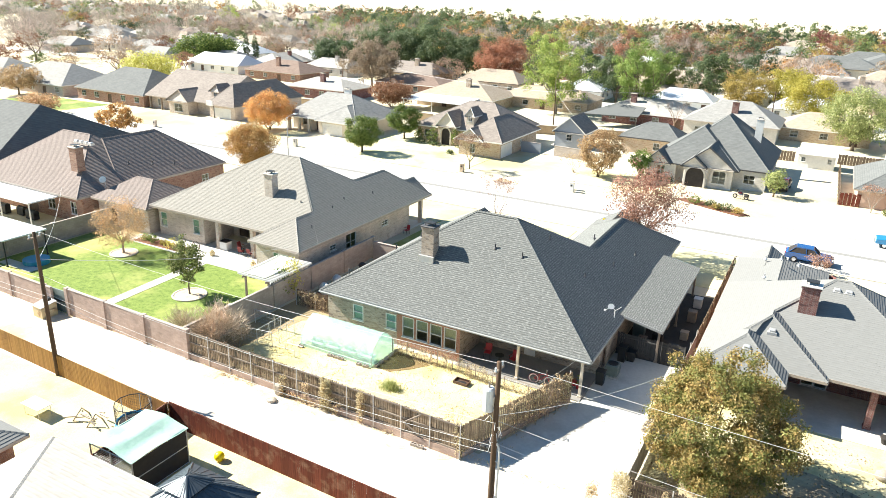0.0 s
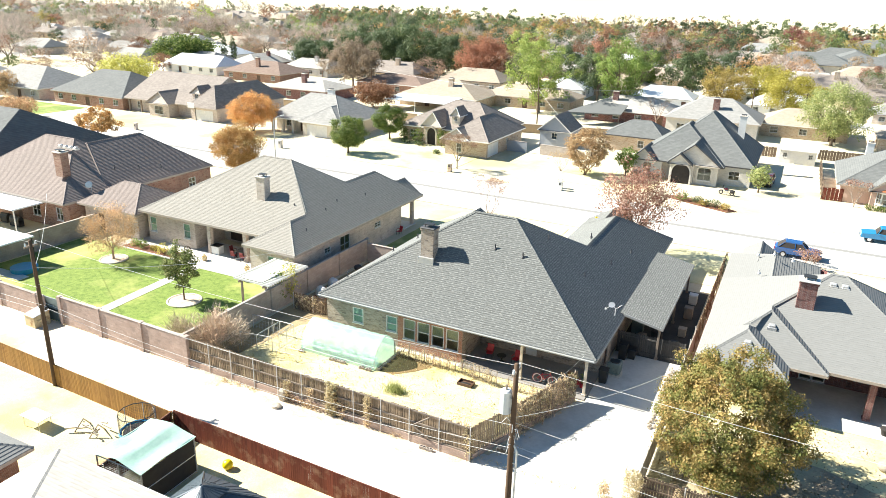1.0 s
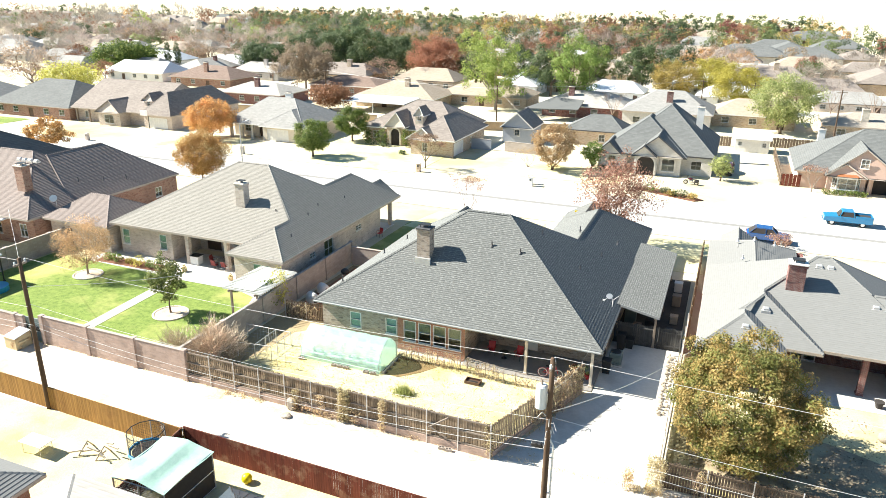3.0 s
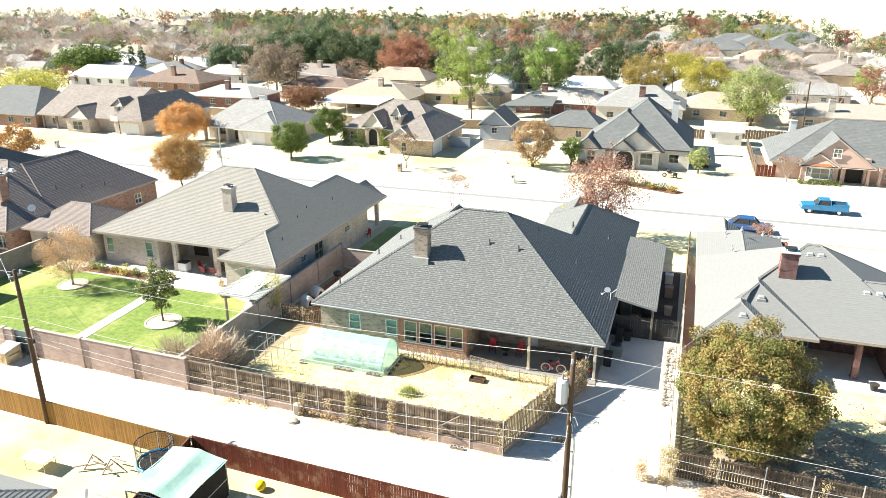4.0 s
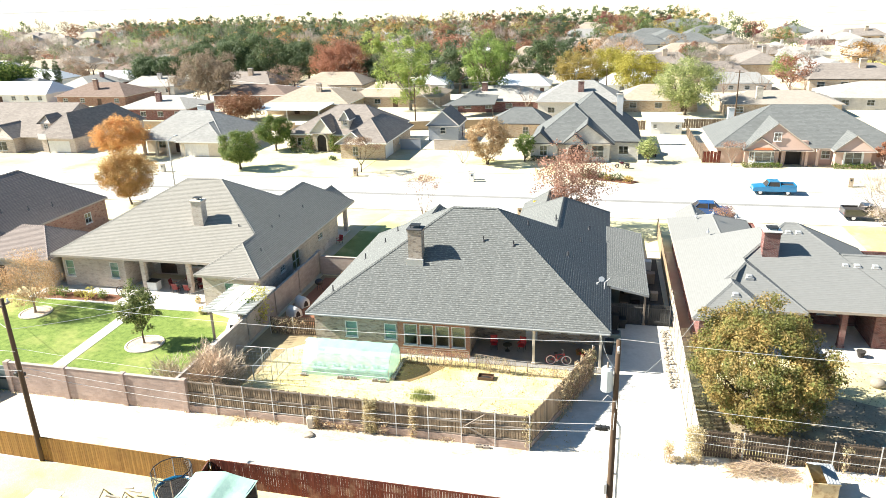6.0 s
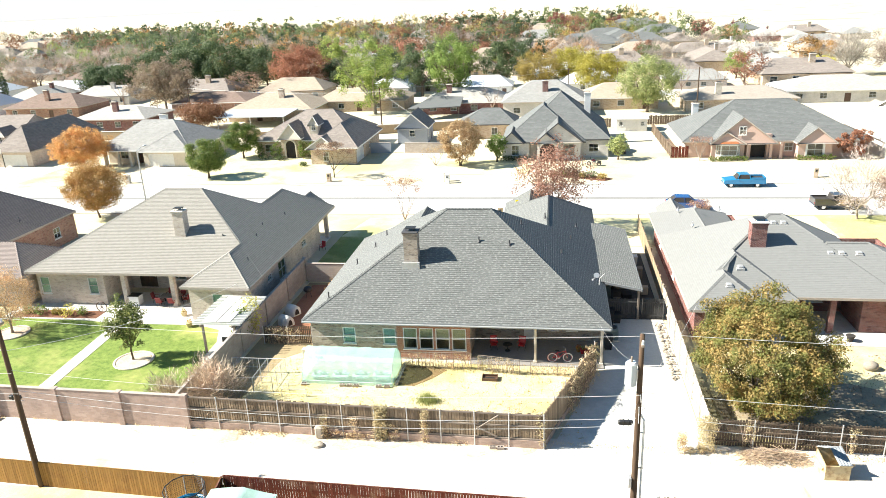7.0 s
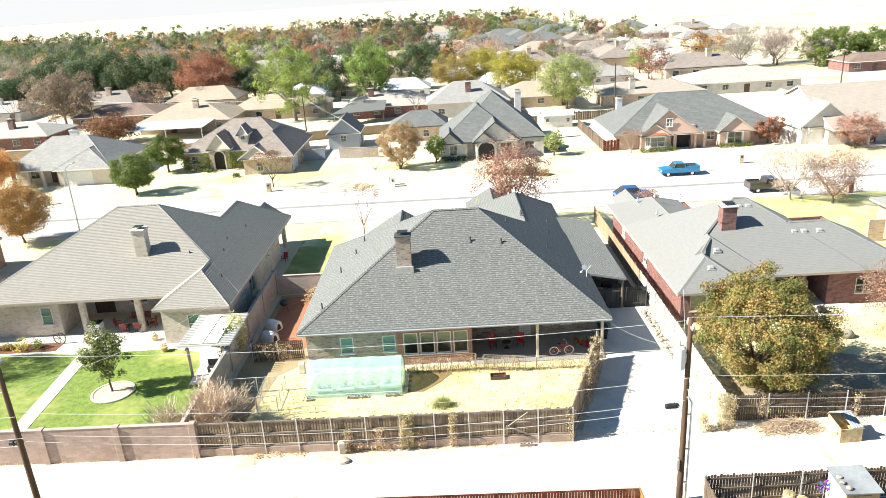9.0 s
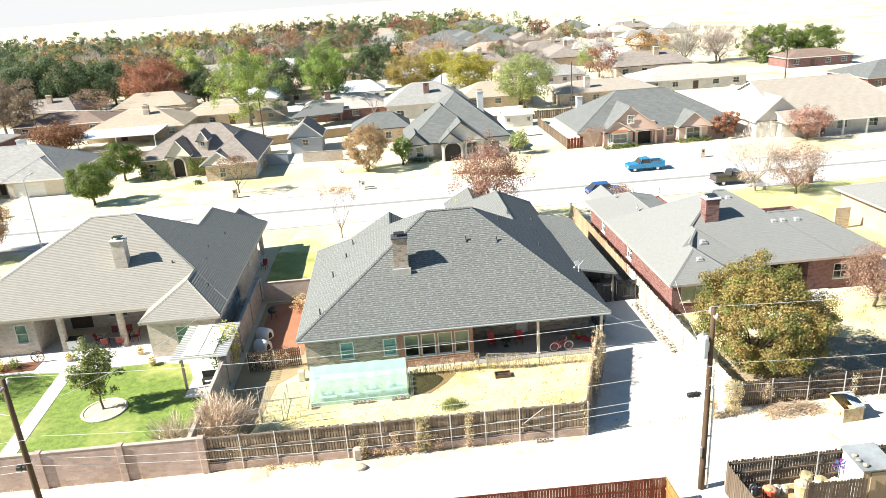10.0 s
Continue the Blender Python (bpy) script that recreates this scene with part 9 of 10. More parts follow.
make_tree("red_oak", 10.4, 8.6, 2.8, "oakred", 190, 44, 0.22, 206, "thin-leaved red oak in a front lawn", at=(-15.3, 74.6, 0.03), limbs=9, depth=2, spread=0.5, ragged=0.24, trunk_r=0.15, bark="bark", inner=0.25)
twig_tree("sapling", 5.4, 5.0, 1.2, 207, "bare sapling with a few pinkish leaves", (-32.6, 75.2, 0.03), "pinkred", 1800, 0.11, "twig", 6, 3, r=0.05)
make_tree("evergreen_tree", 6.1, 6.6, 1.5, "evergreen", 95, 200, 0.2, 208, "round clipped evergreen on the lawn", at=(-71.0, 102.6, 0.03), spread=0.5, ragged=0.05, inner=0.72, trunk_r=0.18)
make_tree("evergreen_tree", 6.6, 6.4, 1.6, "evergreen", 95, 200, 0.2, 209, "round evergreen beside the tan house", at=(-71.8, 118.2, 0.03), spread=0.5, ragged=0.08, inner=0.7, trunk_r=0.18)
make_tree("tree", 7.6, 7.0, 1.0, "tan", 240, 70, 0.2, 210, "upright tan-leaved tree beside the driveway", shape="oval", at=(-30.4, 109.2, 0.03), limbs=6, stems=2, spread=0.36, inner=0.5, ragged=0.08, loose=0.9)
twig_tree("bush", 3.6, 5.0, 0.0, 211, "bare pale bush beside the tan tree", (-34.6, 110.0, 0.0), "tan", 500, 0.16, "barkpale", 8, 3, r=0.04, category="shrub")
twig_tree("tree", 5.0, 5.2, 1.2, 212, "small reddish-brown tree on the lawn", (-49.6, 102.1, 0.03), "russet", 3800, 0.14, "bark", 6, 3, r=0.06)
make_tree("tree", 8.2, 8.0, 1.2, "paletwig", 120, 22, 0.3, 213, "tall bare pale tree by the street", at=(18.6, 78.9, 0.03), limbs=9, depth=2, spread=0.5, ragged=0.2, bark="barkpale", inner=0.2, trunk_r=0.13)
make_tree("tree", 6.6, 6.6, 0.9, "russet", 200, 46, 0.14, 214, "wide russet-brown tree on the front lawn", at=(22.4, 76.3, 0.03), limbs=10, depth=3, spread=0.45, ragged=0.15, inner=0.3, trunk_r=0.12)
twig_tree("bush", 2.2, 3.4, 0.2, 215, "low pinkish myrtle beside the blue car", (2.0, 80.6, 0.03), "pinkred", 1200, 0.14, "barkpale", 7, 2, r=0.03, category="shrub")
twig_tree("bush", 2.4, 3.6, 0.2, 216, "low bare bush beside the pickup truck", (18.9, 80.9, 0.03), "tan", 900, 0.12, "barkpale", 7, 2, r=0.03, category="shrub")
make_tree("tree", 4.2, 5.0, 0.7, "rust", 50, 90, 0.24, 217, "dark red shrub-like tree beside the rose house", at=(30.0, 111.8, 0.03), spread=0.34)
make_tree("tree", 5.4, 7.2, 1.0, "pinkred", 130, 60, 0.2, 218, "reddish-brown myrtle before the porch", at=(40.4, 104.6, 0.03), stems=3, spread=0.45, ragged=0.3)
make_tree("tree", 4.9, 3.2, 1.2, "bright", 110, 24, 0.26, 219, "small green tree by the pale brick house", shape="oval", at=(-24.6, 112.0, 0.03), spread=0.3)
make_tree("tree", 4.0, 3.2, 1.0, "sage", 90, 20, 0.26, 220, "thin grey-green tree beside the garage", at=(-5.0, 112.4, 0.03), spread=0.34, ragged=0.3)
for k, (x, y, w, h) in enumerate(((-64.9, 116.9, 2.6, 3.2), (-68.3, 117.8, 1.9, 2.8), (-59.9, 116.9, 1.9, 3.4), (-58.2, 116.9, 2.0, 3.3))):
    shrub("evergreen_shrub", x, y, w, h, "evergreen", 230 + k, "clipped dark evergreen beside the arched entry", 900, 0.2, group="evergreens by the arch", z=0.03)
for k, (x, y, w, h) in enumerate(((-67.0, 116.6, 2.4, 1.0), (-64.0, 115.9, 2.0, 0.9), (-57.8, 110.8, 1.6, 0.7))):
    shrub("hedge", x, y, w, h, "dark", 240 + k, "low clipped hedge below the wall", 400, 0.18, z=0.03)
for k, (x, y, w, h, mt) in enumerate(((-14.3, 101.4, 2.0, 1.1, "shrub"), (-12.2, 101.1, 1.6, 0.9, "dark"), (-9.9, 99.9, 2.0, 1.1, "dark"), (-8.3, 99.2, 1.9, 0.9, "goldbrown"), (-11.2, 100.0, 1.5, 0.8, "goldbrown"))):
    shrub("shrub", x, y, w, h, mt, 250 + k, "round clipped shrub in red mulch", 460, 0.16, group="shrubs in the mulch bed", z=0.06)
for k in range(6):
    shrub("hedge", 9.2 + 0.95 * k, 110.3, 1.3, 0.8, "shrub", 260 + k, "green foundation shrub below the bay window", 260, 0.16, group="foundation shrubs", z=0.0)
for k in range(5):
    shrub("hedge", 22.0 + 1.1 * k, 110.4, 1.3, 0.8, "shrub", 270 + k, "green foundation shrub below the window", 260, 0.16, group="foundation shrubs", z=0.0)
for k in range(5):
    shrub("hedge", -24.0 + 1.0 * k, 112.4, 1.2, 1.0, "dark", 280 + k, "dark hedge plant below the pale brick wall", 260, 0.18, group="foundation shrubs", z=0.0)
twig_tree("tree", 3.6, 3.6, 0.5, 290, "small bare pinkish tree by the rose house", (7.4, 110.8, 0.0), "pinkred", 700, 0.16, "barkpale", 5, 3, r=0.05)


# ---- houses behind ----
def plain_house(x0, y0, x1, y1, roof, walls, zr, label, ridge=0.25, chim=None, group="", eave=2.8, holes=True, seed=0, axis="x", trim=True):
    root = thing("house", ((x0 + x1) / 2, (y0 + y1) / 2, 0), label, "house", group)
    r = Roof(0.4, False)
    w, d = x1 - x0, y1 - y0
    xm, ym = (x0 + x1) / 2, (y0 + y1) / 2
    if axis == "x":
        r.block(x0, y0, x1, y1, eave, (x0 + w * ridge, ym), (x1 - w * ridge, ym), zr)
    else:
        r.block(x0, y0, x1, y1, eave, (xm, y0 + d * ridge), (xm, y1 - d * ridge), zr)
    r.put(root, M[roof], (M["white"] if seed % 2 else M["fasciaT"]) if trim else None, M[walls])
    so = []
    if holes:
        n = max(2, int(w / 5))
        for i in range(n):
            u = (i + 0.5) * (w - 1.0) / n
            so.append((u - 0.7, u + 0.7, 0.1, 2.1, "door") if i == seed % n else (u - 0.8, u + 0.8, 0.9, 2.2, "window"))
    box_walls(root, x0 + 0.5, y0 + 0.5, x1 - 0.5, y1 - 0.5, eave - 0.15, M[walls], so)
    if chim:
        chimney(root, chim[0], chim[1], 1.3, 0.9, eave + 0.4, chim[2], M[chim[3]])
    return root


plain_house(-96.0, 163.0, -73.5, 180.0, "roofTan", "brickTan", 6.4, "tan brick house with a sandy shingle roof", 0.38, (-83.0, 168.5, 7.0, "brickTan"), seed=1)
pc = thing("patio_cover", (-83, 158, 0), "wide white metal patio roof", "patio cover")
part("roof_sheet", G().loft([[(-94.0, 153.0, 2.5), (-77.0, 153.0, 2.5), (-77.0, 163.5, 2.9), (-94.0, 163.5, 2.9)], [(-94.0, 153.0, 2.65), (-77.0, 153.0, 2.65), (-77.0, 163.5, 3.05), (-94.0, 163.5, 3.05)]]), M["metalroof"], pc)
for x in (-93.6, -85.5, -77.4):
    post(pc, x, 153.4, 0, 2.5, 0.15, M["white"], "post")
plain_house(-78.0, 176.0, -53.0, 190.0, "roofTan", "brickTan", 5.2, "long tan-roofed ranch house with a shaded porch", 0.2, (-60.0, 182.0, 6.0, "brickF"), seed=2)
plain_house(-47.5, 167.0, -26.5, 182.0, "roofPale", "brickC", 5.6, "red brick house with a pale roof", 0.3, (-41.0, 172.0, 6.6, "brickC"), seed=3)
lean = thing("carport", (-44, 163, 0), "charcoal lean-to roof beside the red brick house", "carport")
part("roof_sheet", G().loft([[(-49.0, 158.0, 2.6), (-37.0, 161.0, 2.6), (-37.0, 167.5, 3.9), (-44.0, 167.5, 4.3)], [(-49.0, 158.0, 2.8), (-37.0, 161.0, 2.8), (-37.0, 167.5, 4.1), (-44.0, 167.5, 4.5)]]), M["roofCharcoal"], lean)
for x, y in ((-48.4, 158.6), (-37.5, 161.4)):
    post(lean, x, y, 0, 2.6, 0.15, M["timber"], "post")
plain_house(-27.5, 160.0, -8.0, 176.0, "roofGrey", "brickWhite", 7.4, "cream house with a grey hip roof and brown chimney", 0.35, (-17.5, 164.0, 7.6, "brickC"), seed=4, eave=3.4)
plain_house(-9.0, 168.0, 9.0, 182.0, "roofTan", "brickTan", 5.6, "tan house half hidden by a sage tree", 0.3, None, seed=5)
plain_house(13.0, 160.5, 37.0, 175.0, "roofBeige", "brickTan", 4.8, "low beige-roofed house with a stone chimney", 0.25, (20.5, 163.5, 6.0, "stone"), seed=6)
plain_house(37.0, 171.0, 64.0, 187.0, "roofPale", "brickWhite", 5.4, "cream house with a pale roof and row of windows", 0.3, None, seed=7)
plain_house(-132.0, 153.5, -112.0, 168.0, "roofPale", "brickC", 5.0, "red brick ranch house with a pale roof", 0.3, (-122.0, 158.0, 6.4, "brickC"), seed=8)
plain_house(-121.0, 181.0, -98.0, 196.0, "roofBrown", "brickF", 5.0, "brown-roofed brick house behind a bare oak", 0.3, None, seed=9)
plain_house(-172.0, 180.0, -148.0, 196.0, "roofBrown", "brickF", 6.0, "brown-roofed brick house with a tall chimney", 0.3, (-160.0, 184.0, 7.2, "brickF"), seed=10)
plain_house(-205.0, 186.0, -180.0, 200.0, "metalroof", "white", 6.0, "white building with a metal roof", 0.1, None, seed=11)
plain_house(-166.0, 114.5, -141.0, 134.0, "roofCharcoal", "brickF", 7.6, "brick house with a charcoal roof and white garage", 0.3, None, seed=12)
plain_house(-196.0, 114.0, -170.0, 132.0, "roofGrey", "brickB", 7.2, "pale brick house with a grey roof", 0.3, None, seed=13)
plain_house(-226.0, 116.0, -200.0, 133.0, "roofGrey", "brickB", 6.8, "pale brick house with a grey hip roof", 0.3, None, seed=14)
plain_house(64.0, 108.0, 88.0, 128.0, "roofGrey", "brickWhite", 7.0, "pale house beside the long porch", 0.3, None, seed=15)
plain_house(78.0, 146.0, 104.0, 162.0, "roofCharcoal", "brickC", 5.6, "dark-roofed red brick house at the far edge", 0.3, None, seed=16)
plain_house(88.0, 196.0, 108.0, 208.0, "roofBrown", "brickC", 4.6, "dark house below a broad oak", 0.3, None, seed=17)
plain_house(46.0, 212.0, 64.0, 224.0, "roofPale", "white", 4.6, "pale garage beside parked cars", 0.3, None, seed=18)

# the neighbourhood beyond, row on row
rnd = random.Random(77)
protos = []
for k, (rf, wl) in enumerate((("roofPale", "brickWhite"), ("roofTan", "brickTan"), ("roofBrown", "brickF"), ("roofGrey", "brickB"), ("roofPale", "brickC"), ("roofCharcoal", "brickWhite"), ("roofTaupe", "brickTan"), ("metalroof", "white"))):
    words = {"roofPale": "pale-roofed", "roofTan": "sandy-roofed", "roofBrown": "brown-roofed", "roofGrey": "grey-roofed", "roofCharcoal": "charcoal-roofed", "roofTaupe": "taupe-roofed", "metalroof": "white-roofed"}[rf]
    h = plain_house(-10.0, -7.0, 10.0, 7.0, rf, wl, 5.6 + 0.3 * (k % 3), f"{words} single-storey house among autumn trees", 0.2 + 0.05 * (k % 3), (2.0, -2.0, 6.6, wl) if k % 2 == 0 and rf != "metalroof" else None, "houses in the distance", seed=k, trim=False)
    protos.append(h)
taken = []
first = set()


def put_house(k, x, y, rz, s):
    x, y, _ = plan(x, y)
    m = pose(x, y, 0, 0, 0, rz) @ Matrix.Diagonal((s, s, min(s, 1.1), 1))
    if k in first:
        copy_thing(protos[k], m)
    else:
        protos[k].matrix_basis = m
        first.add(k)
    taken.append((x, y))


for j, y in enumerate((212, 236, 262, 290, 320)):
    x = -1.3 * y - 60
    while x < 40 + 0.06 * y:
        x += rnd.uniform(24, 34)
        free = not (-160 < x < -20 and 205 < y < 245 and rnd.random() < 0.6) and not (x > -30 and y > 270)
        if x < 34 + 0.09 * y and free and rnd.random() < 0.86:
            k = rnd.choice((0, 1, 2, 3, 4, 6, 7, 0, 3) if x < 0 else (3, 5, 5, 6, 3, 6))
            put_house(k, x, y + rnd.uniform(-3, 3), rnd.choice((0, 90, 180, 0)), rnd.uniform(0.85, 1.15))
for k, (x, y) in enumerate(((92, 404), (104, 398), (116, 420), (78, 430), (130, 395), (60, 300), (84, 292), (58, 330), (96, 340))):
    put_house((4, 0, 6, 1, 3, 0, 1, 0, 3)[k], x, y, (90, 90, 0, 0, 90, 0, 0, 90, 0)[k], 1.0)
for k, x, y, rz, s in ((5, 14, 453, 0, 1.25), (5, 19, 411, 90, 1.2), (5, 0, 376, 0, 1.25), (5, 26, 378, 0, 1.0), (1, -19, 368, 0, 1.1), (6, 46, 381, 90, 1.0), (1, 21, 316, 0, 1.25), (6, 42, 306, 0, 1.0), (5, 95, 469, 90, 1.0), (0, 54, 269, 0, 0.9), (3, -27, 498, 0, 1.2), (5, 44, 588, 0, 1.6), (1, -23, 578, 0, 1.4), (6, -6, 332, 0, 1.0), (5, 48, 470, 0, 1.0), (1, -52, 224, 0, 1.0), (0, 0, 292, 0, 1.0), (3, -36, 330, 90, 1.0)):
    put_house(k, x, y, rz, s)
for k in range(8):
    if k not in first:
        put_house(k, -320 - 30 * k, 330 + 10 * k, 0, 1.0)
# houses too far off to tell apart
far_walls, far_roofs = G(), {m: G() for m in ("roofBeige", "roofTaupe", "roofBrown", "roofGrey", "roofCharcoal", "roofTan")}
y = 350.0
while y < 560:
    x = -1.75 * y
    while x < (-0.08 * y if y < 560 else -0.1 * y):
        x += rnd.uniform(22, 36)
        if rnd.random() < 0.85:
            w, d, q, zr = rnd.uniform(16, 24), rnd.uniform(12, 17), y + rnd.uniform(-6, 6), rnd.uniform(4.8, 7.0)
            far_walls.box(x - w / 2 + 0.5, q - d / 2 + 0.5, 0, x + w / 2 - 0.5, q + d / 2 - 0.5, 2.8)
            g = far_roofs[rnd.choice(list(far_roofs))]
            low = [(x - w / 2, q - d / 2, 2.7), (x + w / 2, q - d / 2, 2.7), (x + w / 2, q + d / 2, 2.7), (x - w / 2, q + d / 2, 2.7)]
            top = [(x - w * 0.22, q, zr), (x + w * 0.22, q, zr)]
            g.add(low + top, [(0, 1, 5, 4), (1, 2, 5), (2, 3, 4, 5), (3, 0, 4)], [[(0, 0), (w, 0), (w * 0.7, d / 2), (w * 0.3, d / 2)], [(0, 0), (d, 0), (d / 2, d / 2)], [(0, 0), (w, 0), (w * 0.7, d / 2), (w * 0.3, d / 2)], [(0, 0), (d, 0), (d / 2, d / 2)]])
    y += rnd.uniform(26, 40) * (1 + (y - 350) / 900)
tagged(new("far_house_walls", mesh_of("far_house_walls", far_walls, M["brickTan"])), "walls of houses far across the plain", "houses", "", "stuff")
for m, g in far_roofs.items():
    if g.f:
        tagged(new("far_house_roofs", mesh_of("far_house_roofs", g, M[m])), "roofs of houses far across the plain", "houses", "", "stuff")

# ---- trees behind ----
make_tree("oak_tree", 14.2, 21.0, 3.2, "brown", 170, 110, 0.42, 301, "broad brown oak with sparse leaves", at=(-123.6, 184.0, 0), limbs=11, depth=2, spread=0.95, ragged=0.28, bark="barkpale", inner=0.2)
for k, (x, y, h, w) in enumerate(((-148.0, 238.0, 17.0, 26.0), (-131.0, 235.0, 17.5, 27.0), (-116.0, 240.0, 14.5, 21.0), (-164.0, 222.0, 10.5, 18.0))):
    make_tree("oak_tree", h, w, 2.8, "dark", 130, 190, 0.5, 310 + k, "broad dark evergreen oak", at=(x, y, 0), limbs=7, spread=1.35, ragged=0.18, inner=0.6)
make_tree("tree", 15.6, 18.0, 2.4, "rust", 240, 100, 0.38, 320, "wide rust-red autumn tree", at=(-96.8, 221.0, 0), limbs=8, spread=1.1, ragged=0.24)
make_tree("pecan_tree", 18.2, 15.0, 3.0, "lime", 105, 150, 0.38, 321, "tall yellow-green tree with open crown", shape="oval", at=(-60.0, 171.4, 0), limbs=9, depth=2, spread=0.95, ragged=0.36, bark="barkpale", inner=0.3)
make_tree("pecan_tree", 19.6, 14.4, 3.6, "bright", 105, 150, 0.38, 322, "tall bright green tree with open crown", shape="oval", at=(-41.1, 178.0, 0), limbs=9, depth=2, spread=0.95, ragged=0.36, inner=0.3)
make_tree("pecan_tree", 17.0, 12.4, 4.6, "lime", 52, 100, 0.5, 323, "tall yellow-green tree behind the roofs", shape="oval", at=(-90.6, 239.0, 0), limbs=8, spread=0.9, ragged=0.3, inner=0.2)
for k, (x, y, h, w, mt) in enumerate(((-54.0, 205.0, 15.0, 13.0, "dark"), (-66.0, 214.0, 13.0, 12.0, "dark"), (-30.4, 222.6, 14.2, 15.4, "dark"), (-46.0, 226.0, 13.0, 13.0, "evergreen"), (-83.0, 222.0, 10.0, 11.0, "dark"))):
    make_tree("oak_tree", h, w, 3.4, mt, 75, 130, 0.48, 330 + k, "dense dark green oak behind the houses", at=(x, y, 0), limbs=7, spread=1.0, ragged=0.2, inner=0.55)
make_tree("tree", 11.6, 14.2, 2.0, "gold", 170, 90, 0.36, 340, "wide golden yellow autumn tree", at=(-3.8, 196.8, 0), limbs=8, spread=0.9, ragged=0.2, inner=0.5)
make_tree("tree", 10.6, 13.0, 2.0, "goldbrown", 150, 90, 0.36, 341, "gold-brown autumn tree behind roofs", at=(-20.6, 215.6, 0), limbs=8, spread=0.9, ragged=0.2, inner=0.5)
make_tree("tree", 11.8, 10.0, 2.0, "gold", 130, 90, 0.36, 342, "yellow-green autumn tree behind roofs", at=(-11.0, 223.0, 0), limbs=8, spread=0.9, ragged=0.2, inner=0.5)
make_tree("tree", 12.2, 12.8, 2.0, "sage", 190, 90, 0.34, 343, "pale grey-green tree behind a fence", at=(5.4, 163.0, 0), limbs=8, spread=0.82, ragged=0.2, inner=0.5)
make_tree("tree", 6.2, 10.4, 1.0, "rust", 280, 24, 0.42, 344, "low red-brown spreading tree", at=(-97.4, 153.8, 0), stems=3, spread=0.6, ragged=0.25)
make_tree("willow_tree", 6.2, 9.2, 1.6, "yellowgreen", 220, 24, 0.42, 345, "pale yellow-green willow in the distance", at=(60.4, 222.6, 0), spread=0.6)
for k, (x, y, h, w) in enumerate(((70.0, 226.0, 12.6, 11.0), (83.0, 231.0, 12.0, 12.0), (90.0, 218.0, 9.0, 10.0))):
    make_tree("tree", h, w, 2.2, "paletwig", 160, 26, 0.6, 350 + k, "pale half-bare tree in the distance", at=(x, y, 0), limbs=8, depth=2, spread=0.9, ragged=0.35, bark="barkpale", inner=0.1)
make_tree("oak_tree", 11.2, 18.0, 1.0, "evergreen", 190, 100, 0.42, 355, "broad green oak by a dark house", at=(93.0, 215.0, 0), spread=0.75, ragged=0.18, inner=0.45)
make_tree("oak_tree", 10.2, 15.0, 1.0, "evergreen", 160, 100, 0.42, 356, "broad green oak by a dark house", at=(106.0, 212.0, 0), spread=0.8, ragged=0.18, inner=0.45)
make_tree("tree", 9.4, 17.0, 1.6, "yellowgreen", 360, 22, 0.5, 357, "spreading yellow-green tree behind charcoal roofs", at=(-174.0, 144.6, 0), spread=0.85, ragged=0.3)
make_tree("oak_tree", 10.8, 24.0, 2.0, "evergreen", 560, 26, 0.75, 358, "wide low green oak", at=(-221.0, 212.0, 0), spread=0.95, ragged=0.2, inner=0.45)
for k, (x, y) in enumerate(((-213.3, 226.0), (-210.9, 228.6), (-163.0, 262.0), (-160.5, 263.0), (-214.0, 330.0), (-211.0, 332.0), (-208.0, 333.0))):
    make_tree("cypress_tree", 10.8, 2.9, 0.4, "dark", 150, 22, 0.34, 360 + k, "slim dark columnar cypress", shape="oval", at=(x, y, 0), group="cypresses", spread=0.32, ragged=0.1, limbs=3, depth=0, inner=0.4)
for k, (x, y, h) in enumerate(((-30.0, 166.0, 7.0), (-106.0, 205.0, 9.0), (18.0, 196.0, 8.0), (26.0, 190.0, 8.0), (34.0, 196.0, 8.0), (-150.0, 205.0, 9.0), (-215.0, 240.0, 9.0))):
    twig_tree("tree", h, h, 1.5, 370 + k, "bare winter tree behind the houses", (x, y, 0), None, 0, 0.2, "twig", 6, 3, "bare trees behind", r=0.1)

# far trees, shared crowns
kinds = []
for k, (mt, h, w, n, per, size, wt, words) in enumerate((
        ("grey", 10, 10.5, 60, 16, 0.62, 30, "bare grey-brown winter tree in the distance"), ("brown", 9, 10, 46, 34, 0.5, 8, "brown-leaved tree in the distance"),
        ("dark", 10, 10.5, 46, 36, 0.55, 14, "dark green tree in the distance"), ("green", 9, 10, 46, 36, 0.55, 14, "green tree in the distance"),
        ("rust", 9, 10, 46, 34, 0.52, 10, "rust-red tree in the distance"), ("orange", 8, 9, 46, 34, 0.5, 6, "orange tree in the distance"),
        ("gold", 9, 9.5, 46, 34, 0.52, 7, "golden tree in the distance"), ("lime", 11, 9.5, 46, 34, 0.52, 5, "yellow-green tree in the distance"),
        ("sage", 9, 10, 46, 34, 0.52, 6, "grey-green tree in the distance"), ("pale", 8, 9, 56, 14, 0.55, 8, "pale bare tree in the distance"), ("wine", 8, 9, 46, 34, 0.5, 2, "wine-red tree in the distance"))):
    for v in range(2):
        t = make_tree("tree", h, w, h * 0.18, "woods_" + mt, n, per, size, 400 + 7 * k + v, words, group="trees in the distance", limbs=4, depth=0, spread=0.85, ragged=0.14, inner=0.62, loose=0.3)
        kinds.append([t, mt, wt, False])
rnd = random.Random(91)


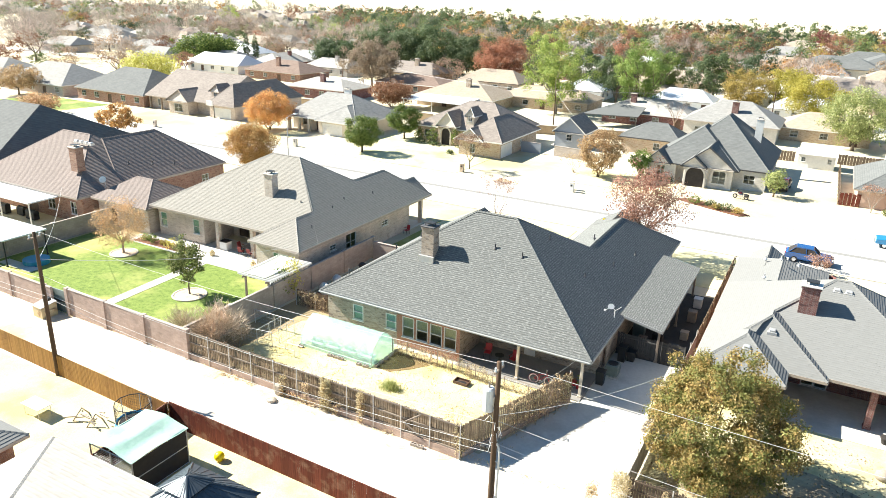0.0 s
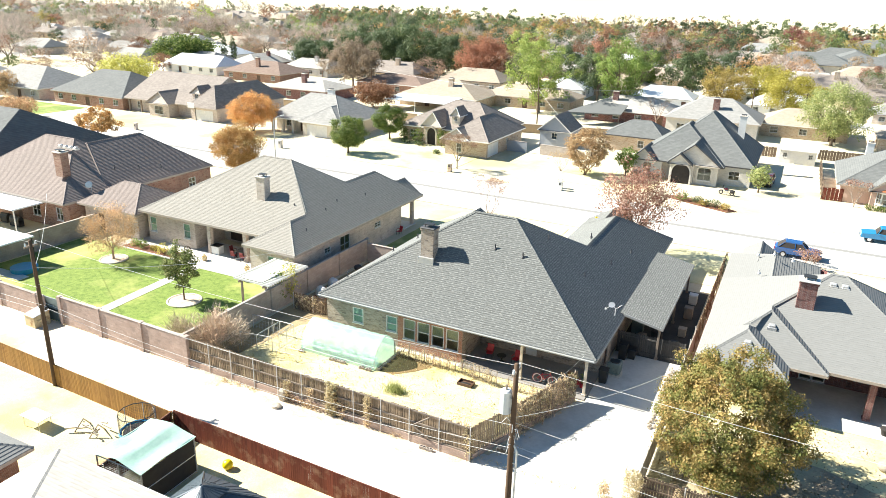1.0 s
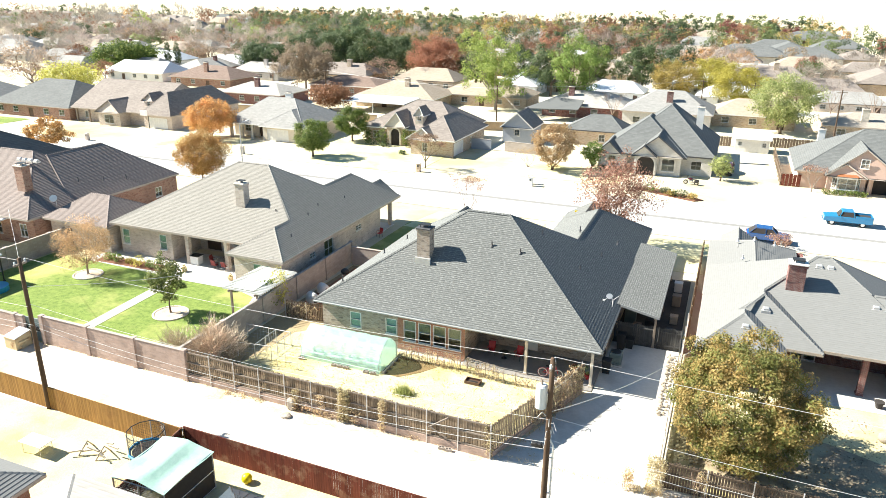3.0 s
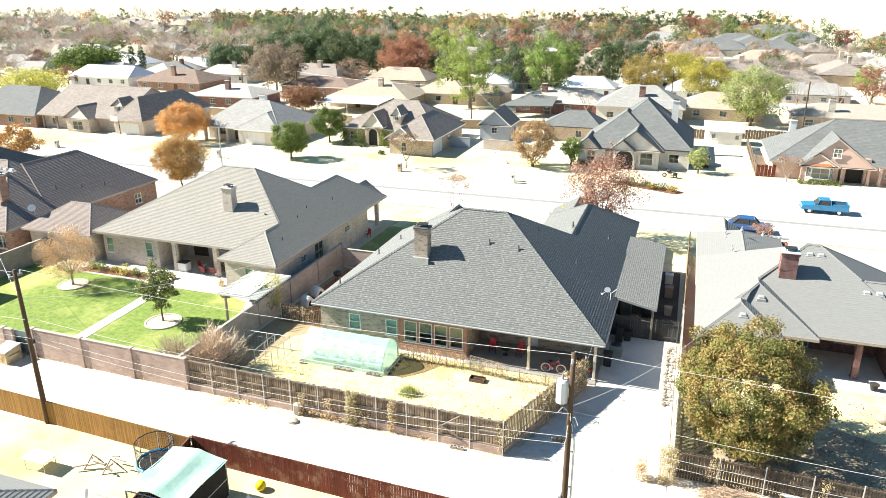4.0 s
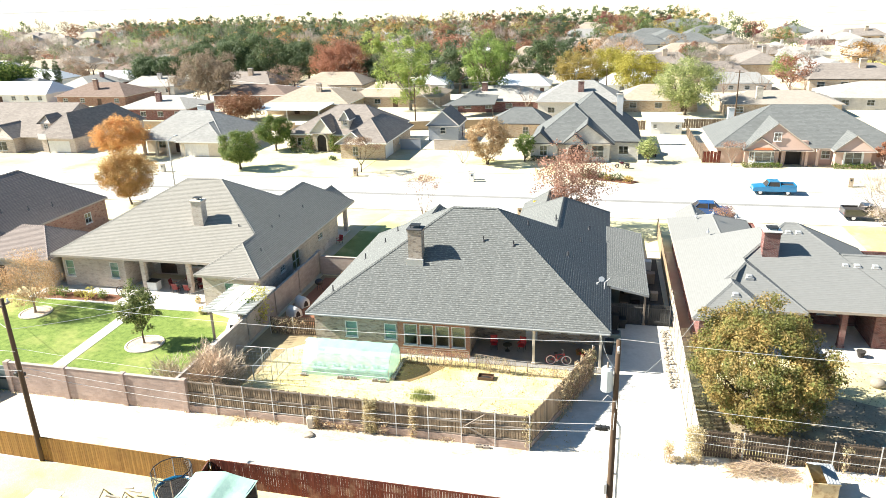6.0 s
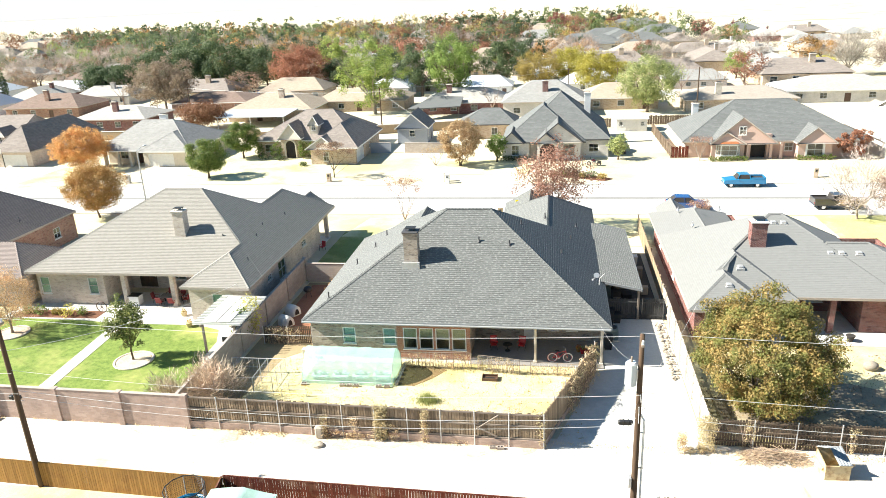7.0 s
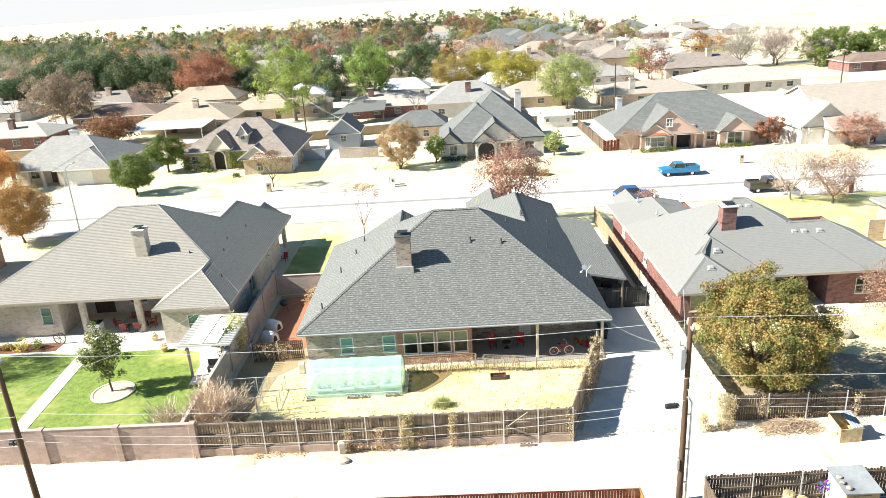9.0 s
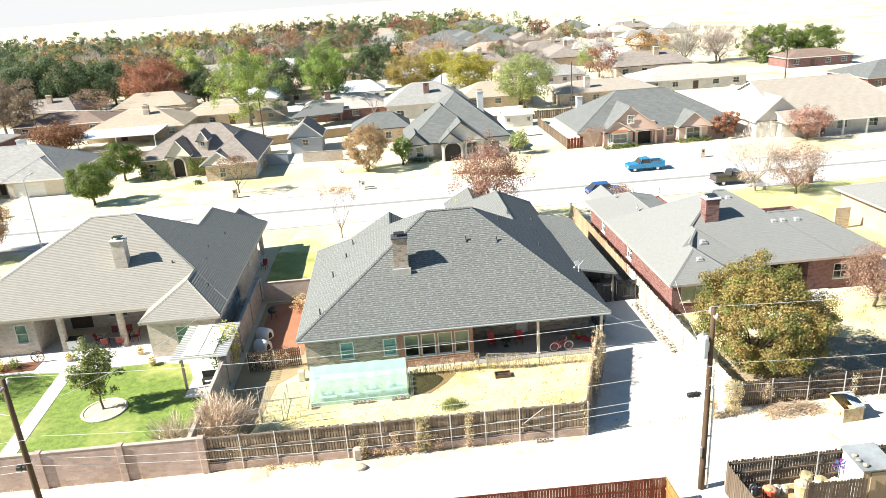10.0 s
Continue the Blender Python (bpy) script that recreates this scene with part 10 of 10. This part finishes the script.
def put_tree(kind, x, y, s):
    t = kind[0]
    x, y, _ = plan(x, y)
    m = pose(x, y, 0, 0, 0, rnd.uniform(0, 360)) @ Matrix.Diagonal((s * rnd.uniform(0.85, 1.2), s * rnd.uniform(0.85, 1.2), s, 1))
    if kind[3]:
        copy_thing(t, m)
    else:
        t.matrix_basis = m
        kind[3] = True


def pick(allow):
    pool = [k for k in kinds if k[1] in allow]
    return rnd.choices(pool, [k[2] for k in pool])[0]


ALL = {k[1] for k in kinds}
LEFT = {"grey", "brown", "green", "rust", "pale", "orange", "dark"}
done = 0
while done < 200:
    y = 205 + 175 * rnd.random()
    x = rnd.uniform(-1.45 * y - 40, 24 + 0.075 * y)
    px, py, _ = plan(x, y)
    if any(abs(px - a) < 10 and abs(py - b) < 9 for a, b in taken) and rnd.random() < 0.9:
        continue
    if (-160 < x < 10 and y < 250 and rnd.random() < 0.75) or (-245 < x < -185 and y < 245):
        continue
    if (x < -0.75 * y and rnd.random() < 0.35) or (x > -0.08 * y and y > 270 and rnd.random() < 0.6):
        continue
    put_tree(pick(ALL if x > -0.6 * y else LEFT), x, y, rnd.uniform(0.65, 1.15))
    done += 1
# trees that stand out from the rest
for mt, x, y, s in (("lime", -428, 437, 1.7), ("sage", -395, 415, 1.3), ("green", -330, 372, 1.5), ("lime", -262, 352, 1.35), ("green", -240, 345, 1.3), ("orange", -205, 342, 1.1), ("lime", -345, 440, 1.4), ("dark", -120, 300, 1.4), ("rust", -75, 290, 1.3), ("dark", -25, 290, 1.3), ("gold", -145, 268, 1.3), ("rust", 20, 300, 0.9), ("dark", -180, 290, 1.4),
                    ("gold", -150, 452, 1.4), ("gold", -170, 462, 1.2), ("green", -125, 440, 1.3), ("dark", -210, 470, 1.4), ("gold", -190, 410, 1.5), ("dark", -165, 400, 1.3), ("sage", -140, 380, 1.2), ("rust", -105, 420, 1.3), ("rust", -85, 455, 1.2), ("green", -60, 430, 1.3), ("dark", -95, 380, 1.3), ("brown", -70, 370, 1.2), ("lime", 2, 620, 1.6), ("lime", 14, 600, 1.3), ("rust", -2, 560, 1.2), ("orange", -8, 430, 0.9),
                    ("wine", 68, 440, 1.15), ("green", 43, 440, 1.1), ("orange", 79, 421, 0.9), ("gold", 86, 418, 0.7), ("wine", 30, 600, 1.3), ("wine", -14, 640, 1.2), ("orange", 76, 286, 0.95), ("orange", 80, 276, 0.85), ("rust", 70, 470, 0.9), ("green", 50, 520, 1.1), ("wine", 92, 470, 0.8), ("green", -383, 333, 1.1), ("green", -428, 405, 1.3), ("gold", -470, 330, 1.1), ("sage", -300, 300, 0.9), ("gold", -420, 520, 1.1)):
    put_tree(pick({mt}), x, y, s)
for k in range(24):
    put_tree(pick({"grey", "brown", "rust", "green"}), -200 - 14 * k + rnd.uniform(-5, 5), rnd.uniform(150, 205), rnd.uniform(0.6, 0.95))
for _ in range(80):
    x, y = rnd.uniform(-480, -190), rnd.uniform(150, 350)
    if not any(abs(plan(x, y)[0] - a) < 9 and -9 < b - plan(x, y)[1] < 14 for a, b in taken):
        put_tree(pick({"grey", "grey", "pale", "brown"}), x, y, rnd.uniform(0.8, 1.25))
for _ in range(34):
    put_tree(pick({"pale", "grey"}), rnd.uniform(10, 120), rnd.uniform(215, 330), rnd.uniform(0.5, 0.85))
for k in kinds:
    if not k[3]:
        put_tree(k, rnd.uniform(-400, -300), rnd.uniform(350, 500), 0.9)

# woods and street trees too far off to tell apart
rs = np.random.RandomState(17)
for near in (True, False):
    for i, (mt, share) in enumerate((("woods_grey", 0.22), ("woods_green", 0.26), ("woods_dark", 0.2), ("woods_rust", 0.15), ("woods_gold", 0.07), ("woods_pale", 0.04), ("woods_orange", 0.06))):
        base = G()
        bare = mt in ("woods_grey", "woods_pale")
        pts = shell_points(22 if near else 14, random.Random(500 + i), 9.4, 8.4, 0.5, ragged=0.08, inner=0.7)
        if bare:
            twigs(base, pts, 14 if near else 9, 1.4, 1.9 if near else 2.6, 0.14 if near else 0.3, random.Random(600 + i), (0, 0, 2.5))
        else:
            leaves(base, pts, 20 if near else 12, 0.95, 0.72 if near else 1.15, random.Random(600 + i), 0.8, (0, 0, 2.6), 0.22)
        base.tube((0, 0, 0), (0, 0, 3.0), 0.14, 0.08, 4, False)
        bv = np.array(base.v)
        n = int((760 if near else 620) * share)
        lo, hi = (255, 480) if near else (460, 690)
        yy = lo + (hi - lo) * rs.rand(n * 7) ** (1.0 if near else 1.3)
        xx = -1.5 * yy - 60 + rs.rand(n * 7) * (1.5 * yy + 180)
        clump = np.sin(xx * 0.021 + i + 1.3 * np.sin(yy * 0.013)) + np.sin(yy * 0.031 + xx * 0.009 + 2 * i) + 0.6 * rs.normal(0, 1, n * 7)
        edge = np.where(yy < 370, 46 + 0.06 * yy, 100 - 0.085 * yy)
        keep = (clump > -0.1) & (xx < edge) & (rs.rand(n * 7) < np.where(xx < -0.8 * yy, 0.85 if bare else 0.5, np.where((xx > -0.08 * yy) & (yy < 560), 0.3, 1.0)))
        keep &= (yy > 310) | ((rs.rand(n * 7) < 0.5) & ((xx < -150) & (yy > 270) | (yy > 240) & (xx < -20) & (xx > -150)))
        if bare:
            keep &= (xx < -0.7 * yy) | (rs.rand(n * 7) < 0.4)
        else:
            keep &= (xx > -0.75 * yy) | (rs.rand(n * 7) < (0.12 if mt in ("woods_dark", "woods_gold", "woods_orange") else 0.35))
        xx, yy = xx[keep][:n], yy[keep][:n]
        clear = [not any(abs(x - a) < 12 and -12 < b - y < 20 for a, b in taken) for x, y in zip(xx, yy)]
        xx, yy = xx[clear], yy[clear]
        far = G()
        for x, y in zip(xx, yy):
            a, s = rs.rand() * 6.28, (0.75 if near else 0.85) + 0.55 * rs.rand()
            c, q = math.cos(a) * s, math.sin(a) * s
            k = len(far.v)
            far.v += np.stack([bv[:, 0] * c - bv[:, 1] * q + x, bv[:, 0] * q + bv[:, 1] * c + y, bv[:, 2] * s * (0.85 + 0.3 * rs.rand())], 1).tolist()
            far.f += [tuple(v + k for v in f) for f in base.f]
        if far.f:
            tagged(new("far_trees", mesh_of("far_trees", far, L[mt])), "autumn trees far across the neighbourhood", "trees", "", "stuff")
